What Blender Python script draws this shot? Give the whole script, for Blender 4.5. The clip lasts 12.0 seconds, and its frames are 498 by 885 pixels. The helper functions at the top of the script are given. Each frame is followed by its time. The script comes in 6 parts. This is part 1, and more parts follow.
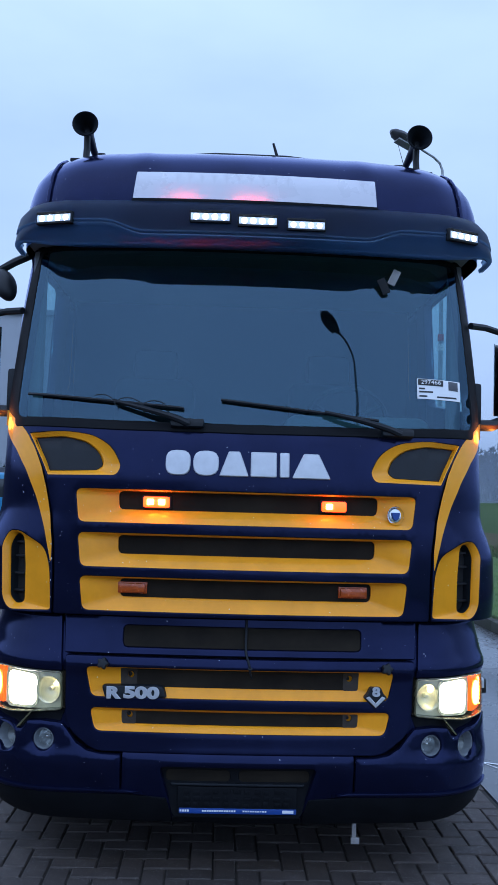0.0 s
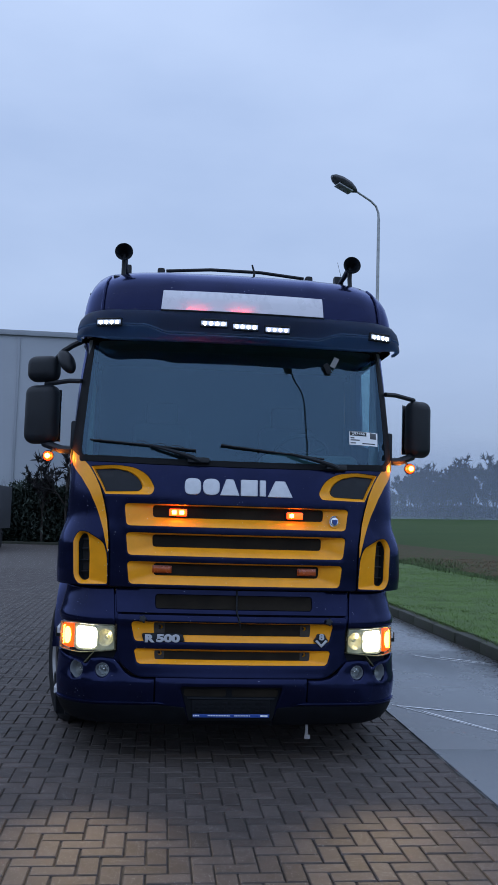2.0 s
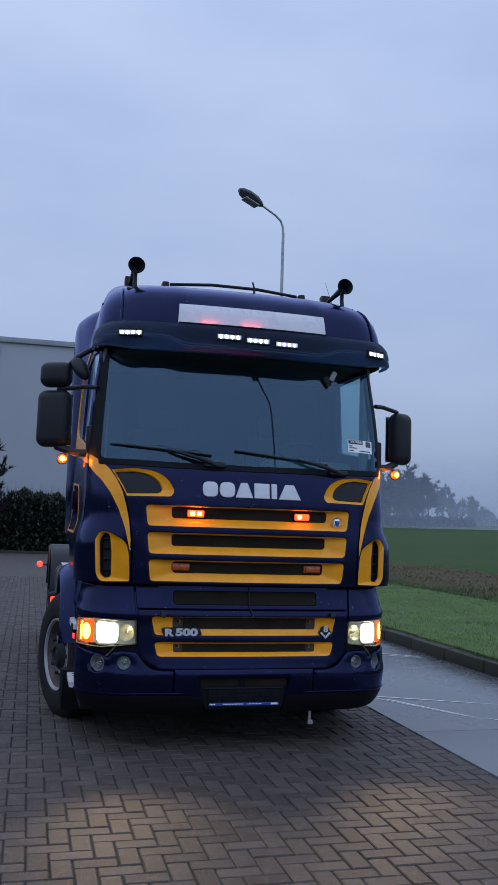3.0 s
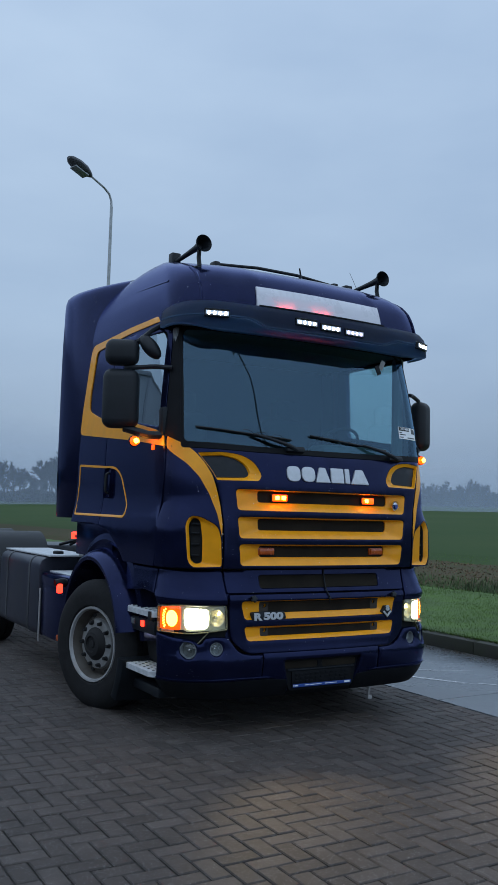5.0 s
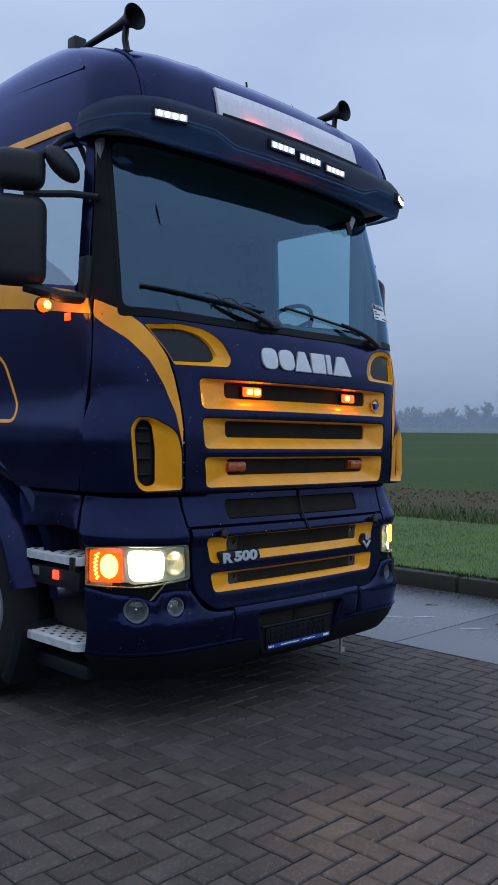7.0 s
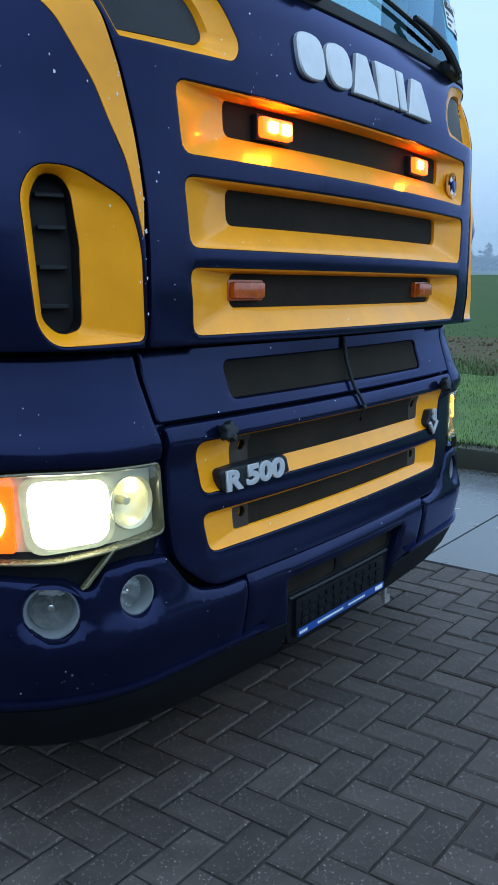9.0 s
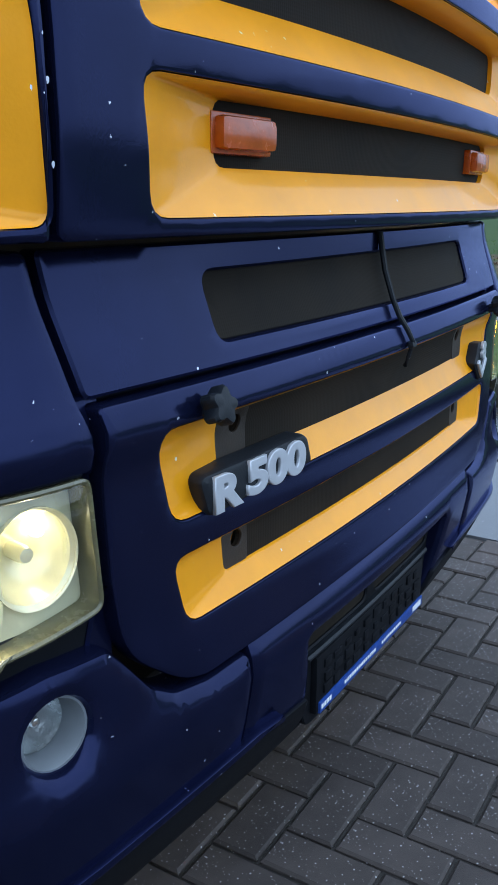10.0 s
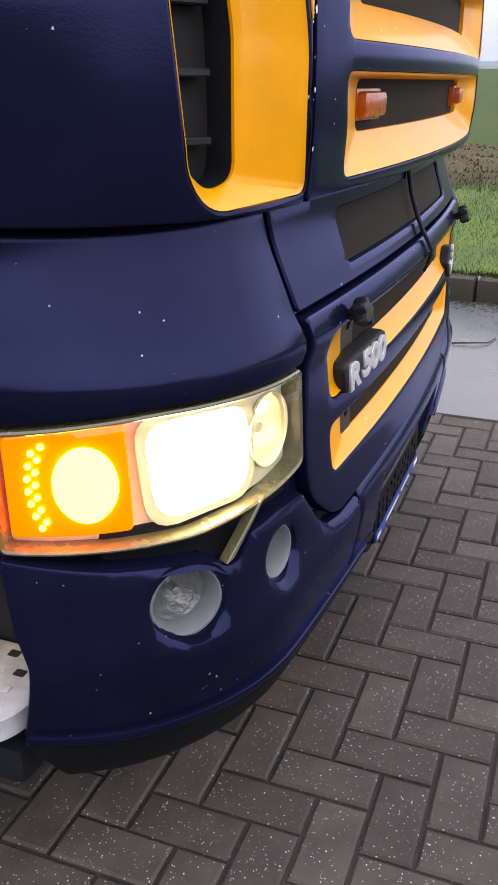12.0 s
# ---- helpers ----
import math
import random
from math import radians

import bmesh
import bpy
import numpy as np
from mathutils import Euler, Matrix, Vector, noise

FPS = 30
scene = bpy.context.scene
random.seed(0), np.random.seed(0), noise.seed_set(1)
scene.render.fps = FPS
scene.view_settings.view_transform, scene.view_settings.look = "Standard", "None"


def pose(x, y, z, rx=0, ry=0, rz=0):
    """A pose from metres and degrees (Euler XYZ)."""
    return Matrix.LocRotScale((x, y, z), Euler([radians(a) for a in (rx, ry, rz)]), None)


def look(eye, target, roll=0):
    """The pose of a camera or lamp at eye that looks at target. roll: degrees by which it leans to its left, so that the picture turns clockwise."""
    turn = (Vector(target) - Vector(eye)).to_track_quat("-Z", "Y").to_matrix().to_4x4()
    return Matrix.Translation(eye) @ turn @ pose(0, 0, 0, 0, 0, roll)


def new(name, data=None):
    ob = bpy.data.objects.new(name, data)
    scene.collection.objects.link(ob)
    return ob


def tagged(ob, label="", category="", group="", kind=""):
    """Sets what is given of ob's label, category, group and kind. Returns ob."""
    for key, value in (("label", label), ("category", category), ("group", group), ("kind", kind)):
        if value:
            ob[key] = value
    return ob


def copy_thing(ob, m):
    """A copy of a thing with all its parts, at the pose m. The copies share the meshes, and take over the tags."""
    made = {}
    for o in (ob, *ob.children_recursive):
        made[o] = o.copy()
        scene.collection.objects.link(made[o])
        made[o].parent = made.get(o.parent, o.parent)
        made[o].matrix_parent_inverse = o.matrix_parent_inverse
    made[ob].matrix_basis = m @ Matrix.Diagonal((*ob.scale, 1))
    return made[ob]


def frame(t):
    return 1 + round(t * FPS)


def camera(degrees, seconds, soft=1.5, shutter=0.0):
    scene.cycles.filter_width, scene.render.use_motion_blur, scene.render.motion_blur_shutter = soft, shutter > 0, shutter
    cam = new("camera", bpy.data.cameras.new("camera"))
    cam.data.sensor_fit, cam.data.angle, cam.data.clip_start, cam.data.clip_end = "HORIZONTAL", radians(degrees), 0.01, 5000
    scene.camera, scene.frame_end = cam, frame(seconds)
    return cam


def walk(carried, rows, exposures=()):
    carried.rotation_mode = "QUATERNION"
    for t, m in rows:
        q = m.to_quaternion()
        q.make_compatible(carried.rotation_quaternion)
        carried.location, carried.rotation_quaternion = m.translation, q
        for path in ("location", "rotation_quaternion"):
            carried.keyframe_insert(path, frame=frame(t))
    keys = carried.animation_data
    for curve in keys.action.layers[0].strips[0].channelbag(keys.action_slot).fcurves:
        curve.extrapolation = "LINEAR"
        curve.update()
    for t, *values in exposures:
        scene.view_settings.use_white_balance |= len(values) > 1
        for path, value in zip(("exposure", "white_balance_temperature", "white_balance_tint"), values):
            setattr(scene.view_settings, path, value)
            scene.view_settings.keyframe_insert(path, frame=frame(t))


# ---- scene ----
from mathutils import geometry

cam = camera(32.2, 12.0)
PATH = [
    (0, (-0.118, -3.992, 1.739), (-0.055, -1.997, 1.875), 1.6),
    (0.5, (-0.118, -4.59, 1.729), (0.01, -2.601, 1.893), 1.5),
    (1, (-0.196, -5.168, 1.724), (-0.046, -3.182, 1.9), 1.5),
    (1.5, (-0.257, -5.677, 1.71), (-0.102, -3.691, 1.89), 1.6),
    (2, (-0.54, -6.048, 1.695), (-0.34, -4.066, 1.871), 1.7),
    (2.5, (-1.028, -6.21, 1.63), (-0.64, -4.257, 1.819), 1.7),
    (3, (-1.596, -6.305, 1.618), (-1.115, -4.374, 1.819), 1.8),
    (3.5, (-2.27, -6.337, 1.604), (-1.681, -4.437, 1.81), 1.7),
    (3.7, (-2.499, -6.28, 1.596), (-1.848, -4.401, 1.81), 1.7),
    (5.3, (-4.017, -5.15, 1.6), (-2.93, -3.478, 1.753), 1.4),
    (5.5, (-4.083, -4.933, 1.602), (-2.929, -3.306, 1.75), 1.4),
    (6, (-4.104, -4.351, 1.566), (-2.796, -2.842, 1.679), 1.4),
    (6.5, (-3.964, -3.754, 1.529), (-2.582, -2.31, 1.582), 1.1),
    (7, (-3.692, -3.198, 1.475), (-2.265, -1.796, 1.467), 0.8),
    (7.2, (-3.528, -2.962, 1.461), (-2.093, -1.571, 1.422), 0.7),
    (8.8, (-2.413, -1.431, 1.388), (-0.841, -0.242, 1.045), 0.6),
    (9, (-2.268, -1.277, 1.347), (-0.681, -0.115, 0.983), 0.5),
    (9.5, (-1.854, -0.899, 1.309), (-0.239, 0.186, 0.847), 0.3),
    (10, (-1.531, -0.607, 1.248), (0.114, 0.391, 0.704), 0.3),
    (10.5, (-1.27, -0.41, 1.166), (0.4, 0.478, 0.515), 0.1),
    (11, (-1.251, -0.342, 1.173), (0.424, 0.452, 0.423), -0.0),
    (11.5, (-1.641, -0.418, 1.292), (0.056, 0.296, 0.511), 0.0),
    (12, (-2.092, -0.352, 1.368), (-0.368, 0.298, 0.592), 0.3),
]
EXPOSURES = [(0.0, 0.25, 5750, 14), (1.5, 0.0, 6000, 14), (2.5, -0.12, 6550, 17), (3.5, -0.2, 6400, 18), (5.5, -0.12, 6800, 4), (6.0, -0.08, 6900, 24), (6.5, -0.03, 7050, 25), (7.0, -0.05, 6700, 14), (9.0, 0.6, 6200, 1), (9.5, 0.75, 6100, 0), (10.0, 0.88, 6400, 8), (10.5, 1.0, 5950, 5), (11.0, 1.14, 6150, 7), (11.5, 1.2, 7000, 12), (12.0, 1.3, 9200, 26)]
walk(cam, [(t, look(eye, target, roll)) for t, eye, target, roll in PATH], EXPOSURES)

# ---- light ----
world = bpy.data.worlds.new("sky")
scene.world = world
world.use_nodes = True
wn, wl = world.node_tree.nodes, world.node_tree.links
wn.clear()
w_out, w_bg = wn.new("ShaderNodeOutputWorld"), wn.new("ShaderNodeBackground")
w_sky = wn.new("ShaderNodeTexSky")
w_sky.sky_type, w_sky.sun_disc = "NISHITA", False
w_sky.sun_elevation, w_sky.sun_rotation = radians(60), radians(221)
w_sky.air_density, w_sky.dust_density = 1.0, 4.0
w_geo, w_sep = wn.new("ShaderNodeTexCoord"), wn.new("ShaderNodeSeparateXYZ")
w_map, w_noise, w_ramp = wn.new("ShaderNodeMapping"), wn.new("ShaderNodeTexNoise"), wn.new("ShaderNodeValToRGB")
w_map.inputs["Scale"].default_value = (1.2, 1.2, 3.2)
w_noise.inputs["Scale"].default_value, w_noise.inputs["Detail"].default_value, w_noise.inputs["Roughness"].default_value = 1.7, 5.0, 0.5
w_ramp.color_ramp.elements[0].position, w_ramp.color_ramp.elements[1].position = 0.3, 0.75
w_ramp.color_ramp.elements[0].color, w_ramp.color_ramp.elements[1].color = (0.84, 0.88, 0.93, 1), (1.13, 1.12, 1.10, 1)
w_up = wn.new("ShaderNodeValToRGB")
w_up.color_ramp.elements[0].position, w_up.color_ramp.elements[1].position = 0.0, 0.75
w_up.color_ramp.elements[0].color, w_up.color_ramp.elements[1].color = (0.27, 0.35, 0.48, 1), (0.48, 0.61, 0.83, 1)
mid = w_up.color_ramp.elements.new(0.22)
mid.color = (0.36, 0.475, 0.66, 1)
w_mul, w_mix = wn.new("ShaderNodeMixRGB"), wn.new("ShaderNodeMixRGB")
w_mul.blend_type, w_mul.inputs[0].default_value = "MULTIPLY", 1.0
w_gain = wn.new("ShaderNodeVectorMath")
w_gain.operation, w_gain.inputs[3].default_value = "SCALE", 0.10
w_mix.inputs[0].default_value = 0.96  # a closed cloud cover before the clear sky
wl.new(w_geo.outputs["Generated"], w_sep.inputs[0])
wl.new(w_geo.outputs["Generated"], w_map.inputs["Vector"])
wl.new(w_map.outputs[0], w_noise.inputs["Vector"])
wl.new(w_noise.outputs["Fac"], w_ramp.inputs[0])
wl.new(w_sep.outputs[2], w_up.inputs[0])
wl.new(w_up.outputs[0], w_mul.inputs[1])
wl.new(w_ramp.outputs[0], w_mul.inputs[2])
wl.new(w_sky.outputs[0], w_gain.inputs[0])
wl.new(w_gain.outputs[0], w_mix.inputs[1])
wl.new(w_mul.outputs[0], w_mix.inputs[2])
wl.new(w_mix.outputs[0], w_bg.inputs[0])
w_bg.inputs[1].default_value = 1.25
wl.new(w_bg.outputs[0], w_out.inputs[0])

sun_data = bpy.data.lights.new("sun", "SUN")
sun_data.energy, sun_data.angle, sun_data.color = 1.35, radians(174), (0.62, 0.78, 1.0)
sun = new("sun", sun_data)
sun.matrix_world = look((-13, -15, 34), (0, 0, 0))

# ---- materials ----
def shade(name, color, rough=0.5, metal=0.0, vary=0.15, scale=6.0, grain=0.0, grain_scale=180.0, specks=0.0, speck_scale=260.0, speck_color=(0.7, 0.7, 0.7), coat=0.0, spread=0.0, rough_vary=0.12, dirt=None, spec=0.5, patchy=1.0):
    """A painted, cast or grown surface: base colour with slow stains, fine grain in the relief, and optional light specks."""
    m = bpy.data.materials.new(name)
    m.use_nodes = True
    n, l = m.node_tree.nodes, m.node_tree.links
    b = n["Principled BSDF"]
    b.inputs["Metallic"].default_value = metal
    b.inputs["Specular IOR Level"].default_value = spec
    b.inputs["Coat Weight"].default_value = coat
    b.inputs["Coat Roughness"].default_value = 0.08
    co = n.new("ShaderNodeTexCoord")
    big = n.new("ShaderNodeTexNoise")
    big.inputs["Scale"].default_value, big.inputs["Detail"].default_value, big.inputs["Roughness"].default_value = scale, 6.0, 0.6
    l.new(co.outputs["Object"], big.inputs["Vector"])
    ramp = n.new("ShaderNodeValToRGB")
    ramp.color_ramp.elements[0].position, ramp.color_ramp.elements[1].position = 0.3, 0.7
    other = dirt if dirt else tuple(min(1.0, c * (1 + vary)) for c in color)
    base = tuple(c * (1 - vary) for c in color)
    ramp.color_ramp.elements[0].color, ramp.color_ramp.elements[1].color = (*base, 1), (*other, 1)
    l.new(big.outputs["Fac"], ramp.inputs[0])
    out = ramp.outputs[0]
    if spread:
        info = n.new("ShaderNodeNewGeometry") if spread < 0 else n.new("ShaderNodeObjectInfo")
        hsv, mp = n.new("ShaderNodeHueSaturation"), n.new("ShaderNodeMapRange")
        mp.inputs["To Min"].default_value, mp.inputs["To Max"].default_value = 1 - abs(spread), 1 + abs(spread)
        l.new(info.outputs["Random Per Island" if spread < 0 else "Random"], mp.inputs["Value"])
        l.new(mp.outputs[0], hsv.inputs["Value"])
        l.new(out, hsv.inputs["Color"])
        out = hsv.outputs[0]
    if specks:
        vor, thin, gate, mul, mix = (n.new(k) for k in ("ShaderNodeTexVoronoi", "ShaderNodeMath", "ShaderNodeMath", "ShaderNodeMath", "ShaderNodeMixRGB"))
        warp, shift, size, patch, dens = (n.new(k) for k in ("ShaderNodeTexNoise", "ShaderNodeMixRGB", "ShaderNodeMath", "ShaderNodeTexNoise", "ShaderNodeMapRange"))
        vor.inputs["Scale"].default_value = speck_scale
        warp.inputs["Scale"].default_value, warp.inputs["Detail"].default_value = speck_scale * 2.2, 1.0
        shift.blend_type, shift.inputs[0].default_value = "LINEAR_LIGHT", 0.35 / speck_scale
        patch.inputs["Scale"].default_value, patch.inputs["Detail"].default_value = 5.0, 3.0
        dens.inputs["From Min"].default_value, dens.inputs["From Max"].default_value = 0.42, 0.68
        dens.inputs["To Min"].default_value, dens.inputs["To Max"].default_value = specks * (1 - 0.85 * patchy), specks * (1 + 1.4 * patchy)
        size.operation, size.inputs[1].default_value = "POWER", 2.2
        thin.operation, gate.operation = "LESS_THAN", "LESS_THAN"
        mul.operation = "MULTIPLY"
        sep, half = n.new("ShaderNodeSeparateColor"), n.new("ShaderNodeMath")
        half.operation, half.inputs[1].default_value, half.inputs[2].default_value = "MULTIPLY_ADD", 0.30, 0.07
        l.new(co.outputs["Object"], warp.inputs["Vector"])
        l.new(co.outputs["Object"], patch.inputs["Vector"])
        l.new(co.outputs["Object"], shift.inputs[1])
        l.new(warp.outputs["Color"], shift.inputs[2])
        l.new(shift.outputs[0], vor.inputs["Vector"])
        l.new(vor.outputs["Distance"], thin.inputs[0])
        l.new(vor.outputs["Color"], sep.inputs[0])
        l.new(sep.outputs[1], size.inputs[0])
        l.new(size.outputs[0], half.inputs[0])
        l.new(half.outputs[0], thin.inputs[1])
        l.new(patch.outputs["Fac"], dens.inputs["Value"])
        l.new(dens.outputs[0], gate.inputs[1])
        l.new(sep.outputs[0], gate.inputs[0])
        l.new(thin.outputs[0], mul.inputs[0])
        l.new(gate.outputs[0], mul.inputs[1])
        l.new(mul.outputs[0], mix.inputs[0])
        l.new(out, mix.inputs[1])
        mix.inputs[2].default_value = (*speck_color, 1)
        out = mix.outputs[0]
    l.new(out, b.inputs["Base Color"])
    mr = n.new("ShaderNodeMapRange")
    mr.inputs["To Min"].default_value, mr.inputs["To Max"].default_value = max(0.02, rough - rough_vary), min(1.0, rough + rough_vary)
    l.new(big.outputs["Fac"], mr.inputs["Value"])
    l.new(mr.outputs[0], b.inputs["Roughness"])
    if grain:
        fine, bump = n.new("ShaderNodeTexNoise"), n.new("ShaderNodeBump")
        fine.inputs["Scale"].default_value, fine.inputs["Detail"].default_value = grain_scale, 4.0
        bump.inputs["Strength"].default_value, bump.inputs["Distance"].default_value = grain, 0.01
        l.new(co.outputs["Object"], fine.inputs["Vector"])
        l.new(fine.outputs["Fac"], bump.inputs["Height"])
        l.new(bump.outputs[0], b.inputs["Normal"])
    return m


def glow(name, color, strength):
    m = bpy.data.materials.new(name)
    m.use_nodes = True
    b = m.node_tree.nodes["Principled BSDF"]
    b.inputs["Base Color"].default_value = (*color, 1)
    b.inputs["Roughness"].default_value = 0.25
    b.inputs["Emission Color"].default_value, b.inputs["Emission Strength"].default_value = (*color, 1), strength
    return m


def clear(name, tint, sheen=0.08, rough=0.0, gloss=(1, 1, 1)):
    """Thin glass: see-through, with a mirror sheen that grows at a slant."""
    m = bpy.data.materials.new(name)
    m.use_nodes = True
    n, l = m.node_tree.nodes, m.node_tree.links
    n.remove(n["Principled BSDF"])
    lw, po, mr, tr, gl, mix = (n.new(k) for k in ("ShaderNodeLayerWeight", "ShaderNodeMath", "ShaderNodeMapRange", "ShaderNodeBsdfTransparent", "ShaderNodeBsdfGlossy", "ShaderNodeMixShader"))
    lw.inputs["Blend"].default_value = 0.5
    po.operation, po.inputs[1].default_value = "POWER", 5.0
    mr.inputs["To Min"].default_value, mr.inputs["To Max"].default_value = sheen, 1.0
    tr.inputs[0].default_value = (*tint, 1)
    gl.inputs["Color"].default_value, gl.inputs["Roughness"].default_value = (*gloss, 1), rough
    l.new(lw.outputs["Facing"], po.inputs[0])
    l.new(po.outputs[0], mr.inputs["Value"])
    l.new(mr.outputs[0], mix.inputs[0])
    l.new(tr.outputs[0], mix.inputs[1])
    l.new(gl.outputs[0], mix.inputs[2])
    l.new(mix.outputs[0], n["Material Output"].inputs[0])
    return m


def mesh_weave(name, color, pitch):
    """Black wire mesh: fine round holes in the relief."""
    m = shade(name, color, 0.7, 0.0, 0.45, 5.0, dirt=(0.026, 0.021, 0.015), spec=0.10)
    n, l = m.node_tree.nodes, m.node_tree.links
    co, flat, vor, bump = n.new("ShaderNodeTexCoord"), n.new("ShaderNodeMapping"), n.new("ShaderNodeTexVoronoi"), n.new("ShaderNodeBump")
    flat.inputs["Scale"].default_value = (1, 0, 1)
    vor.inputs["Scale"].default_value, vor.inputs["Randomness"].default_value = 1 / pitch, 0.0
    bump.inputs["Strength"].default_value, bump.inputs["Distance"].default_value = 0.2, 0.002
    l.new(co.outputs["Object"], flat.inputs["Vector"])
    l.new(flat.outputs[0], vor.inputs["Vector"])
    l.new(vor.outputs["Distance"], bump.inputs["Height"])
    l.new(bump.outputs[0], n["Principled BSDF"].inputs["Normal"])
    return m


BLUE = shade("navy_paint", (0.0080, 0.0105, 0.0345), 0.16, 0.52, 0.25, 3.5, 0.02, 300, 0.014, 150.0, (0.50, 0.53, 0.60), rough_vary=0.07, spec=0.42)
BLUE.node_tree.nodes["Principled BSDF"].inputs["Specular Tint"].default_value = (0.44, 0.52, 1.0, 1)
YELLOW = shade("yellow_paint", (0.85, 0.335, 0.005), 0.42, 0.0, 0.09, 7.0, 0.03, 240, 0.014, 130.0, (0.78, 0.70, 0.5), coat=0.35, spec=0.22)
CHIP = shade("bare_primer", (0.58, 0.62, 0.70), 0.7, 0.0, 0.2, 200.0)
SEAL = shade("black_seal", (0.006, 0.007, 0.009), 0.55, 0.0, 0.25, 9.0, 0.05, 420, spec=0.10)
BLACK = shade("black_plastic", (0.008, 0.011, 0.015), 0.50, 0.0, 0.25, 9.0, 0.08, 420, spec=0.28)
VISOR = shade("dark_visor_acrylic", (0.008, 0.014, 0.040), 0.32, 0.0, 0.25, 5.0, 0.03, 300, spec=0.22)
vn, vl = VISOR.node_tree.nodes, VISOR.node_tree.links
v_tl, v_mx = vn.new("ShaderNodeBsdfTranslucent"), vn.new("ShaderNodeMixShader")
v_tl.inputs[0].default_value, v_mx.inputs[0].default_value = (0.62, 0.78, 0.95, 1), 0.62
vl.new(vn["Principled BSDF"].outputs[0], v_mx.inputs[1])
vl.new(v_tl.outputs[0], v_mx.inputs[2])
vl.new(v_mx.outputs[0], vn["Material Output"].inputs[0])
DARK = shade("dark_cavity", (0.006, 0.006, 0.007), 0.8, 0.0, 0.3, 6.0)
MESH = mesh_weave("black_wire_mesh", (0.022, 0.018, 0.014), 0.005)
RUBBER = shade("tyre_rubber", (0.014, 0.014, 0.015), 0.8, 0.0, 0.35, 14.0, 0.3, 200, spec=0.2)
RIM = shade("grey_rim_paint", (0.38, 0.39, 0.40), 0.45, 0.1, 0.3, 9.0, 0.1, 260, dirt=(0.17, 0.16, 0.15))
SILVER = shade("silver_steel", (0.46, 0.47, 0.49), 0.40, 0.2, 0.2, 12.0, 0.1, 260, dirt=(0.30, 0.29, 0.28))
BARREL = shade("brown_rim_barrel", (0.15, 0.135, 0.12), 0.6, 0.1, 0.3, 9.0, 0.15, 200, dirt=(0.07, 0.06, 0.05))
FOG_RING = shade("grey_lamp_ring", (0.17, 0.19, 0.205), 0.45, 0.0, 0.1, 20.0)
CHROME = shade("chrome", (0.72, 0.73, 0.75), 0.16, 1.0, 0.06, 8.0)
LETTER = shade("satin_silver_letter", (0.50, 0.52, 0.55), 0.38, 0.35, 0.08, 20.0, 0.05, 300)
GALVA = shade("galvanised_tread", (0.50, 0.52, 0.54), 0.5, 0.1, 0.2, 25.0, 0.2, 220)
TANK = shade("dull_tank_metal", (0.030, 0.034, 0.052), 0.38, 0.3, 0.3, 5.0, 0.05, 200)
GREY = shade("grey_steel", (0.07, 0.075, 0.085), 0.5, 0.4, 0.3, 5.0, 0.1, 200)
GLASS = clear("windscreen_glass", (0.42, 0.66, 0.68), 0.095, 0.0, (0.43, 0.72, 1.0))
PANE_GLASS = clear("side_window_glass", (0.80, 0.91, 0.95), 0.36, 0.0, (0.72, 0.88, 1.0))
LENS = clear("clear_lens", (0.93, 0.93, 0.90), 0.05, 0.02)
BEZEL = shade("yellowed_silver_bezel", (0.60, 0.59, 0.40), 0.45, 0.0, 0.15, 14.0, 0.05, 200)
HOUSING = shade("yellowed_lamp_housing", (0.10, 0.095, 0.05), 0.25, 0.0, 0.25, 14.0, 0.05, 200, coat=0.5)
FOGGLASS = shade("fog_lamp_glass", (0.20, 0.22, 0.23), 0.12, 0.35, 0.25, 30.0, 0.3, 90)
WHITE_SIGN = shade("white_sign_acrylic", (0.58, 0.58, 0.63), 0.28, 0.0, 0.04, 4.0)
WHITE = shade("white_label", (0.78, 0.79, 0.80), 0.5, 0.0, 0.05, 6.0)
INK = shade("black_ink", (0.02, 0.02, 0.02), 0.6)
AMBER = shade("amber_plastic", (0.42, 0.072, 0.006), 0.25, 0.0, 0.25, 40.0, 0.05, 120, coat=0.4)
END_PLATE = shade("brown_end_plate", (0.028, 0.020, 0.013), 0.6, 0.0, 0.3, 30.0, 0.1, 300)
FOG_BOWL = shade("fog_lamp_bowl", (0.48, 0.52, 0.55), 0.25, 0.7, 0.2, 40.0, 0.1, 120)
BOWL = shade("bright_lamp_bowl", (0.86, 0.82, 0.58), 0.22, 0.30, 0.08, 30.0)
BEAM = glow("headlamp_bulb", (1.0, 0.92, 0.72), 20.0)
LED = glow("white_led", (0.92, 0.96, 1.0), 26.0)
LED_WARM = glow("warm_led", (1.0, 0.90, 0.72), 22.0)
LED_BLUE = glow("cool_led", (0.62, 0.45, 1.0), 4.5)
FLASH = glow("orange_flasher", (1.0, 0.055, 0.003), 4.5)
FLASH_CORE = glow("orange_flasher_core", (1.0, 0.24, 0.010), 80.0)
TURN_CORE = glow("indicator_core", (1.0, 0.42, 0.035), 22.0)
INDICATOR = glow("amber_indicator", (1.0, 0.085, 0.003), 1.7)
RED = glow("red_side_lamp", (1.0, 0.022, 0.012), 7.0)
RED_CORE = glow("red_sign_lamp", (1.0, 0.03, 0.025), 50.0)
PLATE_BLUE = shade("blue_plate_strip", (0.012, 0.055, 0.26), 0.4, 0.0, 0.1, 20.0)
LINER = shade("pale_headliner", (0.22, 0.23, 0.24), 0.9, 0.0, 0.1, 5.0)
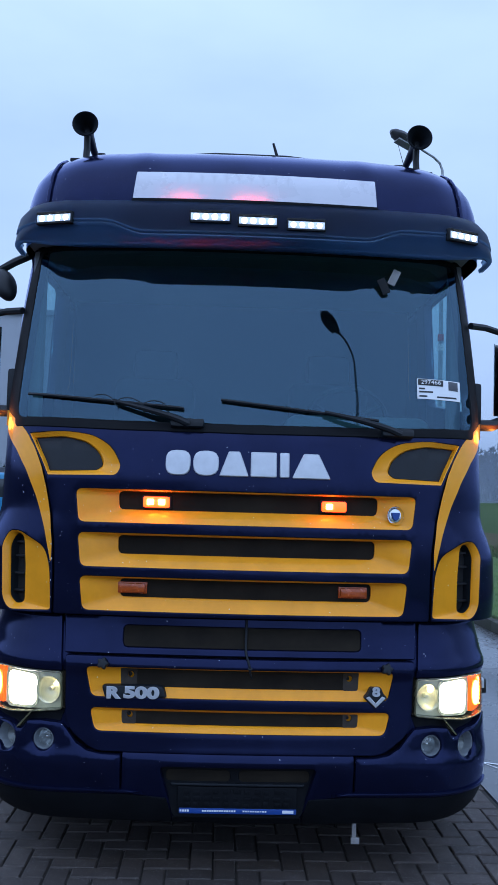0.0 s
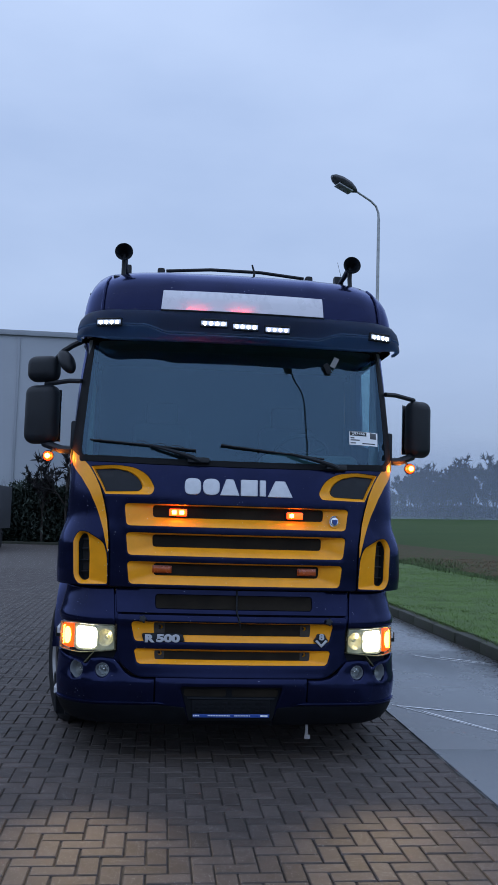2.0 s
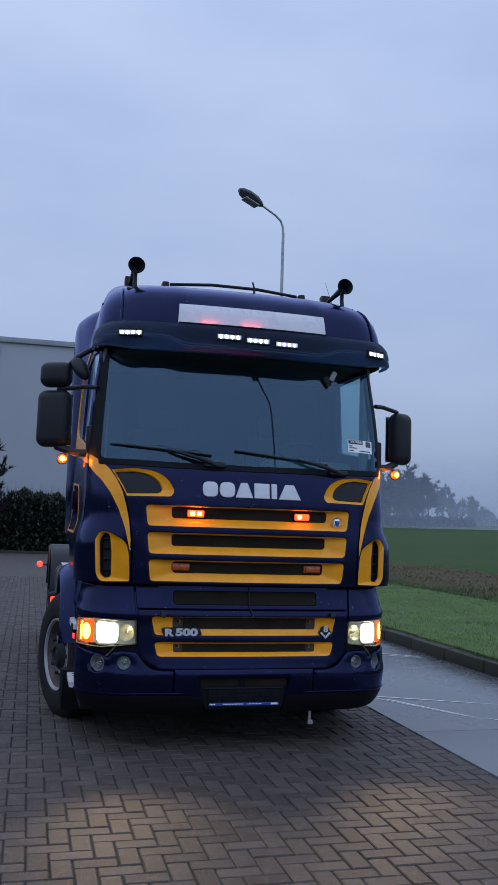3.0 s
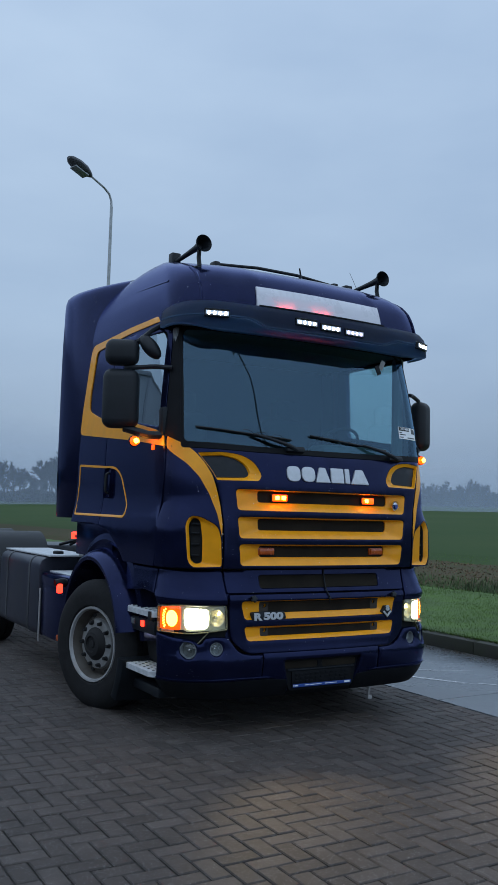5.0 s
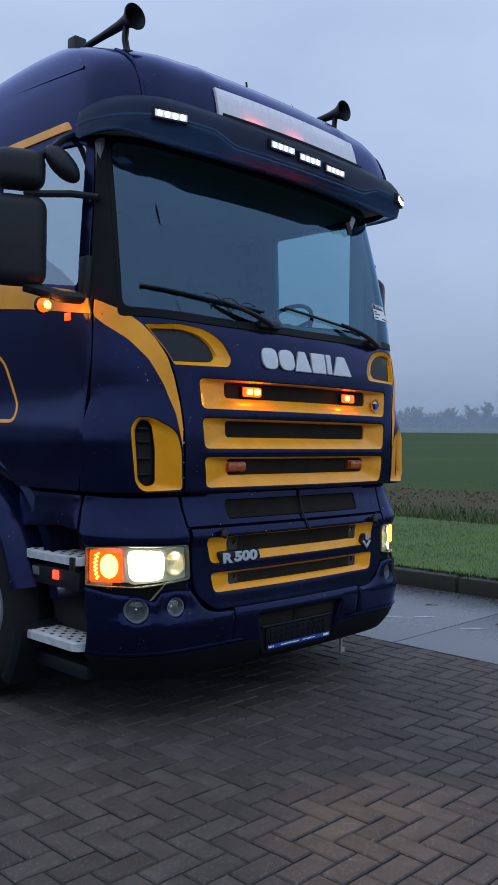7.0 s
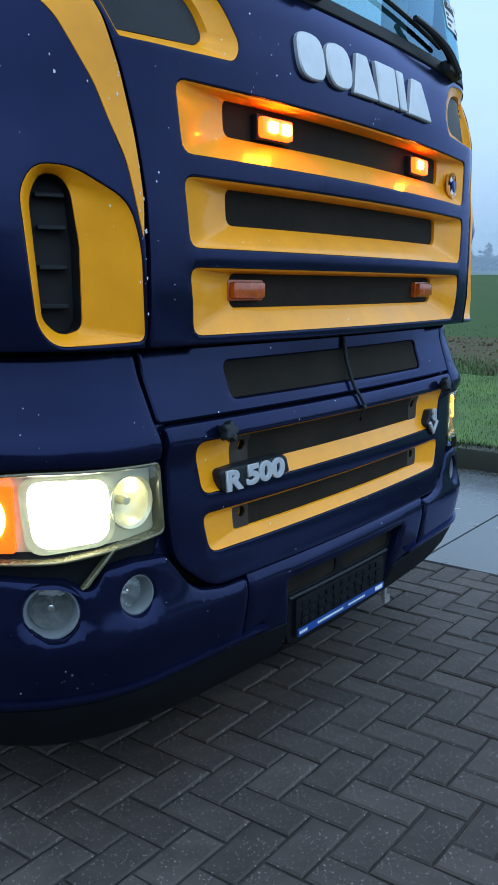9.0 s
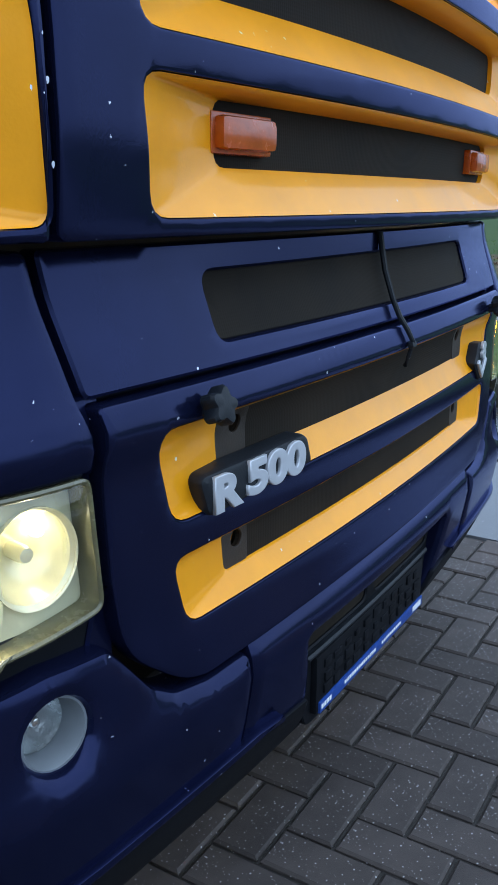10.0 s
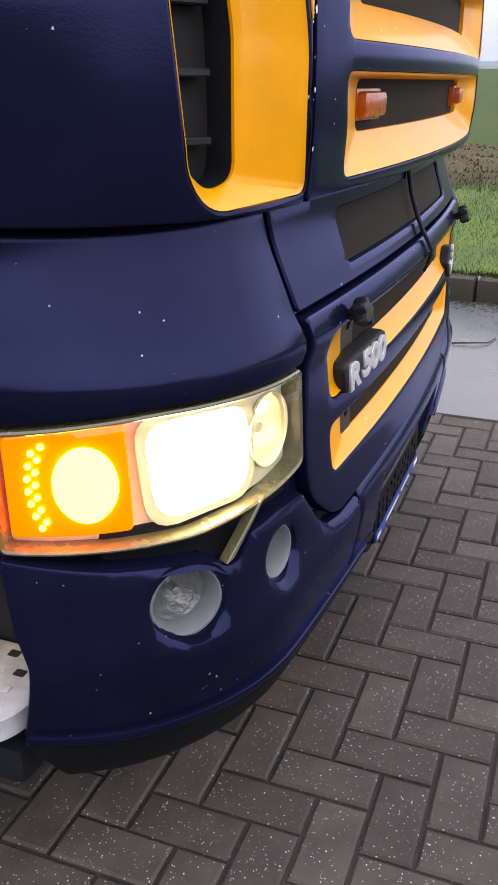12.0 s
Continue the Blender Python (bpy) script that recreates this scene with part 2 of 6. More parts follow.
DASH = shade("grey_dashboard", (0.075, 0.085, 0.088), 0.7, 0.0, 0.15, 6.0, 0.1, 300)
POSITION = glow("position_bulb", (1.0, 0.90, 0.62), 9.0)
TRIM = shade("cab_trim", (0.007, 0.008, 0.010), 0.85, 0.0, 0.2, 4.0)


# ---- mesh tools ----
def finish(ob, angle=35):
    ob.data.shade_smooth()
    ob.data.set_sharp_from_angle(angle=radians(angle))
    return ob


def part(name, bm, material, parent=None, label="", angle=35):
    """Links a bmesh as one mesh object, under a thing or a part."""
    me = bpy.data.meshes.new(name)
    bm.to_mesh(me)
    bm.free()
    me.materials.append(material)
    ob = new(name, me)
    ob.parent = parent
    if label:
        tagged(ob, label)
    return finish(ob, angle)


def thing(name, label, category, group="", at=(0, 0, 0)):
    e = new(name)
    e.empty_display_size = 0.2
    e.location = at
    return tagged(e, label, category, group)


def block(bm, x0, x1, y0, y1, z0, z1, bevel=0.0, m=None):
    """Adds a bevelled box to bm."""
    b = bmesh.new()
    bmesh.ops.create_cube(b, size=1)
    for v in b.verts:
        v.co = Vector(((x0 + x1) / 2 + v.co.x * (x1 - x0), (y0 + y1) / 2 + v.co.y * (y1 - y0), (z0 + z1) / 2 + v.co.z * (z1 - z0)))
    if bevel:
        bmesh.ops.bevel(b, geom=b.edges[:], offset=bevel, segments=5 if bevel > 0.06 else 2, affect="EDGES", profile=0.5 if bevel > 0.06 else 0.6)
    return add(bm, b, m)


def add(bm, b, m=None):
    if m is not None:
        b.transform(m)
    me = bpy.data.meshes.new("t")
    b.to_mesh(me)
    b.free()
    bm.from_mesh(me)
    bpy.data.meshes.remove(me)
    return bm


def turned(bm, profile, n=32, m=None):
    """Adds a body of revolution round the local y axis; profile of (radius, y)."""
    b = bmesh.new()
    rings = []
    for r, y in profile:
        rings.append([b.verts.new((r * math.cos(2 * math.pi * k / n), y, r * math.sin(2 * math.pi * k / n))) for k in range(n)] if r > 1e-6 else [b.verts.new((0, y, 0))])
    for p, q in zip(rings, rings[1:]):
        for k in range(n):
            a, c = (k, (k + 1) % n)
            f = [p[a % len(p)], p[c % len(p)], q[c % len(q)], q[a % len(q)]]
            f = [v for i, v in enumerate(f) if v not in f[:i]]
            if len(f) > 2:
                b.faces.new(f)
    bmesh.ops.recalc_face_normals(b, faces=b.faces[:])
    return add(bm, b, m)


def tube(bm, pts, r, n=8, taper=1.0):
    """Adds a round bar along points."""
    b = bmesh.new()
    pts = [Vector(p) for p in pts]
    rings = []
    for i, p in enumerate(pts):
        d = (pts[min(i + 1, len(pts) - 1)] - pts[max(i - 1, 0)]).normalized()
        u = d.orthogonal().normalized() if abs(d.z) > 0.9 else d.cross(Vector((0, 0, 1))).normalized()
        w = d.cross(u)
        rr = r * (1 + (taper - 1) * i / max(1, len(pts) - 1))
        rings.append([b.verts.new(p + rr * (math.cos(2 * math.pi * k / n) * u + math.sin(2 * math.pi * k / n) * w)) for k in range(n)])
    for p, q in zip(rings, rings[1:]):
        for k in range(n):
            b.faces.new((p[k], p[(k + 1) % n], q[(k + 1) % n], q[k]))
    b.faces.new(rings[0][::-1])
    b.faces.new(rings[-1])
    bmesh.ops.recalc_face_normals(b, faces=b.faces[:])
    return add(bm, b)


def rounded(points, r=0.02, n=5):
    """A closed outline with rounded corners; a point may carry its own radius."""
    out = []
    for i, p in enumerate(points):
        a, b, c = (Vector(points[(i + k) % len(points)][:2]) for k in (-1, 0, 1))
        rr = p[2] if len(p) > 2 else r
        u, v = (a - b), (c - b)
        rr = min(rr, u.length * 0.48, v.length * 0.48)
        u.normalize(), v.normalize()
        p0, p1 = b + u * rr, b + v * rr
        for k in range(n + 1):
            t = k / n
            out.append(((1 - t) ** 2 * p0.x + 2 * t * (1 - t) * b.x + t * t * p1.x, (1 - t) ** 2 * p0.y + 2 * t * (1 - t) * b.y + t * t * p1.y))
    return out


def spread_out(poly, step):
    """The same outline with points no further apart than step."""
    out = []
    for i, a in enumerate(poly):
        b = poly[(i + 1) % len(poly)]
        n = max(1, math.ceil(math.dist(a, b) / step))
        out += [(a[0] + (b[0] - a[0]) * k / n, a[1] + (b[1] - a[1]) * k / n) for k in range(n)]
    clean = []
    for p in out:
        if not clean or math.dist(p, clean[-1]) > 1e-4:
            clean.append(p)
    if math.dist(clean[0], clean[-1]) < 1e-4:
        clean.pop()
    return clean


def area2(poly):
    return sum(a[0] * b[1] - b[0] * a[1] for a, b in zip(poly, poly[1:] + poly[:1]))


def inset(poly, d):
    """The outline (counter-clockwise) moved inwards by d."""
    out = []
    for i in range(len(poly)):
        a, b, c = Vector(poly[i - 1]), Vector(poly[i]), Vector(poly[(i + 1) % len(poly)])
        e, f = (b - a).normalized(), (c - b).normalized()
        nrm = Vector((-(e.y + f.y), e.x + f.x))
        nrm = nrm.normalized() / max(0.5, (1 + e.dot(f)) / 2) ** 0.5 if nrm.length > 1e-6 else Vector((0, 0))
        out.append((b.x + nrm.x * d, b.y + nrm.y * d))
    return out


def inside(pts, poly):
    x, y = pts[:, 0], pts[:, 1]
    c = np.zeros(len(pts), bool)
    for (x0, y0), (x1, y1) in zip(poly, poly[1:] + poly[:1]):
        if y0 != y1:
            c ^= ((y0 > y) != (y1 > y)) & (x < (x1 - x0) * (y - y0) / (y1 - y0) + x0)
    return c


def panel(name, outline, material, parent=None, holes=(), off=0.0, thick=0.02, bevel=0.004, step=0.06, side=1, label="", place=None, angle=40):
    """A curved sheet over an outline of (s, z) with holes, its rim bevelled and turned in by thick. side -1 mirrors it."""
    place = place or skin
    outline, holes = spread_out(list(outline), step), [spread_out(list(h), step) for h in holes]
    loops = [p if area2(p) > 0 else p[::-1] for p in (outline, *holes)]
    tops = [inset(p, bevel if k == 0 else -bevel) for k, p in enumerate(loops)]
    pts, edges = [], []
    for p in tops:
        n0 = len(pts)
        pts += p
        edges += [(n0 + k, n0 + (k + 1) % len(p)) for k in range(len(p))]
    arr = np.array(tops[0])
    gx, gz = np.meshgrid(np.arange(arr[:, 0].min() + step / 2, arr[:, 0].max(), step), np.arange(arr[:, 1].min() + step / 2, arr[:, 1].max(), step))
    grid = np.stack([gx.ravel(), gz.ravel()], 1)
    if len(grid):
        ok = inside(grid, tops[0])
        for h in tops[1:]:
            ok &= ~inside(grid, h)
        rim = np.array(pts)
        ok &= np.sqrt(((grid[:, None] - rim[None]) ** 2).sum(-1)).min(1) > step * 0.35
        pts = pts + [tuple(p) for p in grid[ok]]
    vs, _, fs, *_ = geometry.delaunay_2d_cdt([Vector(p) for p in pts], edges, [], 0, 1e-6)
    mids = np.array([[sum(vs[i].x for i in f) / 3, sum(vs[i].y for i in f) / 3] for f in fs])
    ok = inside(mids, tops[0])
    for h in tops[1:]:
        ok &= ~inside(mids, h)
    bm = bmesh.new()
    made = [bm.verts.new(place(side * v.x, v.y, off)) for v in vs]
    for f, good in zip(fs, ok):
        if good:
            a, b, c = f
            ccw = (vs[b].x - vs[a].x) * (vs[c].y - vs[a].y) - (vs[b].y - vs[a].y) * (vs[c].x - vs[a].x) > 0
            bm.faces.new([made[i] for i in ((a, b, c) if ccw == (side > 0) else (a, c, b))])
    for k, (top, low) in enumerate(zip(tops, loops)):
        soft = inset(low, bevel * 0.29 if k == 0 else -bevel * 0.29)
        rings = [[bm.verts.new(place(side * s, z, off)) for s, z in top], *([[bm.verts.new(place(side * s, z, off - bevel * 0.29)) for s, z in soft]] if bevel >= 0.006 else []), [bm.verts.new(place(side * s, z, off - bevel)) for s, z in low], [bm.verts.new(place(side * s, z, off - max(thick, bevel + 0.001))) for s, z in low]]
        for p, q in zip(rings, rings[1:]):
            for i in range(len(p)):
                j = (i + 1) % len(p)
                f = (p[i], q[i], q[j], p[j])
                bm.faces.new(f if (k == 0) == (side > 0) else f[::-1])
    bmesh.ops.remove_doubles(bm, verts=bm.verts[:], dist=2e-5)
    bmesh.ops.delete(bm, geom=[v for v in bm.verts if not v.link_faces], context="VERTS")
    ob = part(name, bm, material, parent, label, angle)
    if bevel >= 0.004:
        even = ob.modifiers.new("even_normals", "WEIGHTED_NORMAL")
        even.keep_sharp, even.weight = True, 80
    return ob


def loft(name, rings, material, parent=None, label="", cap=False, angle=40, closed=True):
    """A skin between rings of places, each with as many points."""
    bm = bmesh.new()
    vs = [[bm.verts.new(p) for p in ring] for ring in rings]
    for p, q in zip(vs, vs[1:]):
        for i in range(len(p) if closed else len(p) - 1):
            j = (i + 1) % len(p)
            bm.faces.new((p[i], p[j], q[j], q[i]))
    if cap:
        bm.faces.new(vs[-1])
        if cap == 2:
            bm.faces.new(vs[0][::-1])
    bmesh.ops.recalc_face_normals(bm, faces=bm.faces[:])
    return part(name, bm, material, parent, label, angle)


def lettering(name, text, size, material, parent, m, depth=0.004, label="", bevel=0.0008, stretch=1.0, bold=0.0):
    """Raised letters in the built-in font, centred on m, facing its +z."""
    cu = bpy.data.curves.new(name, "FONT")
    cu.body, cu.size, cu.extrude, cu.bevel_depth, cu.align_x, cu.align_y = text, size, depth, bevel, "CENTER", "CENTER"
    cu.offset = bold
    tmp = new("tmp", cu)
    me = bpy.data.meshes.new_from_object(tmp.evaluated_get(bpy.context.evaluated_depsgraph_get()))
    bpy.data.objects.remove(tmp)
    me.transform(m @ Matrix.Diagonal((stretch, 1, 1, 1)))
    me.materials.clear()
    me.materials.append(material)
    ob = new(name, me)
    ob.parent = parent
    return tagged(ob, label)


def facing(s, z, off=0.0, side=1):
    """A frame on the cab's skin: x along the girth as seen from outside, y up, z outwards."""
    p, q, u = (Vector(skin(side * a, b, off)) for a, b in ((s, z), (s + 0.01, z), (s, z + 0.02)))
    x, y = (q - p).normalized() * side, (u - p).normalized()
    n = x.cross(y).normalized()
    y = n.cross(x)
    return Matrix(((x.x, y.x, n.x, p.x), (x.y, y.y, n.y, p.y), (x.z, y.z, n.z, p.z), (0, 0, 0, 1)))



# ---- the shape of the cab ----
# Horizontal sections of the cab by height: z, front y on the centre line, half width, corner radius, bow angle at the corner
SECTIONS = np.array([
    (0.20, 0.15, 1.110, 0.40, 0.10), (0.25, 0.088, 1.160, 0.42, 0.10), (0.29, 0.054, 1.185, 0.42, 0.10), (0.34, 0.022, 1.210, 0.42, 0.10), (0.40, 0.000, 1.226, 0.42, 0.10), (0.46, -0.012, 1.233, 0.42, 0.10), (0.53, -0.023, 1.238, 0.42, 0.10), (0.56, -0.026, 1.239, 0.42, 0.10), (0.58, -0.020, 1.238, 0.42, 0.10),
    (0.60, -0.010, 1.235, 0.42, 0.10), (0.70, 0.000, 1.230, 0.42, 0.09), (0.935, 0.006, 1.226, 0.42, 0.09), (0.974, -0.010, 1.238, 0.42, 0.09), (0.993, -0.007, 1.236, 0.42, 0.09), (1.03, 0.014, 1.224, 0.42, 0.09), (1.05, 0.020, 1.221, 0.42, 0.09), (1.09, 0.033, 1.215, 0.42, 0.095),
    (1.14, 0.049, 1.205, 0.42, 0.10), (1.20, 0.055, 1.20, 0.42, 0.11), (1.202, -0.032, 1.26, 0.36, 0.14), (1.30, -0.042, 1.265, 0.36, 0.14),
    (1.50, -0.045, 1.262, 0.37, 0.15), (1.58, -0.045, 1.24, 0.40, 0.15), (1.66, -0.045, 1.215, 0.44, 0.15), (1.86, -0.040, 1.21, 0.44, 0.15),
    (2.00, -0.012, 1.21, 0.43, 0.16), (2.08, 0.025, 1.210, 0.40, 0.15), (2.20, 0.055, 1.205, 0.36, 0.14),
    (2.60, 0.155, 1.19, 0.34, 0.14), (3.00, 0.26, 1.170, 0.34, 0.14), (3.20, 0.30, 1.15, 0.34, 0.14), (3.40, 0.34, 1.15, 0.34, 0.14)])


def section(z, table=SECTIONS):
    """The section at a height, its knots rounded off, but for the step under the hood."""
    lo, hi = (-9.0, 1.2) if z < 1.201 else (1.202, 9.0)
    near = [min(max(z + d, lo), hi) for d in (-0.015, -0.009, -0.003, 0.003, 0.009, 0.015)]
    return [float(np.interp(near, table[:, 0], table[:, k]).mean()) for k in (1, 2, 3, 4)]


def skin(s, z, off=0.0, table=SECTIONS):
    """The place on the cab's skin at the girth s (0 on the centre line) and height z, off metres proud of it."""
    y0, w, r, bow = section(z, table)
    xf = w - r * (1 - math.sin(bow))
    rho = xf / math.sin(bow)
    length, a = rho * bow, abs(s)
    if a < length:
        th = a / rho
        x, y = rho * math.sin(th), y0 + rho * (1 - math.cos(th))
    else:
        th = min(bow + (a - length) / r, math.pi / 2)
        x = xf + r * (math.sin(th) - math.sin(bow))
        y = y0 + rho * (1 - math.cos(bow)) + r * (math.cos(bow) - math.cos(th))
        y += max(0.0, a - length - r * (math.pi / 2 - bow))
    sg = -1.0 if s < 0 else 1.0
    return (sg * (x + off * math.sin(th)), y - off * math.cos(th), z)


def sx(x, z):
    """The girth at the half width x of the front or its corner."""
    y0, w, r, bow = section(z)
    xf = w - r * (1 - math.sin(bow))
    rho = xf / math.sin(bow)
    a = abs(x)
    s = rho * math.asin(a / rho) if a < xf else rho * bow + r * (math.asin(min(1.0, math.sin(bow) + (a - xf) / r)) - bow)
    return math.copysign(s, x)


def sy(y, z):
    """The girth at the depth y of the flank."""
    y0, w, r, bow = section(z)
    rho = (w - r * (1 - math.sin(bow))) / math.sin(bow)
    side = y0 + rho * (1 - math.cos(bow)) + r * math.cos(bow)
    return rho * bow + r * (math.pi / 2 - bow) + (y - side)


# The roof, and the sweep of the sun visor, in the same form
ROOF = np.array([
    (3.00, 0.10, 1.165, 0.34, 0.13), (3.16, 0.095, 1.165, 0.34, 0.13), (3.26, 0.12, 1.155, 0.35, 0.13), (3.35, 0.155, 1.14, 0.36, 0.13), (3.43, 0.215, 1.115, 0.38, 0.13),
    (3.50, 0.31, 1.08, 0.40, 0.13), (3.555, 0.43, 1.03, 0.42, 0.13), (3.60, 0.60, 0.95, 0.44, 0.13), (3.63, 0.85, 0.84, 0.46, 0.13), (3.645, 1.10, 0.68, 0.46, 0.13)])
BROW = np.array([(0.0, 0.112, 1.125, 0.26, 0.12), (9.0, 0.112, 1.125, 0.26, 0.12)])


def lean_out(x):
    """The roof sits a little wider on the road side."""
    return 0.035 * min(1.0, max(0.0, (x - 0.64) / 0.25))


def roof_at(s, z, off=0.0):
    x, y, z = skin(s, z, off, ROOF)
    return (x + lean_out(x), y, z)


def brow_at(s, z, off=0.0):
    x, y, z = skin(s, z, off, BROW)
    return (x * (0.972 if x < 0 else 1.012), y, z)

# ---- ground ----
ROAD_X, KERB_X = 1.575, 3.775
PAVER = shade("concrete_paver", (0.058, 0.048, 0.0435), 0.70, 0.0, 0.30, 9.0, 0.22, 420, 0.34, 210.0, (0.50, 0.50, 0.50), patchy=0.3, spread=0.24, spec=0.3)
PAVER_FAR = shade("concrete_paver_joined", (0.058, 0.048, 0.0435), 0.70, 0.0, 0.30, 9.0, 0.22, 420, 0.34, 210.0, (0.50, 0.50, 0.50), patchy=0.3, spread=-0.24, spec=0.3)
SAND = shade("joint_sand", (0.026, 0.023, 0.020), 0.95, 0.0, 0.3, 30.0, 0.4, 200)
ROAD = shade("wet_concrete_road", (0.100, 0.111, 0.122), 0.28, 0.0, 0.22, 0.9, 0.12, 150, 0.02, 120.0, (0.4, 0.4, 0.4), rough_vary=0.2, spec=0.6)
KERB = shade("mossy_kerb_concrete", (0.048, 0.046, 0.037), 0.8, 0.0, 0.45, 7.0, 0.5, 90, spread=0.15, dirt=(0.030, 0.036, 0.018))
TURF = shade("verge_turf", (0.052, 0.102, 0.012), 0.9, 0.0, 0.35, 2.0, 0.6, 60)
FIELD = shade("winter_crop_field", (0.031, 0.070, 0.015), 0.95, 0.0, 0.2, 0.06, 0.5, 8, dirt=(0.046, 0.072, 0.022), spec=0.12)
SOIL = shade("bare_soil", (0.120, 0.078, 0.048), 0.95, 0.0, 0.35, 1.6, 0.8, 20, dirt=(0.050, 0.062, 0.026), spec=0.1)


def sheet(name, xs, ys, zf, material, label, category):
    me = bpy.data.meshes.new(name)
    vs = [(x, y, zf(x, y)) for y in ys for x in xs]
    n = len(xs)
    me.from_pydata(vs, [], [(j * n + i, j * n + i + 1, (j + 1) * n + i + 1, (j + 1) * n + i) for j in range(len(ys) - 1) for i in range(n - 1)])
    me.materials.append(material)
    ob = new(name, me)
    me.shade_smooth()
    return tagged(ob, label, category, kind="structure")


def lie(x, y):
    """The height of the land: a level yard, a verge, a shallow ditch and the field."""
    rise = 0.13 if x > KERB_X + 0.05 else 0.0
    bank = np.interp(x, [4.0, 8.8, 9.5, 10.2, 11.0, 30.0], [0.0, 0.05, -0.18, -0.14, 0.02, 0.02])
    rough = 0.03 * noise.noise((x * 0.9, y * 0.9, 0.0)) if x > 4.2 else 0.0
    return rise + (bank if x > 4 else 0.0) + rough


def rising(x, y):
    """The field climbs very gently away from the yard."""
    return 0.02 + (0.0195 * math.hypot(x, max(0.0, y)) * (1 - 17 / x) if x > 17 else 0.0)


BRICK, ORIGIN = 0.110, (-0.541, -0.006)
grid_y = [-60, -30, -14] + [-8 + 0.5 * k for k in range(97)] + [45, 60, 90, 140, 250, 600, 1500]
sheet("ground", [-1500, -300, -80, -30, -12, 0, ROAD_X - 0.004], [-60, -30, -12, 0, 12, 30, 60, 140, 600, 1500], lambda x, y: -0.010, SAND, "dark sand bed under the brick paving of the yard", "ground")
sheet("verge", [KERB_X + 0.20 + 0.295 * k for k in range(18)], grid_y[:-3], lie, TURF, "mown green grass verge behind the kerb", "grass verge")
sheet("ditch", [9.02, 9.3, 9.6, 9.9, 10.2, 10.6, 11.0, 11.6, 12.6, 14.5, 17.0], grid_y[:-3], lie, SOIL, "brown bare soil strip along a shallow ditch", "soil")
sheet("field", [17.0, 19, 22, 26, 32, 40, 52, 70, 95, 120, 160, 200, 250, 320, 400, 600, 1000, 1500], [-1500, -400, -100, -30, 0, 15, 30, 45, 60, 80, 100, 130, 160, 200, 250, 320, 400, 600, 1000, 1500], rising, FIELD, "flat green field of winter crop", "field")
sheet("far_field", [-1500, -300, -60, 0, 9, 17], [140, 300, 700, 1500], lambda x, y: 0.015, FIELD, "flat green field far behind the yard", "field")


def brick_faces(x0, x1, y0, y1, h, c=0.0055, d=0.045):
    v = [(x0 + c, y0 + c, h), (x1 - c, y0 + c, h), (x1 - c, y1 - c, h), (x0 + c, y1 - c, h), (x0, y0, h - c), (x1, y0, h - c), (x1, y1, h - c), (x0, y1, h - c), (x0, y0, h - d), (x1, y0, h - d), (x1, y1, h - d), (x0, y1, h - d)]
    f = [(0, 1, 2, 3)] + [(k, k + 4, 4 + (k + 1) % 4, (k + 1) % 4) for k in range(4)] + [(k + 4, k + 8, 8 + (k + 1) % 4, 4 + (k + 1) % 4) for k in range(4)]
    return v, f


def herringbone():
    """Cells of the herringbone bond: x0, x1, y0, y1 and whether the brick lies along x."""
    rnd = random.Random(4)
    for j in range(-64, 190):
        for i in range(-96, 20):
            k = (i + j) % 4
            if k in (3, 1):
                x, y = ORIGIN[0] + i * BRICK, ORIGIN[1] + j * BRICK
                yield x, y, k == 3, rnd


pavement = tagged(new("pavement"), "dark grey concrete brick paving laid in herringbone bond", "pavement", kind="structure")
gap = 0.0042
shared = {}
for flat in (True, False):
    a, b = (BRICK * 2, BRICK) if flat else (BRICK, BRICK * 2)
    me = bpy.data.meshes.new("brick")
    me.from_pydata(*[brick_faces(gap, a - gap, gap, b - gap, 0.0)[0], [], brick_faces(gap, a - gap, gap, b - gap, 0.0)[1]])
    me.materials.append(PAVER)
    shared[flat] = me
brick_v, brick_f = [], []
for x, y, flat, rnd in herringbone():
    a, b = (BRICK * 2, BRICK) if flat else (BRICK, BRICK * 2)
    dz, tilt = rnd.uniform(-0.0022, 0.0022), rnd.uniform(-0.006, 0.006)
    if x + a > ROAD_X:
        if x + 0.03 > ROAD_X:
            continue
        a = ROAD_X - x
    elif -0.95 < x < 0.75 and -1.35 < y < 0.55 and len(pavement.children) < 300:
        o = new("brick", shared[flat])
        o.parent = pavement
        o.matrix_basis = Matrix.Translation((x, y, dz)) @ Euler((tilt, -tilt, 0)).to_matrix().to_4x4()
        continue
    v, f = brick_faces(x + gap, x + a - gap, y + gap, y + b - gap, dz)
    n0 = len(brick_v)
    brick_v += v
    brick_f += [tuple(n0 + i for i in q) for q in f]
me = bpy.data.meshes.new("brick_field")
me.from_pydata(brick_v, [], brick_f)
me.materials.append(PAVER_FAR)
rest = new("brick_field", me)
rest.parent = pavement
tagged(rest, kind="stuff")
sheet("yard", [-1500, -200, -60, -30, -11.1], [-60, -20, 0, 20, 45, 140], lambda x, y: -0.006, PAVER, "dark brick paving of the yard further off", "pavement")
sheet("back_yard", [-11.1, -6, 0, ROAD_X], [20.89, 30, 45, 60, 140], lambda x, y: -0.006, PAVER, "dark brick paving of the yard behind the truck", "pavement")
sheet("front_yard", [-11.1, -6, 0, ROAD_X], [-60, -20, -7.05], lambda x, y: -0.006, PAVER, "dark brick paving of the yard in front of the truck", "pavement")

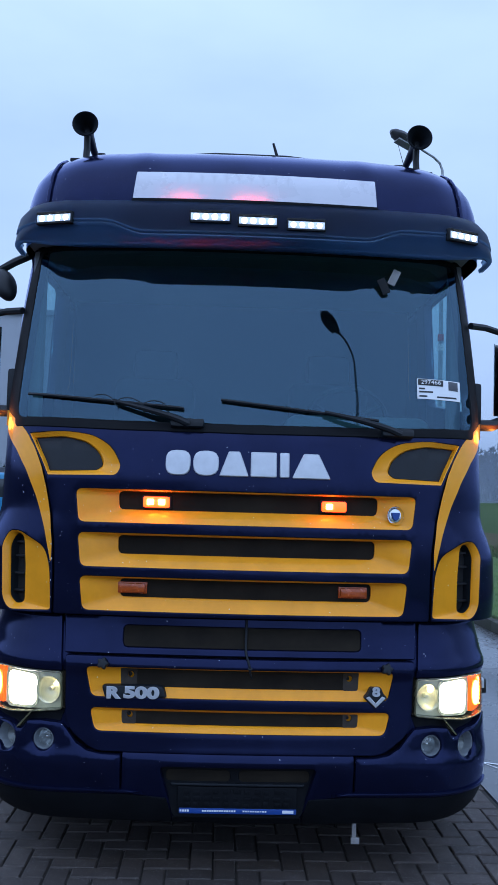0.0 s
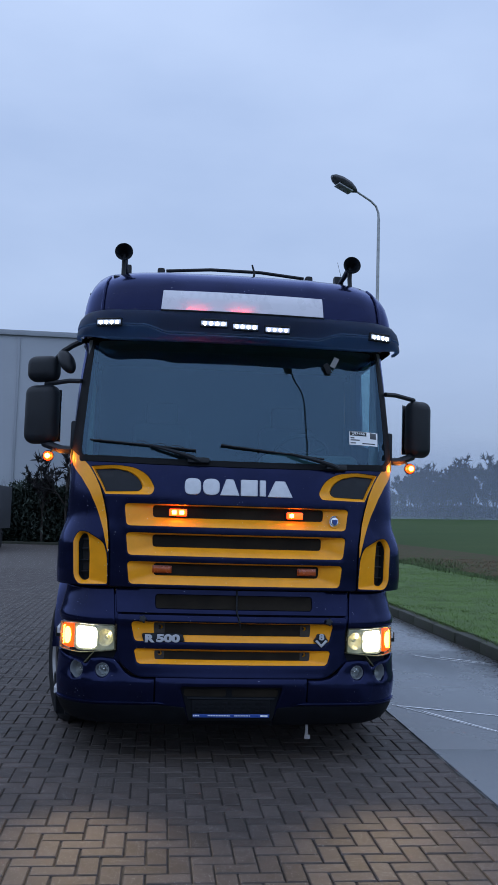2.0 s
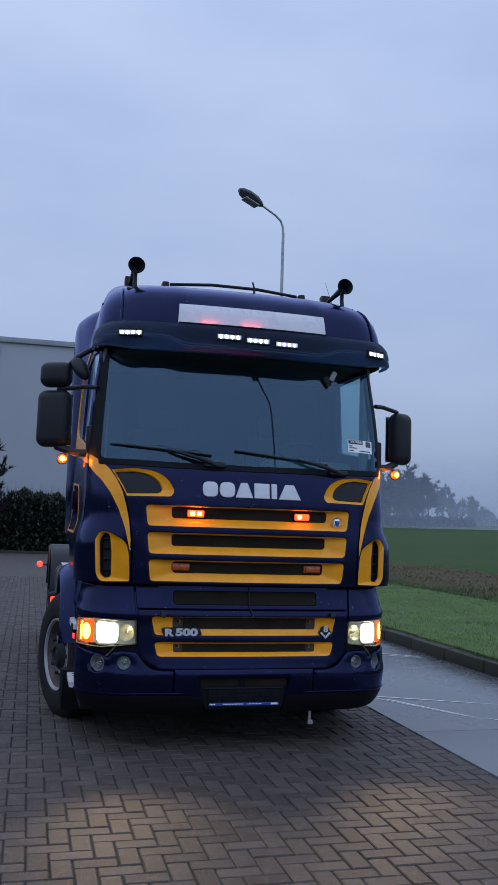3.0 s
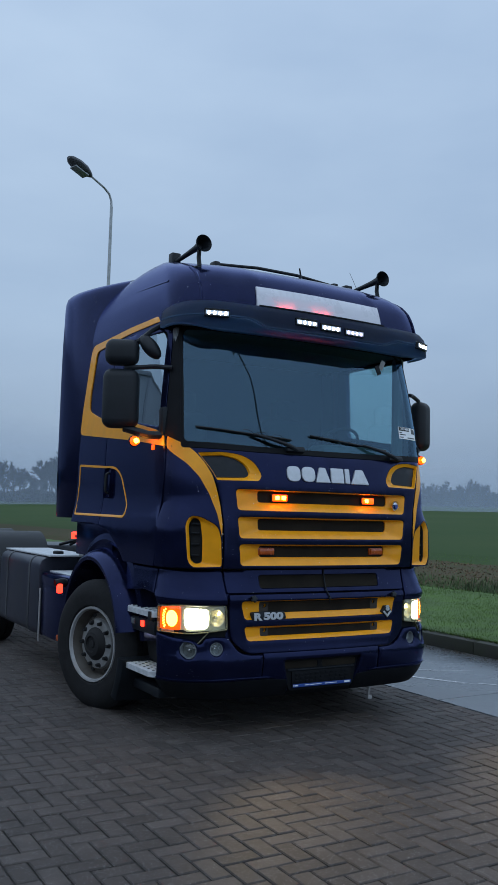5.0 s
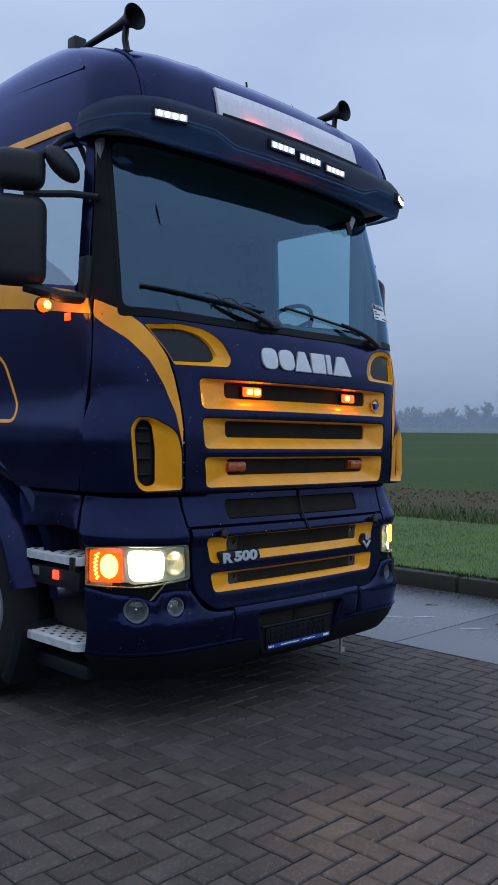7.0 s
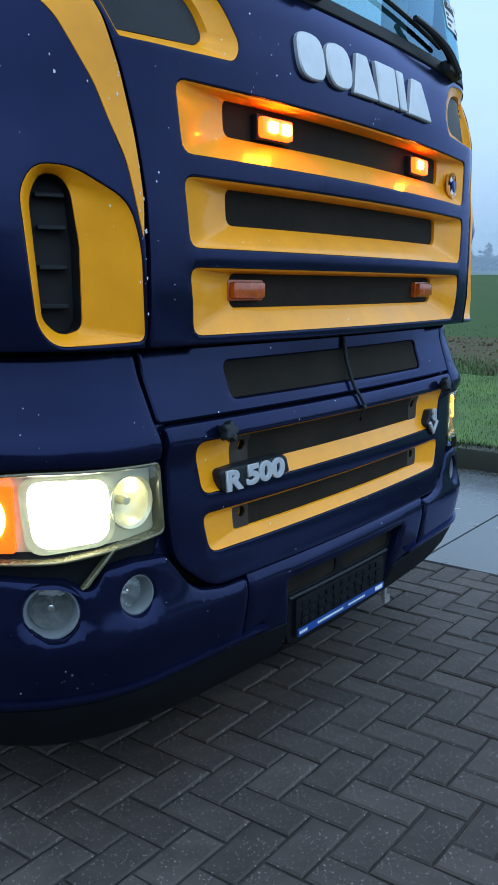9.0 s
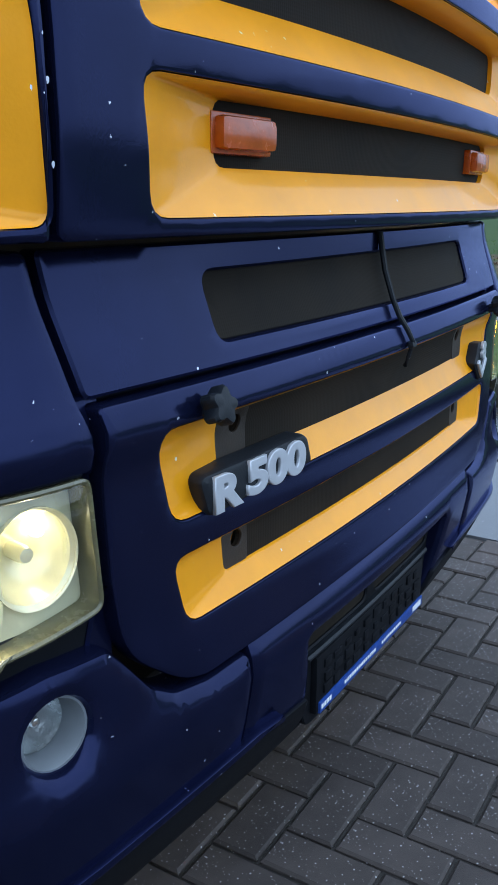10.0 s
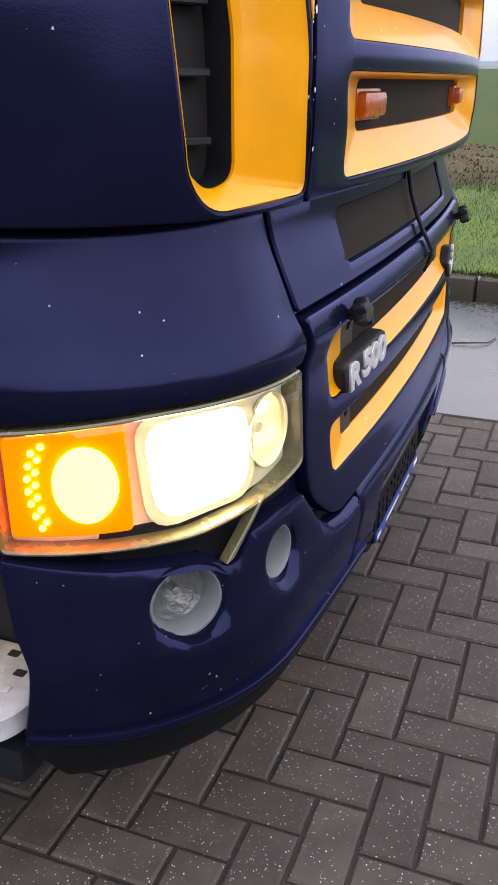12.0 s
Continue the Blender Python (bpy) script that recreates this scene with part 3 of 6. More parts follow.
# unseen dark blocks, added west and south to darken what the paint reflects
WEST = shade("dark_blocker", (0.05, 0.05, 0.055), 0.7, 0.0, 0.2, 0.3)
bm = bmesh.new()
block(bm, -24, -16, -45, 30, 0, 3.8)
tagged(part("blocker_west", bm, WEST), "unseen dark block added to darken reflections in the truck's flank", "wall", kind="structure")
bm = bmesh.new()
block(bm, -60, -6, -52, -44, 0, 6)
tagged(part("blocker_south", bm, WEST), "unseen dark block added to darken reflections in the truck's front", "wall", kind="structure")

kerb = tagged(new("kerb"), "dark mossy concrete kerb stones along the grass", "kerb", kind="structure")
bm = bmesh.new()
block(bm, KERB_X, KERB_X + 0.24, 0.0, 0.992, -0.10, 0.150, 0.032)
stone0 = part("kerb_stone", bm, KERB, kerb)
rk = random.Random(8)
for k in range(-12, 48):
    o = stone0 if k == -12 else new("kerb_stone", stone0.data)
    o.parent = kerb
    o.matrix_basis = Matrix.Translation((rk.uniform(-0.004, 0.004), k * 1.0 + 0.27, rk.uniform(-0.004, 0.004))) @ Euler((0, 0, rk.uniform(-0.004, 0.004))).to_matrix().to_4x4()

road = tagged(new("road"), "wet pale grey concrete road strip in slabs", "road", kind="structure")
bm = bmesh.new()
block(bm, ROAD_X + 0.008, KERB_X - 0.006, 0.006, 4.994, -0.12, -0.003, 0.006)
slab0 = part("slab", bm, ROAD, road)
for k in range(-6, 20):
    o = slab0 if k == -6 else new("slab", slab0.data)
    o.parent = road
    o.matrix_basis = Matrix.Translation((0, 5.47 + 5.0 * k, rk.uniform(-0.002, 0.002)))
LITTER = shade("wet_leaf_litter", (0.040, 0.030, 0.020), 0.7, 0.0, 0.4, 8.0, spread=-0.5)
CHALK = shade("pale_scrape", (0.80, 0.82, 0.84), 0.7, 0.0, 0.2, 25.0, 0.3, 120)
for a, b, w in (((1.69, 2.01), (2.95, 1.43), 0.020), ((1.90, 1.78), (2.42, 0.86), 0.020), ((1.70, 2.04), (2.36, 0.90), 0.010), ((2.81, 5.0), (3.09, 4.70), 0.02), ((3.10, 4.86), (3.62, 4.46), 0.018), ((3.05, 4.72), (3.6, 4.40), 0.012), ((2.47, 0.88), (2.62, 0.70), 0.014), ((2.34, 0.36), (2.50, 0.22), 0.014)):
    bm = bmesh.new()
    d = Vector((b[0] - a[0], b[1] - a[1], 0))
    nrm = Vector((-d.y, d.x, 0)).normalized()
    row = []
    for k in range(13):
        t = k / 12
        p = Vector((a[0], a[1], 0.002)) + d * t + nrm * 0.012 * noise.noise((t * 3, w * 90, a[1]))
        ww = w * (0.3 + 0.9 * math.sin(math.pi * min(1, 0.1 + t)) ** 0.5) * (0.7 + 0.5 * noise.noise((t * 9, a[0], 1.0))) * 0.7
        row.append((bm.verts.new(p + nrm * ww), bm.verts.new(p - nrm * ww)))
    for p, q in zip(row, row[1:]):
        bm.faces.new((p[0], p[1], q[1], q[0]))
    bmesh.ops.recalc_face_normals(bm, faces=bm.faces[:])
    for f in bm.faces:
        if f.normal.z < 0:
            f.normal_flip()
    part("scrape_mark", bm, CHALK, road, "pale scrape mark on the concrete")

# twigs lying on the concrete
for pts, r in (([(2.70, 0.24, 0.006), (2.73, 0.12, 0.012), (2.78, 0.05, 0.006), (2.90, 0.02, 0.004)], 0.0055), ([(3.00, 1.10, 0.003), (3.06, 1.07, 0.005), (3.08, 1.03, 0.003)], 0.004)):
    bm = bmesh.new()
    tube(bm, pts, r, 6, 0.6)
    tagged(part("twig", bm, LITTER), "dark wet twig lying on the concrete road", "twig", "twigs on the road")

# ---- the truck ----
truck = thing("truck", "navy blue tractor truck with yellow stripes, parked with its lamps lit", "truck")


def S(points):
    """Outline points given as (x, z) on the front, or ('y', y, z) on the flank, as (s, z)."""
    return [(sy(p[1], p[2]), p[2], *p[3:]) if p[0] == "y" else (sx(p[0], p[1]), *p[1:]) for p in points]


def rrect(x0, x1, z0, z1, r=0.02, edge=10, cut=0.0):
    """A rounded rectangle of a fixed count of points; cut narrows its foot at both sides."""
    pts = rounded([(x0 + cut, z0), (x1 - cut, z0), (x1, z1), (x0, z1)], r, 4)
    out = []
    for i, a in enumerate(pts):
        b = pts[(i + 1) % len(pts)]
        k = edge if i % 5 == 4 else 1
        out += [(a[0] + (b[0] - a[0]) * t / k, a[1] + (b[1] - a[1]) * t / k) for t in range(k)]
    return out


# hood with its three slots
ROWS = [((-0.786, 0.800, 1.626, 1.778, 0.018), (-0.596, 0.630, 1.686, 1.770)), ((-0.768, 0.782, 1.424, 1.578, 0.018), (-0.590, 0.618, 1.482, 1.567)), ((-0.752, 0.760, 1.226, 1.380, 0.018), (-0.575, 0.602, 1.286, 1.369))]
EDGE = [(0.866, 1.204), (0.868, 1.40), (0.874, 1.52), (0.892, 1.66), (0.918, 1.77), (0.950, 1.87), (0.992, 1.95), (1.045, 2.025), (1.105, 2.085), (1.15, 2.115)]
slot_holes = [rrect(o[0], o[1], o[2], o[3], 0.03, 10, o[4]) for o, _ in ROWS]
EAR = [(1.034, 2.034, 0.006), (0.86, 2.046, 0.05), (0.72, 2.030, 0.05), (0.625, 1.975, 0.05), (0.578, 1.885, 0.03), (0.600, 1.843, 0.02), (0.922, 1.838, 0.006), (0.955, 1.905, 0.02)]
EAR_IN = [(1.0195, 2.011, 0.003), (0.86, 2.018, 0.03), (0.755, 1.996, 0.05), (0.690, 1.945, 0.04), (0.668, 1.885, 0.02), (0.700, 1.864, 0.012), (0.931, 1.857, 0.003), (0.9545, 1.905, 0.01)]
ear = rounded(S(EAR), 0.01)
ear_l = [(-s, z) for s, z in ear][::-1]
hood_line = S(EDGE) + [(0.60, 2.066), (0.0, 2.058), (-0.60, 2.066)] + [(-s, z) for s, z in S(EDGE)][::-1]
front = panel("front_panel", rounded(hood_line, 0.012), BLUE, truck, [*slot_holes, ear, ear_l], 0.0, 0.03, 0.006, 0.035, label="navy blue front panel, stone-chipped")
for k, (o, i) in enumerate(ROWS):
    outer, inner = rrect(*o[:4], 0.03, 10, o[4]), rrect(*i, 0.024, 10, 0.004)
    rings = [[skin(s, z, d) for s, z in ring] for ring, d in ((outer, -0.004), (inset(outer, 0.004), -0.008), ([(a[0] * 0.12 + b[0] * 0.88, a[1] * 0.12 + b[1] * 0.88) for a, b in zip(outer, inner)], -0.046), (inner, -0.052), (inner, -0.068))]
    surround = loft("grille_surround", rings, YELLOW, front, "yellow painted slot surround")
    panel("grille_mesh", rrect(i[0] - 0.004, i[1] + 0.004, i[2] - 0.004, i[3] + 0.004, 0.01), MESH, front, off=-0.062, thick=0.01, label="black wire mesh")
for side in (1, -1):
    outer, inner = rounded(S(EAR), 0.01), rounded(S(EAR_IN), 0.01)
    rings = [[skin(side * s, z, d) for s, z in ring] for ring, d in ((outer, -0.002), (inset(outer, 0.003), -0.005), ([(a[0] * 0.15 + b[0] * 0.85, a[1] * 0.15 + b[1] * 0.85) for a, b in zip(outer, inner)], -0.020), (inner, -0.036))]
    loft("vent_surround", rings, YELLOW, front, "yellow curved vent surround")
    panel("vent_mesh", inner, BLACK, front, off=-0.032, thick=0.006, bevel=0.001, side=side)

# wheel of slots: lamps inside the upper and the lower slot
def slot_lamp(x, z, w, h, lit, off=-0.06):
    m = facing(abs(x), z, off, 1 if x > 0 else -1)
    bm = bmesh.new()
    block(bm, -w / 2 - 0.006, w / 2 + 0.006, -h / 2 - 0.005, h / 2 + 0.005, -0.01, 0.018, 0.004)
    bm.transform(m)
    lamp = part("marker_lamp", bm, BLACK if lit else AMBER, front, "lit orange flasher lamp" if lit else "unlit amber marker lamp")
    bm = bmesh.new()
    block(bm, -w / 2, w / 2, -h / 2, h / 2, 0.0, 0.034, 0.010)
    bm.transform(m)
    part("lens", bm, FLASH if lit else AMBER, lamp)
    for a in ((-0.25, 0.25) if lit == 1 else (-0.25,) if lit else ()):
        bm = bmesh.new()
        block(bm, w * a * 0.86 - w * 0.13, w * a * 0.86 + w * 0.13, -h * 0.28, h * 0.28, 0.024, 0.044, 0.006)
        bm.transform(m)
        part("bulb", bm, FLASH_CORE, lamp)


slot_lamp(-0.414, 1.723, 0.122, 0.050, 1)
slot_lamp(0.415, 1.723, 0.116, 0.048, 2)
slot_lamp(-0.513, 1.329, 0.122, 0.042, 0, -0.066)
slot_lamp(0.513, 1.329, 0.122, 0.042, 0, -0.066)

# the maker's lettering as plain silver blocks, and the round badge
def silver_block(x0, x1, z0, z1, lean=0.0, taper=0.0, r=0.012):
    o = rounded([(x0 + lean, z0), (x1 + lean, z0), (x1 - taper, z1), (x0 + taper, z1)], r, 4)
    panel("silver_block", o, LETTER, front, off=0.014, thick=0.016, bevel=0.004, step=0.05)


for x0, x1, tp, r in ((-0.372, -0.258, 0.0, 0.045), (-0.246, -0.128, 0.0, 0.05), (-0.126, 0.010, 0.042, 0.008), (0.018, 0.138, 0.0, 0.008), (0.152, 0.196, 0.0, 0.008)):
    silver_block(x0, x1, 1.850, 1.966, 0.0, tp, r)
silver_block(0.208, 0.388, 1.848, 1.964, 0.0, 0.055, 0.008)
bm = bmesh.new()
turned(bm, [(0, 0.002), (0.028, 0.0), (0.030, -0.006), (0.036, -0.010), (0.040, -0.004), (0.040, 0.006)], 28, facing(0.705, 1.690, -0.020) @ pose(0, 0, 0, 90, 0, 0) @ Matrix.Diagonal((1, -1, 1.1, 1)) @ Matrix.Diagonal((1, -1, 1, 1)))
badge = part("badge", bm, CHROME, front, "round silver badge with a blue shield")
panel("shield", rounded([(0.685, 1.705), (0.690, 1.680), (0.705, 1.665), (0.720, 1.680), (0.725, 1.705)], 0.006), PLATE_BLUE, badge, off=-0.008, thick=0.006, bevel=0.001)

# behind the front: an added near-black sheet that stands in for shade in the slots
panel("dark_backing", [(-1.30, 1.16), (1.30, 1.16), (1.22, 2.05), (-1.22, 2.05)], DARK, truck, off=-0.10, thick=0.01, step=0.1)

for side in (1, -1):
    # corner deflector with its gill
    inner_edge = [(sx(x, z) + 0.009, z) for x, z in EDGE[:-1]]
    outer_edge = [(sy(0.352, z), z) for z in (1.206, 1.4, 1.5, 1.58, 1.66, 1.86, 2.0, 2.08, 2.165)]
    line = [*outer_edge, (sx(1.155, 2.128), 2.128)] + inner_edge[::-1]
    GILL = [(0.878, 1.220, 0.02), (1.085, 1.214, 0.04), (1.118, 1.262, 0.03), (1.132, 1.52, 0.03), (1.098, 1.576, 0.03), (1.04, 1.574, 0.03), (0.918, 1.508, 0.05), (0.892, 1.42, 0.03)]
    GILL_IN = [(1.020, 1.248, 0.02), (1.068, 1.234, 0.03), (1.106, 1.268, 0.02), (1.119, 1.515, 0.03), (1.090, 1.562, 0.02), (1.054, 1.558, 0.02), (1.038, 1.53, 0.02), (1.024, 1.42, 0.01)]
    g_out, g_in = rounded(S(GILL), 0.02), rounded(S(GILL_IN), 0.02)
    corner = panel("corner_deflector", rounded(line, 0.008), BLUE, truck, [g_out], 0.0, 0.03, 0.006, 0.05, side, "navy blue corner panel with stone chips")
    rings = [[skin(side * s, z, d) for s, z in ring] for ring, d in ((g_out, -0.002), (inset(g_out, 0.004), -0.007), ([(a[0] * 0.1 + b[0] * 0.9, a[1] * 0.1 + b[1] * 0.9) for a, b in zip(g_out, g_in)], -0.030), (g_in, -0.036), (g_in, -0.041))]
    loft("gill_surround", rings, YELLOW, corner, "yellow gill surround, chipped")
    loft("gill_duct", [[skin(side * s, z, d) for s, z in g_in] for d in (-0.041, -0.09)], BLACK, corner)
    # near-black sheet for the shade deep in the gill
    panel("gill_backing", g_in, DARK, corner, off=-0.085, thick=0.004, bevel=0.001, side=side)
    for z in (1.295, 1.375, 1.455, 1.52):
        panel("gill_slat", rounded(S([(1.044, z - 0.005), (1.106, z - 0.005), (1.106, z + 0.005), (1.044, z + 0.005)]), 0.003), BLACK, corner, off=-0.058, thick=0.04, bevel=0.002, side=side)
    # yellow stripe that sweeps up from the hood's edge to the door
    stripe = [(sx(0.885, 1.43), 1.43), (sx(0.925, 1.60), 1.60), (sx(0.975, 1.74), 1.74), (sx(1.035, 1.86), 1.86), (sx(1.10, 1.955), 1.955), (sx(1.165, 2.03), 2.03), (sy(0.352, 2.075), 2.075), (sy(0.352, 2.163), 2.163),
              (sx(1.165, 2.140), 2.140), (sx(1.105, 2.098), 2.098), (sx(1.048, 2.038), 2.038), (sx(0.998, 1.963), 1.963), (sx(0.957, 1.88), 1.88), (sx(0.925, 1.775), 1.775), (sx(0.900, 1.66), 1.66), (sx(0.884, 1.52), 1.52)]
    # bare primer where stones have chipped the paint, thickest along the seam
    chips = random.Random(31 + side)
    edge = sorted(((z, x) for x, z in EDGE[:-1]))
    bm = bmesh.new()
    for k in (range(30) if side < 0 else range(0, 30, 6)):
        z = chips.uniform(1.26, 1.86) if k < 22 else chips.uniform(1.60, 1.95)
        x = float(np.interp(z, [e[0] for e in edge], [e[1] for e in edge]))
        s = sx(x, z) + (0.011 + abs(chips.gauss(0, 0.011)) if k < 22 else chips.uniform(0.03, 0.20))
        r = chips.choice((0.0016, 0.002, 0.0024, 0.003, 0.0045)) * (0.75 if k % 9 else 1.1)
        ring = [(s + r * 0.75 * chips.uniform(0.6, 1.2) * math.cos(a), z + r * 1.35 * chips.uniform(0.6, 1.2) * math.sin(a)) for a in np.linspace(0, 2 * math.pi, 8)[:-1]]
        face = bm.faces.new([bm.verts.new(skin(side * a, b, 0.0038)) for a, b in ring])
        if side < 0:
            face.normal_flip()
    tagged(part("paint_chips", bm, CHIP, corner, "pale stone chips in the paint"), kind="stuff")
    panel("stripe", rounded(stripe, 0.02, 3), YELLOW, corner, off=0.0022, thick=0.003, bevel=0.001, side=side, label="yellow sweeping stripe")

# service panel under the hood, and the grille panel between the headlamps
mid_hole = rrect(-0.546, 0.558, 1.058, 1.152, 0.024, 10, 0.002)
service = panel("service_panel", rounded([(-0.812, 1.026), (0.812, 1.026), (0.826, 1.192), (-0.826, 1.192)], 0.01), BLUE, truck, [mid_hole], 0.0, 0.03, 0.004, 0.024, label="navy blue service panel")
panel("vent_mesh", mid_hole, MESH, service, off=-0.008, thick=0.01, bevel=0.002)
LOW = [((-0.708, 0.708, 0.836, 0.970, 0.030), (-0.548, 0.546, 0.880, 0.963)), ((-0.682, 0.692, 0.684, 0.786, 0.026), (-0.538, 0.545, 0.714, 0.771))]
low_holes = [rrect(*o[:4], 0.03, 10, o[4]) for o, _ in LOW]
grille = panel("grille_panel", rounded([(-0.66, 0.596, 0.05), (0.66, 0.596, 0.05), (0.782, 0.690, 0.06), (0.797, 0.80), (0.803, 1.018), (-0.803, 1.018), (-0.797, 0.80), (-0.782, 0.690, 0.06)], 0.01), BLUE, truck, low_holes, 0.004, 0.03, 0.006, 0.022, label="navy blue lower grille panel")
for o, i in LOW:
    outer, inner = rrect(*o[:4], 0.03, 10, o[4]), rrect(*i, 0.010, 10, 0.006)
    rings = [[skin(s, z, d) for s, z in ring] for ring, d in ((outer, 0.001), (inset(outer, 0.004), -0.004), ([(a[0] * 0.15 + b[0] * 0.85, a[1] * 0.15 + b[1] * 0.85) for a, b in zip(outer, inner)], -0.020), (inner, -0.026), (inner, -0.036))]
    loft("grille_surround", rings, YELLOW, grille, "yellow painted slot surround, scratched")
    zh = (i[2] + i[3]) / 2 + 0.012
    eyes = [[(x + 0.0150 * math.cos(a * math.pi / 10), zh + 0.0150 * math.sin(a * math.pi / 10)) for a in range(20)] for x in (-0.503, 0.505)]
    mesh_panel = panel("grille_mesh", rrect(i[0] - 0.003, i[1] + 0.003, i[2] - 0.003, i[3] + 0.003, 0.01), MESH, grille, eyes, -0.026, 0.010, 0.003, 0.03, label="brown-black wire mesh")
    for x in (-0.503, 0.505):
        bm = bmesh.new()
        turned(bm, [(0, -0.0005), (0.021, 0.0)], 18, facing(abs(x), zh, -0.046, 1 if x > 0 else -1) @ pose(0, 0, 0, 90, 0, 0) @ Matrix.Diagonal((1, -1, 1, 1)))
        part("backing", bm, YELLOW, mesh_panel, "yellow plate behind the hole")
        bm = bmesh.new()
        turned(bm, [(0, -0.010), (0.0085, -0.009), (0.0095, 0.0)], 14, facing(abs(x) - (0.006 if x > 0 else -0.006), zh, -0.046, 1 if x > 0 else -1) @ pose(0, 0, 0, 90, 0, 0) @ Matrix.Diagonal((1, -1, 1, 1)))
        part("stud", bm, DARK, mesh_panel)
        e0, e1 = (i[0] - 0.003, -0.474) if x < 0 else (0.476, i[1] + 0.003)
        panel("end_plate", rrect(e0, e1, i[2] - 0.003, i[3] + 0.003, 0.010, 4), END_PLATE, mesh_panel, [inset(spread_out(eyes[0 if x < 0 else 1], 0.02), 0.001)], -0.0245, 0.004, 0.001, 0.03, label="brown mesh end plate")
for x in (-0.624, 0.668):
    m = facing(abs(x), 0.982, 0.0, 1 if x > 0 else -1)
    star = [(0.0235 + 0.0045 * math.cos(5 * a)) for a in np.linspace(0, 2 * math.pi, 40, endpoint=False)]
    ring = lambda f, h: [m @ Vector((f * r * math.cos(2 * math.pi * k / 40), f * r * math.sin(2 * math.pi * k / 40), h)) for k, r in enumerate(star)]
    loft("star_knob", [ring(0.40, -0.01), ring(0.40, 0.012), ring(0.85, 0.013), ring(1.0, 0.018), ring(1.0, 0.034), ring(0.88, 0.039), ring(0.45, 0.041)], BLACK, grille, "black star knob", cap=2, angle=30)
bm = bmesh.new()
tube(bm, [skin(0.022, 1.190, 0.004), skin(0.021, 1.12, 0.007), skin(0.020, 1.065, 0.009), skin(0.024, 1.035, 0.012), skin(0.034, 1.008, 0.013), skin(0.040, 0.985, 0.014), skin(0.044, 0.955, 0.010), skin(0.050, 0.935, 0.008)], 0.0062, 8, 0.7)
block(bm, -0.010, 0.010, -0.006, 0.006, 0.0, 0.012, 0.003, facing(0.041, 0.978, 0.006))
part("cable_tie", bm, BLACK, service, "black cable over the panel joint")

panel("joint_backing", [(-0.80, 0.985), (0.80, 0.985), (0.80, 1.055), (-0.80, 1.055)], SEAL, service, off=-0.034, thick=0.01, bevel=0.002, step=0.06)

# model badge and the small V-shaped badge
o = rounded([(-0.612, 0.826, 0.014), (-0.332, 0.838, 0.012), (-0.350, 0.891, 0.018), (-0.634, 0.890, 0.022)], 0.012)
model = panel("model_badge", o, BLACK, grille, off=0.013, thick=0.035, bevel=0.010, step=0.04, label="black badge plate with silver model lettering")
lettering("letter", "R", 0.068, LETTER, model, facing(0.579, 0.8545, 0.0145, -1), 0.0022, "silver raised letter", 0.0016, 1.42, 0.0024)
lettering("letters", "500", 0.068, LETTER, model, facing(0.4485, 0.8575, 0.0145, -1), 0.0022, "silver raised numerals", 0.0016, 1.56, 0.0022)
v_m = facing(0.625, 0.843, 0.012)
panel("v_badge", rounded([(0.566, 0.855), (0.622, 0.803), (0.678, 0.855), (0.660, 0.872), (0.646, 0.902), (0.598, 0.902), (0.584, 0.872)], 0.010), BLACK, grille, off=0.012, thick=0.03, bevel=0.004, step=0.03)
for lean in (-1, 1):
    panel("v_stroke", rounded([(0.622, 0.811), (0.622, 0.831), (0.652, 0.863), (0.668, 0.855)] if lean > 0 else [(0.622, 0.811), (0.576, 0.855), (0.592, 0.863), (0.622, 0.831)], 0.003), LETTER, grille, off=0.018, thick=0.006, bevel=0.002, step=0.03)
lettering("numeral", "8", 0.056, LETTER, grille, v_m @ pose(-0.002, 0.038, 0.004), 0.003, "silver numeral", 0.001, 1.25, 0.0015)

# bumper: a middle piece and two ends
mid_line = [(-0.529, 0.262), (0.529, 0.262), (0.529, 0.602), (-0.529, 0.602)]
recess = rounded([(-0.285, 0.312, 0.02), (0.285, 0.312, 0.02), (0.352, 0.534, 0.02), (-0.352, 0.534, 0.02)], 0.02)
bumper = panel("bumper", mid_line, BLUE, truck, [recess], 0.003, 0.07, 0.018, 0.03, label="navy blue steel bumper with splashed dirt")


def sunk(s, z, off=0.0):
    """The flat floor of the plate recess."""
    return (s, 0.019 + s * s / 19.0 - off, z)


# black panels that put the shade below the bumper's lip into colour
for side in (1, -1):
    shade_panel = [(0.300, 0.266), (sx(1.0, 0.266), 0.266), (sy(0.33, 0.282), 0.282), (sy(0.355, 0.402), 0.402), (sx(0.60, 0.402), 0.408), (sx(0.50, 0.41), 0.410), (sx(0.42, 0.41), 0.404), (0.322, 0.396), (0.296, 0.306)]
    panel("shade_panel", rounded(shade_panel, 0.008, 3), SEAL, bumper, off=0.010, thick=0.02, bevel=0.006, step=0.04, side=side, label="black panel for the shade low on the bumper")
panel("shade_panel", [(-0.296, 0.266), (0.296, 0.266), (0.292, 0.304), (-0.292, 0.304)], SEAL, bumper, off=0.010, thick=0.02, bevel=0.005, step=0.04)
slots = [rounded([(x0, 0.466), (x1, 0.466), (x1, 0.518), (x0, 0.518)], 0.022) for x0, x1 in ((-0.326, -0.035), (0.005, 0.326))]
panel("plate_recess", inset(spread_out(recess if area2(recess) > 0 else recess[::-1], 0.04), -0.006), SEAL, bumper, slots, 0.0, 0.012, 0.003, 0.04, label="black plastic recess round the plate holder", place=sunk)
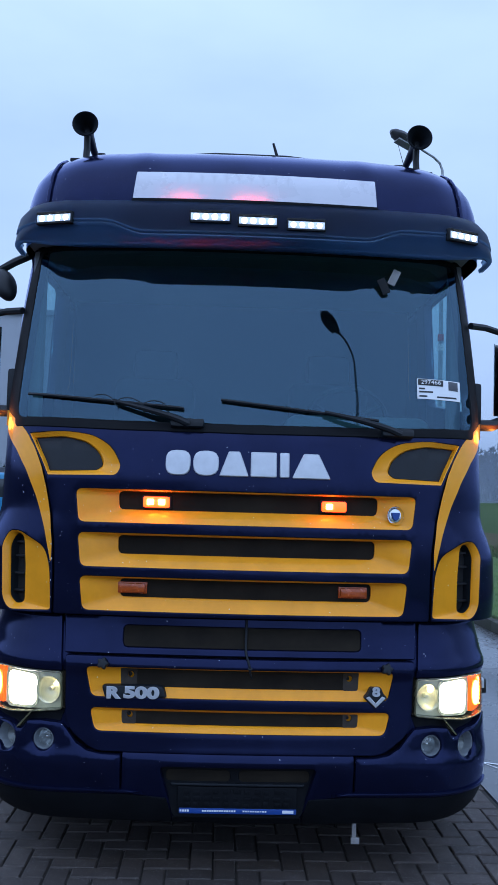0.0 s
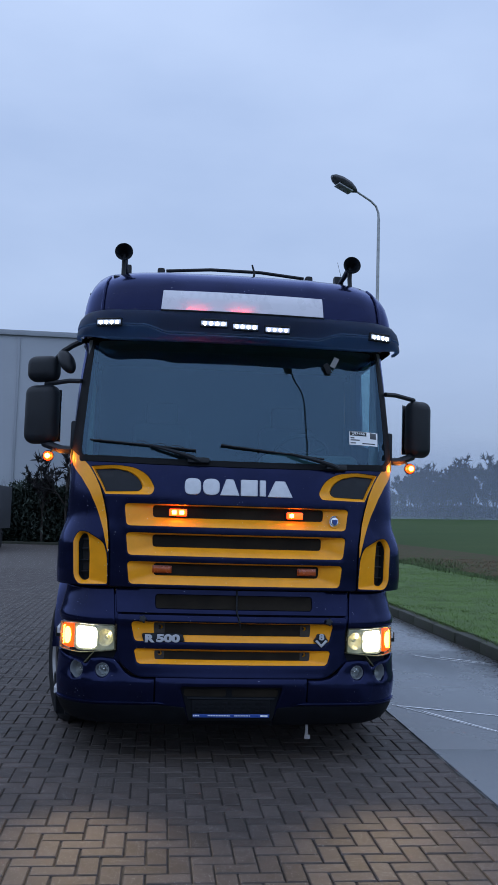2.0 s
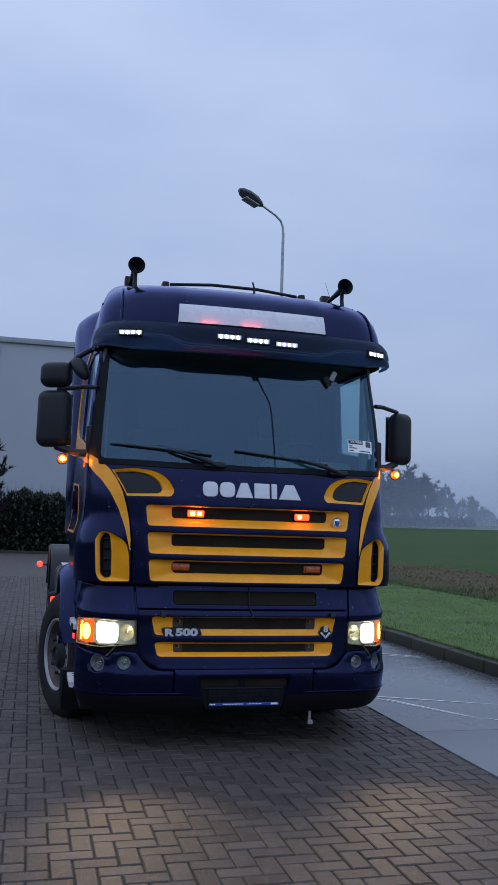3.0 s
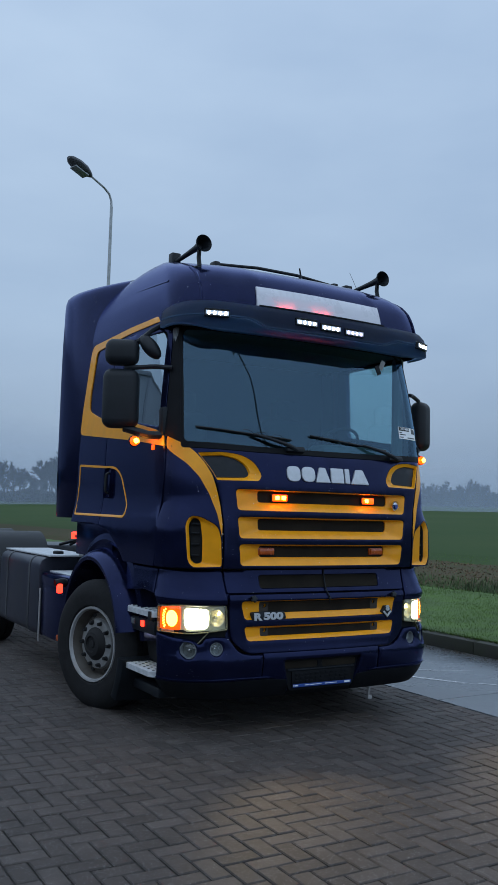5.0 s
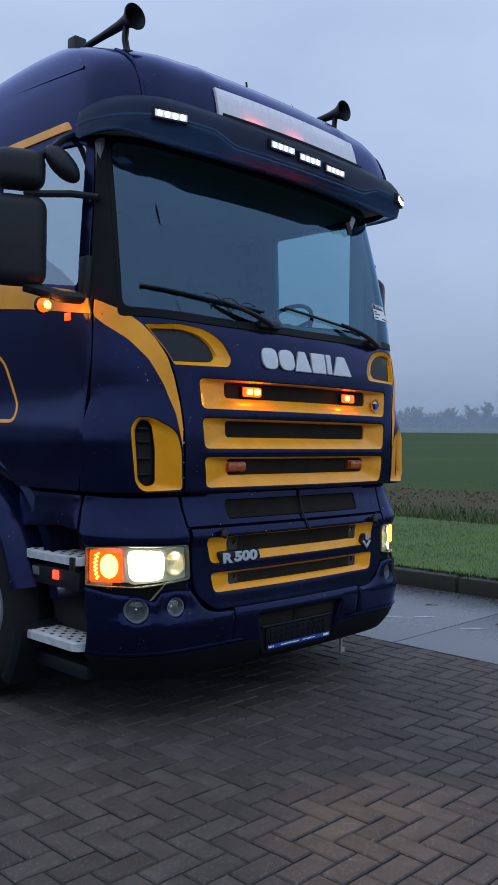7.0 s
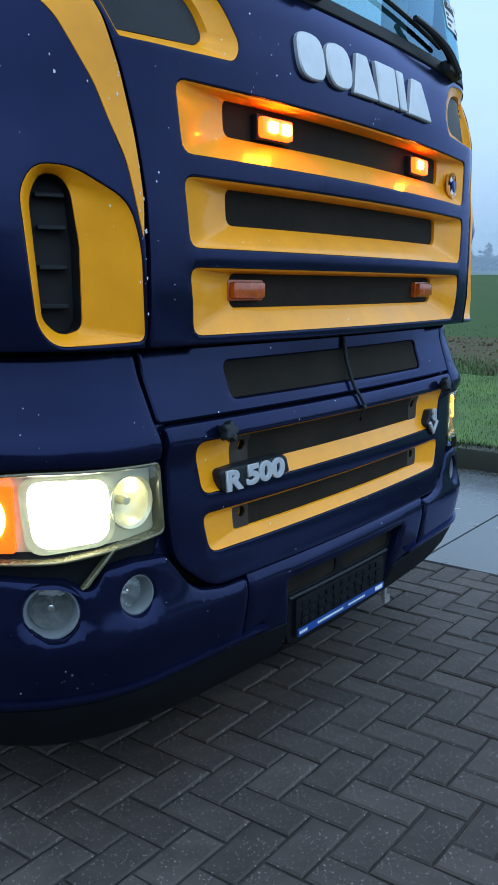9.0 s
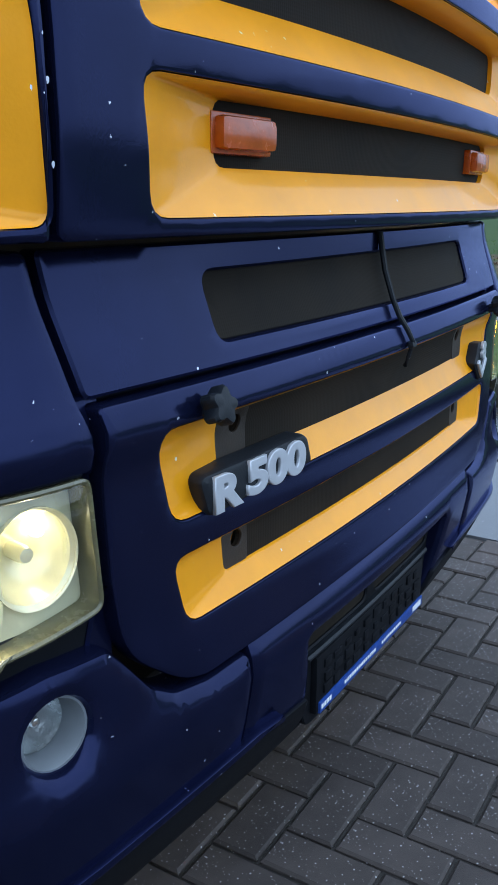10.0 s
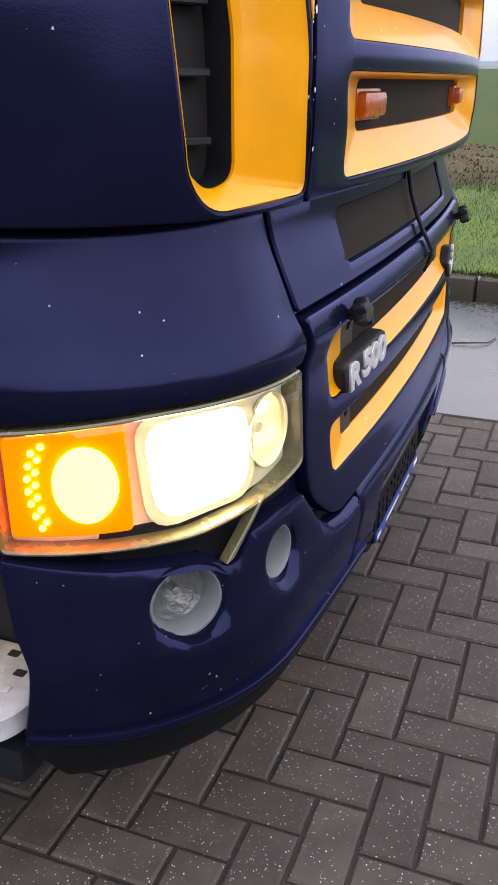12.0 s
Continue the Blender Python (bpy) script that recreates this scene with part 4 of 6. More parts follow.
for slot in slots:
    panel("vent_mesh", inset(spread_out(slot if area2(slot) > 0 else slot[::-1], 0.03), -0.003), MESH, bumper, off=-0.006, thick=0.008, bevel=0.002, step=0.03, place=sunk)
panel("ledge", rounded([(-0.300, 0.448), (0.300, 0.448), (0.304, 0.460), (-0.304, 0.460)], 0.004), BLACK, bumper, off=0.012, thick=0.016, bevel=0.004, step=0.04, place=sunk)
end_line = [(0.530, 0.262), (sx(1.0, 0.262), 0.262), (sy(0.33, 0.28), 0.28), (sy(0.36, 0.40), 0.40), (sy(0.362, 0.74), 0.738)]
end_line += [(sx(x, z), z) for x, z in ((1.15, 0.712), (1.06, 0.700), (1.034, 0.690), (1.016, 0.674), (0.996, 0.676), (0.972, 0.714), (0.90, 0.722), (0.806, 0.714), (0.776, 0.680), (0.735, 0.628), (0.69, 0.600), (0.62, 0.588), (0.530, 0.588))]
for side in (1, -1):
    fog_holes = [[(sx(x, z) + r * math.cos(a * math.pi / 12), z + r * math.sin(a * math.pi / 12)) for a in range(24)] for x, z, r in ((0.891, 0.636, 0.047), (1.078, 0.628, 0.060))]
    panel("bumper_end", rounded(end_line, 0.010, 4), BLUE, truck, fog_holes, 0.006, 0.06, 0.016, 0.03, side, "navy blue bumper end with two fog lamps")
    panel("lamp_shelf", S([(0.77, 0.695), (0.955, 0.695), (0.985, 0.655), (1.030, 0.655), (1.050, 0.695), (1.16, 0.695), (1.16, 0.765), (0.78, 0.765)]), SEAL, truck, off=-0.028, thick=0.02, bevel=0.004, step=0.04, side=side)
    panel("bumper_lip", rounded([(sx(0.42, 0.43), 0.420), (sx(0.50, 0.43), 0.412), (sy(0.34, 0.42), 0.405), (sy(0.34, 0.42), 0.428), (sx(0.50, 0.43), 0.432)], 0.004, 3), BLUE, bumper, off=0.018, thick=0.024, bevel=0.008, step=0.04, side=side)
    for x, z, r in ((0.891, 0.636, 0.047), (1.078, 0.628, 0.060)):
        m = facing(sx(x, z), z, -0.014, side) @ pose(0, 0, 0, 90, 0, 0)
        bm = bmesh.new()
        mf = m @ Matrix.Diagonal((1, -1, 1, 1))
        turned(bm, [(r + 0.002, -0.004), (r - 0.003, -0.005), (r - 0.006, 0.002), (r * 0.84, 0.034), (r * 0.82, 0.040)], 28, mf)
        fog = part("fog_lamp", bm, FOG_RING, bumper, "fog lamp set in a grey ring")
        bm = bmesh.new()
        turned(bm, [(0, 0.026), (r * 0.5, 0.028), (r * 0.76, 0.032), (r * 0.83, 0.038)], 28, mf)
        part("lens", bm, LENS, fog)
        bm = bmesh.new()
        turned(bm, [(r * 0.82, 0.036), (r * 0.68, 0.046), (r * 0.45, 0.060), (r * 0.2, 0.068), (0, 0.070)], 28, mf)
        part("reflector", bm, FOG_BOWL if x < 1 else FOGGLASS, fog)
        bm = bmesh.new()
        turned(bm, [(0, 0.032), (r * 0.12, 0.034), (r * 0.17, 0.042), (r * 0.17, 0.066)], 16, mf)
        part("bulb_cap", bm, CHROME, fog)
bm = bmesh.new()
block(bm, -0.270, 0.270, 0.010, 0.034, 0.328, 0.446, 0.005)
holder = part("plate_holder", bm, SEAL, bumper, "black empty number plate holder")
bm = bmesh.new()
block(bm, -0.262, 0.268, 0.0055, 0.012, 0.329, 0.352, 0.001)
strip_bm = bm
rough = random.Random(5)
for k in range(11):
    for j in range(3):
        bm = bmesh.new()
        x, z = -0.245 + k * 0.0455 + rough.uniform(-0.004, 0.004), 0.360 + j * 0.028 + rough.uniform(-0.003, 0.003)
        block(bm, x, x + rough.uniform(0.018, 0.036), 0.0075 - rough.uniform(0, 0.002), 0.015, z, z + rough.uniform(0.012, 0.022), 0.002)
        part("holder_rib", bm, SEAL, holder)
bm = strip_bm
strip = part("strip", bm, PLATE_BLUE, holder, "blue strip with unreadable white print")
bm = bmesh.new()
for x0, x1, h in ((-0.158, -0.002, 0.007), (0.026, 0.145, 0.006), (-0.258, -0.213, 0.009)):
    n = int((x1 - x0) / 0.011)
    for k in range(n):
        block(bm, x0 + k * 0.011, x0 + k * 0.011 + 0.008, 0.0045, 0.006, 0.3415 - h / 2, 0.3415 + h / 2)
tagged(part("print", bm, WHITE, strip), kind="stuff")
bm = bmesh.new()
block(bm, 0.205, 0.256, 0.0045, 0.006, 0.335, 0.348)
part("flag", bm, WHITE, strip, "pale square at the end of the strip")
bm = bmesh.new()
block(bm, 0.545, 0.565, 0.14, 0.155, 0.17, 0.28, 0.002)
block(bm, 0.540, 0.580, 0.135, 0.150, 0.155, 0.185, 0.003)
part("bracket", bm, SILVER, bumper, "small bare metal bracket hanging under the bumper")

# headlamps
for side in (1, -1):
    outline = rounded(S([(0.806, 0.768, 0.02), (1.06, 0.738, 0.02), ("y", 0.355, 0.742, 0.015), ("y", 0.360, 0.928, 0.015), (1.10, 0.946, 0.03), (0.816, 0.940, 0.02)]), 0.015)
    ring_in = inset(spread_out(outline, 0.03), 0.008)
    lamp = panel("headlight", outline, HOUSING, truck, [ring_in], 0.004, 0.09, 0.003, 0.03, side, "lit headlamp unit with amber indicator")
    panel("bezel", inset(spread_out(outline, 0.03), 0.006), BEZEL, lamp, [rounded(S([(0.944, 0.774, 0.045), (1.100, 0.764, 0.05), (1.108, 0.920, 0.045), (0.944, 0.914, 0.04)]), 0.04), [(sx(0.884, 0.85) + 0.053 * math.cos(a * math.pi / 14), 0.850 + 0.058 * math.sin(a * math.pi / 14)) for a in range(28)]], -0.030, 0.05, 0.006, 0.03, side, "yellowed silver lamp bezel")
    core = rounded(S([(0.938, 0.768, 0.05), (1.106, 0.758, 0.05), (1.114, 0.926, 0.045), (0.938, 0.920, 0.04)]), 0.04)
    panel("bulb", core, BEAM, lamp, off=-0.040, thick=0.01, bevel=0.004, step=0.03, side=side)
    rim_o = rounded(S([(0.932, 0.764, 0.05), (1.112, 0.752, 0.05), (1.120, 0.932, 0.045), (0.932, 0.926, 0.04)]), 0.04)
    rim_i = rounded(S([(0.944, 0.774, 0.045), (1.100, 0.764, 0.05), (1.108, 0.920, 0.045), (0.944, 0.914, 0.04)]), 0.04)
    loft("lamp_ring", [[skin(side * a, b, d) for a, b in r] for r, d in ((rim_o, -0.032), (rim_o, -0.022), (rim_i, -0.024), (rim_i, -0.042))], BEZEL, lamp)
    bx = sx(1.136, 0.84)
    blob = [(bx + 0.050 + 0.048 * math.cos(radians(a)), 0.842 + 0.058 * math.sin(radians(a))) for a in range(0, 360, 12)]
    panel("indicator_bulb", blob, TURN_CORE, lamp, off=-0.006, thick=0.012, bevel=0.006, step=0.03, side=side)
    for k in range(14):
        ss, zz = bx + (0.132, 0.121)[k % 2] - 0.014 * ((k - 6.5) / 6.5) ** 2, 0.780 + 0.0095 * k
        bm = bmesh.new()
        turned(bm, [(0, -0.003), (0.0042, -0.0015), (0.0052, 0.003)], 10, facing(ss, zz, -0.010, side) @ pose(0, 0, 0, 90, 0, 0) @ Matrix.Diagonal((1, -1, 1, 1)))
        part("diode", bm, TURN_CORE, lamp)
    m = facing(sx(0.884, 0.850), 0.850, -0.074, side) @ pose(0, 0, 0, 90, 0, 0)
    rings = []
    for r, h in ((0.056, 0.050), (0.058, 0.052), (0.058, 0.046), (0.053, 0.042), (0.047, 0.024), (0.034, 0.008), (0.020, 0.000)):
        rings.append([m @ Vector((r * math.cos(2 * math.pi * k / 40), h, r * 1.07 * math.sin(2 * math.pi * k / 40))) for k in range(40)])
    high = loft("high_beam", rings, BOWL, lamp, "bright high-beam bowl", cap=True, angle=30)
    bm = bmesh.new()
    turned(bm, [(0.0, 0.034), (0.009, 0.032), (0.011, 0.024), (0.011, 0.0)], 14, m)
    part("bulb_cap", bm, BOWL, high)
    bm = bmesh.new()
    turned(bm, [(0.0, 0.030), (0.006, 0.028), (0.008, 0.018), (0.006, 0.008)], 12, m @ Matrix.Translation((0.022, 0, -0.022)))
    part("position_bulb", bm, POSITION, high, "small lit position bulb")
    amber = rounded(S([(1.126, 0.762), ("y", 0.342, 0.762), ("y", 0.346, 0.915), (1.126, 0.928)]), 0.012)
    turn = panel("indicator", amber, INDICATOR, lamp, off=-0.014, thick=0.03, bevel=0.006, step=0.03, side=side, label="lit amber indicator")
    panel("lens", inset(spread_out(outline, 0.03), 0.006), LENS, lamp, off=0.004, thick=0.006, bevel=0.002, step=0.04, side=side, label="clear plastic lens")
    fin = rounded(S([(0.938, 0.764), (0.952, 0.758), (1.022, 0.676), (1.008, 0.680)]), 0.004)
    panel("washer_flap", fin, HOUSING, lamp, off=0.006, thick=0.02, bevel=0.002, step=0.03, side=side)
    panel("filler", S([(0.775, 0.62), (0.825, 0.70), (0.803, 0.765), (0.806, 0.940), (0.850, 0.955), (0.850, 1.16), (0.775, 1.16)]), BLUE, truck, off=-0.022, thick=0.02, bevel=0.004, step=0.05, side=side)
    # panel over the headlamp
    over = rounded(S([(0.812, 0.939), (1.10, 0.949, 0.04), ("y", 0.365, 0.934), ("y", 0.40, 1.00), ("y", 0.41, 1.19), (0.836, 1.192), (0.822, 1.02)]), 0.012)
    panel("lamp_brow", over, BLUE, truck, off=0.0, thick=0.04, bevel=0.008, step=0.02, side=side, label="navy blue panel over the headlamp")
    sill = rounded([(sy(y, z), z) for y, z in ((0.42, 1.005), (0.60, 1.02), (0.92, 0.99), (1.00, 1.10), (1.02, 1.19), (0.42, 1.19))], 0.02)
    panel("door_sill", sill, BLUE, truck, off=-0.004, thick=0.05, bevel=0.012, step=0.06, side=side, label="navy blue sill under the door")
    bm = bmesh.new()
    block(bm, -0.02, 0.02, -0.035, 0.035, -0.01, 0.03, 0.006)
    bm.transform(facing(sy(0.42, 0.84), 0.84, 0.0, side))
    part("side_marker", bm, BLACK, truck)

# windscreen, pillars and wipers
glass_line = rounded([(1.152, 2.118, 0.05), (1.088, 2.985, 0.05), (-1.088, 2.985, 0.05), (-1.152, 2.118, 0.05), (-0.6, 2.100), (0, 2.094), (0.6, 2.100)][::-1], 0.05)
screen = panel("windscreen", glass_line, GLASS, truck, off=0.002, thick=0.004, bevel=0.001, step=0.08, label="tinted windscreen reflecting the grey sky")
frame_out = [(1.178, 2.072), (1.116, 3.01), (-1.116, 3.01), (-1.178, 2.072), (-0.6, 2.055), (0, 2.05), (0.6, 2.055)][::-1]
panel("windscreen_seal", rounded(frame_out, 0.03), SEAL, truck, [glass_line], 0.006, 0.03, 0.004, 0.06)
for side in (1, -1):
    pil = [(1.164, 2.10), (sy(0.385, 2.165), 2.165), (sy(0.405, 2.6), 2.6), (sy(0.45, 3.06), 3.06), (1.098, 3.06), (1.130, 2.6)]
    panel("pillar", pil, SEAL, truck, off=0.003, thick=0.05, bevel=0.008, step=0.06, side=side)
for pivot, mid, tip0, tip1 in (((-0.27, 2.088), (-0.62, 2.19), (-1.055, 2.225), (-0.30, 2.165)), ((0.72, 2.072), (0.36, 2.165), (-0.125, 2.210), (0.62, 2.135))):
    bm = bmesh.new()
    tube(bm, [skin(pivot[0] + (mid[0] - pivot[0]) * t, pivot[1] + (mid[1] - pivot[1]) * t ** 0.8, 0.035 + 0.02 * math.sin(t * 3.1)) for t in np.linspace(0, 1, 8)], 0.018, 8, 0.5)
    block(bm, -0.09, 0.07, -0.022, 0.022, -0.02, 0.040, 0.018, facing(abs(pivot[0]), pivot[1], 0.0, 1 if pivot[0] > 0 else -1))
    wiper = part("wiper", bm, BLACK, truck, "black windscreen wiper at rest")
    bm = bmesh.new()
    tube(bm, [skin(tip0[0] + (tip1[0] - tip0[0]) * t, tip0[1] + (tip1[1] - tip0[1]) * t, 0.018) for t in np.linspace(0, 1, 14)], 0.008, 6)
    part("blade", bm, BLACK, wiper)
    if pivot[0] < 0:
        wiper_west = wiper
bm = bmesh.new()
tube(bm, [skin(-0.40 - 0.30 * t + 0.022 * math.cos(t * 15), 2.172 + 0.030 * t + 0.020 * math.sin(t * 15), 0.045) for t in np.linspace(0, 1, 40)], 0.0025, 5)
part("washer_hose", bm, BLACK, wiper_west, "loose curled washer hose")
lab = [(0.820, 2.256), (1.055, 2.252), (1.060, 2.353), (0.822, 2.358)]
sticker = panel("sticker", lab, WHITE, screen, off=0.006, thick=0.002, bevel=0.0005, step=0.06, label="white stock label on the glass")
panel("code_square", [(0.985, 2.306), (1.042, 2.304), (1.043, 2.349), (0.986, 2.351)], GREY, screen, off=0.0075, thick=0.001, bevel=0.0003, step=0.05)
panel("number_bar", [(0.826, 2.325), (0.955, 2.323), (0.957, 2.353), (0.826, 2.356)], INK, screen, off=0.0075, thick=0.001, bevel=0.0003, step=0.05)
lettering("number", "297466", 0.030, WHITE, screen, facing(0.890, 2.3395, 0.0125), 0.0006, "white printed number", 0.0, 1.15, 0.0)
for k, (a, b) in enumerate(((0.83, 0.86), (0.83, 0.90), (0.83, 0.87), (0.92, 1.03))):
    z = (2.308, 2.292, 2.270, 2.268)[k]
    panel("print_bar", [(a, z - 0.004), (b, z - 0.004), (b, z + 0.004), (a, z + 0.004)], INK, screen, off=0.0075, thick=0.001, bevel=0.0003)

# sun visor with its lamps
s_end = 1.36
rings = []
for s in np.linspace(-s_end, s_end, 91):
    lift, step = (np.clip((abs(s) - a) / w, 0, 1) for a, w in ((0.95, 0.25), (0.52, 0.20)))
    back = 1.0 - float(np.clip((abs(s) - 0.80) / 0.32, 0, 1)) ** 2
    zl, zc = 2.966 + 0.030 * lift * lift * (3 - 2 * lift), 2.998 + 0.052 * step * step * (3 - 2 * step)
    prof = [(0.000, 3.172), (0.030, 3.160), (0.062, 3.120), (0.074, zc + 0.030), (0.078, zc + 0.008), (0.070, zc), (0.076, zc - 0.010), (0.080 - 0.022 * back, (zc + zl) / 2), (0.083 - 0.065 * back, zl + 0.006), (0.078 - 0.067 * back, zl), (0.066 - 0.067 * back, zl - 0.001), (0.060 - 0.09 * back, zl - 0.002), (0.060 - 0.12 * back, zl - 0.006), (0.056 - 0.12 * back, zl + 0.012)]
    rings.append([brow_at(s, z, o + 0.030) for o, z in prof])
visor = loft("sun_visor", rings, VISOR, truck, "dark acrylic sun visor with lamp strips", closed=False)
sheet_mod = visor.modifiers.new("thickness", "SOLIDIFY")
sheet_mod.thickness, sheet_mod.offset = 0.004, 0.0


def led_strip(x, z, n, w, light=LED):
    p, q = Vector(brow_at(x, z, 0.106)), Vector(brow_at(x + 0.01, z, 0.106))
    u = (q - p).normalized()
    nn = u.cross(Vector((0, 0, 1)))
    m = Matrix(((u.x, 0, nn.x, p.x), (u.y, 0, nn.y, p.y), (u.z, 1, nn.z, p.z), (0, 0, 0, 1)))
    bm = bmesh.new()
    block(bm, -w / 2, w / 2, -0.030, 0.030, -0.02, 0.012, 0.005)
    block(bm, -w / 2 + 0.008, w / 2 - 0.008, 0.018, 0.026, 0.0, 0.018, 0.002)
    bm.transform(m)
    strip_ob = part("lamp_strip", bm, BLACK, visor, "black lamp strip with lit white diodes")
    bm = bmesh.new()
    block(bm, -w / 2 + 0.006, w / 2 - 0.006, -0.022, 0.014, 0.006, 0.0135, 0.002)
    bm.transform(m)
    part("reflector", bm, CHROME, strip_ob)
    for k in range(n):
        a = (k - (n - 1) / 2) * (w - 0.02) / n
        bm = bmesh.new()
        turned(bm, [(0, 0.019), (0.010, 0.017), (0.0155, 0.012), (0.0165, 0.006)], 14, m @ pose(a, -0.004, 0, 90, 0, 0) @ Matrix.Diagonal((1, -1, 1, 1)) @ Matrix.Diagonal((1, -1, 1, 1)))
        part("diode", bm, light, strip_ob)


led_strip(-0.207, 3.075, 4, 0.195)
led_strip(0.020, 3.062, 4, 0.190)
led_strip(0.245, 3.052, 4, 0.185, LED_BLUE)
led_strip(-0.945, 3.062, 4, 0.185, LED_WARM)
led_strip(0.972, 3.050, 4, 0.178, LED_WARM)
for k, x in enumerate((0.72, 0.66)):
    bm = bmesh.new()
    block(bm, -0.020, 0.020, -0.045, 0.035, -0.006, 0.006, 0.002, Matrix.Translation(skin(x, 2.88 - 0.05 * k, 0.03)) @ pose(0, 0, 0, 90, 25 * (1 - 2 * k), 0))
    part("visor_bracket", bm, SILVER if k == 0 else BLACK, visor)

# roof
def rear_rise(y, z):
    return 0.105 * max(0.0, z - 3.40) / 0.245 * math.sin(math.pi * min(1.0, max(0.0, (y - 0.40) / 1.75)))


zs = [3.00, 3.08, 3.16, 3.21, 3.26, 3.31, 3.35, 3.39, 3.43, 3.465, 3.50, 3.53, 3.555, 3.58, 3.60, 3.617, 3.63, 3.64, 3.645]
rings = []
for z in zs:
    y0, w, r, bow = section(z, ROOF)
    ring = []
    for u in np.linspace(-1, 1, 81):
        a = abs(u)
        xf = w - r * (1 - math.sin(bow))
        rho = xf / math.sin(bow)
        l1, l2 = rho * bow, r * (math.pi / 2 - bow)
        rib = 0.012 * math.exp(-((abs(xf * a / 0.4) - 0.55) / 0.06) ** 2) if a < 0.4 and z > 3.36 else 0.0
        s = l1 * a / 0.4 if a < 0.4 else l1 + l2 * (a - 0.4) / 0.25 if a < 0.65 else 0.0
        if a < 0.65:
            px, py, pz = roof_at(math.copysign(s, u), z, rib)
            wt = min(1.0, max(0.0, (a - 0.4) / 0.25))
            ring.append((px, py, pz + rear_rise(py, z) * wt * wt * (3 - 2 * wt)))
        else:
            yc = roof_at(l1 + l2, z)[1]
            yy = yc + (2.30 - yc) * (a - 0.65) / 0.35
            ring.append((math.copysign(w, u) + lean_out(math.copysign(w, u)), yy, z + rear_rise(yy, z)))
    rings.append(ring)
top = 3.66
rings.append([(p[0] * 0.6, max(p[1], 1.35), top + 0.055) for p in rings[-1]])
rings.append([(0.0, max(p[1], 1.5), top + 0.065) for p in rings[-1]])
roof = loft("roof", rings, BLUE, truck, "navy blue high roof", closed=False, angle=50)
sign_o = [(-0.585, 3.172), (0.605, 3.172), (0.600, 3.335), (-0.572, 3.338)]
sign = panel("sign", rounded(sign_o, 0.006), WHITE_SIGN, roof, off=0.018, thick=0.03, bevel=0.003, step=0.06, label="blank white roof sign", place=roof_at)
# strip added to hide the red lamps and keep their light off the visor
rings = []
for x0 in np.linspace(-0.585, 0.605, 25):
    yy = roof_at(x0, 3.172, 0.018)[1]
    rings.append([(x0, yy - 0.030, 3.10), (x0, yy - 0.024, 3.10), (x0, yy - 0.024, 3.176), (x0, yy - 0.030, 3.176)])
loft("foot_strip", rings, SEAL, sign, cap=2)
for x in (-0.33, -0.01):
    bm = bmesh.new()
    yy = roof_at(x, 3.172, 0.018)[1]
    block(bm, x - 0.075, x + 0.075, yy - 0.022, yy - 0.016, 3.162, 3.170, 0.002)
    part("red_diode", bm, RED_CORE, sign, "lit red lamp at the sign's foot")
for side in (1, -1):
    # moulded edge strip along the roof's front corner
    bm = bmesh.new()
    tube(bm, [roof_at(side * (1.02 - 0.02 * (z - 3.2)), z, 0.006) for z in np.linspace(3.17, 3.50, 10)], 0.010, 8)
    part("roof_moulding", bm, BLUE, roof)
    bm = bmesh.new()
    turned(bm, [(0.026, 0.0), (0.022, 0.03), (0.010, 0.05), (0, 0.052)], 12, Matrix.Translation((side * 1.14, 0.46, 3.36)) @ pose(0, 0, -90 * side))
    part("roof_marker", bm, BLACK, roof)
    # trumpet horn
    horn_m = Matrix.Translation((side * 0.885, 0.44, 3.695))
    bm = bmesh.new()
    turned(bm, [(0.065, 0.0), (0.069, 0.004), (0.067, 0.012), (0.052, 0.032), (0.036, 0.07), (0.026, 0.14), (0.020, 0.30), (0.017, 0.48), (0.022, 0.50), (0.022, 0.54), (0, 0.54), ], 28, horn_m @ pose(0, 0, 0, -3, 0, 0))
    turned(bm, [(0.063, 0.001), (0.044, 0.028), (0.026, 0.08), (0, 0.11)], 28, horn_m)
    horn = part("horn", bm, BLACK, truck, "black trumpet horn on the roof")
    bm = bmesh.new()
    tube(bm, [(side * 0.885, 0.52, 3.68), (side * 0.885, 0.53, 3.60), (side * 0.885, 0.50, 3.49)], 0.018, 8)
    block(bm, side * 0.885 - 0.07, side * 0.885 + 0.07, 0.43, 0.60, 3.485, 3.505, 0.008)
    part("horn_bracket", bm, BLACK, horn)
    bm = bmesh.new()
    block(bm, side * 0.885 - 0.04, side * 0.885 + 0.04, 0.94, 1.02, 3.60, 3.745, 0.012)
    part("horn_driver", bm, BLACK, horn)
bm = bmesh.new()
tube(bm, [(-0.56, 0.80, 3.665), (-0.2, 0.78, 3.69), (0.2, 0.78, 3.69), (0.56, 0.80, 3.665)], 0.014, 8)
for x in (-0.60, 0.60):
    block(bm, x - 0.03, x + 0.03, 0.75, 0.85, 3.57, 3.68, 0.02)
part("roof_bar", bm, BLACK, truck, "black roof bar")
bm = bmesh.new()
tube(bm, [(0.13, 0.62, 3.58), (0.135, 0.62, 3.64), (0.115, 0.61, 3.70)], 0.011, 6, 0.6)
part("aerial", bm, BLACK, roof)
bm = bmesh.new()
tube(bm, [(0.90, 0.75, 3.54), (0.86, 0.9, 3.85)], 0.003, 5, 0.5)
part("aerial", bm, BLACK, roof)
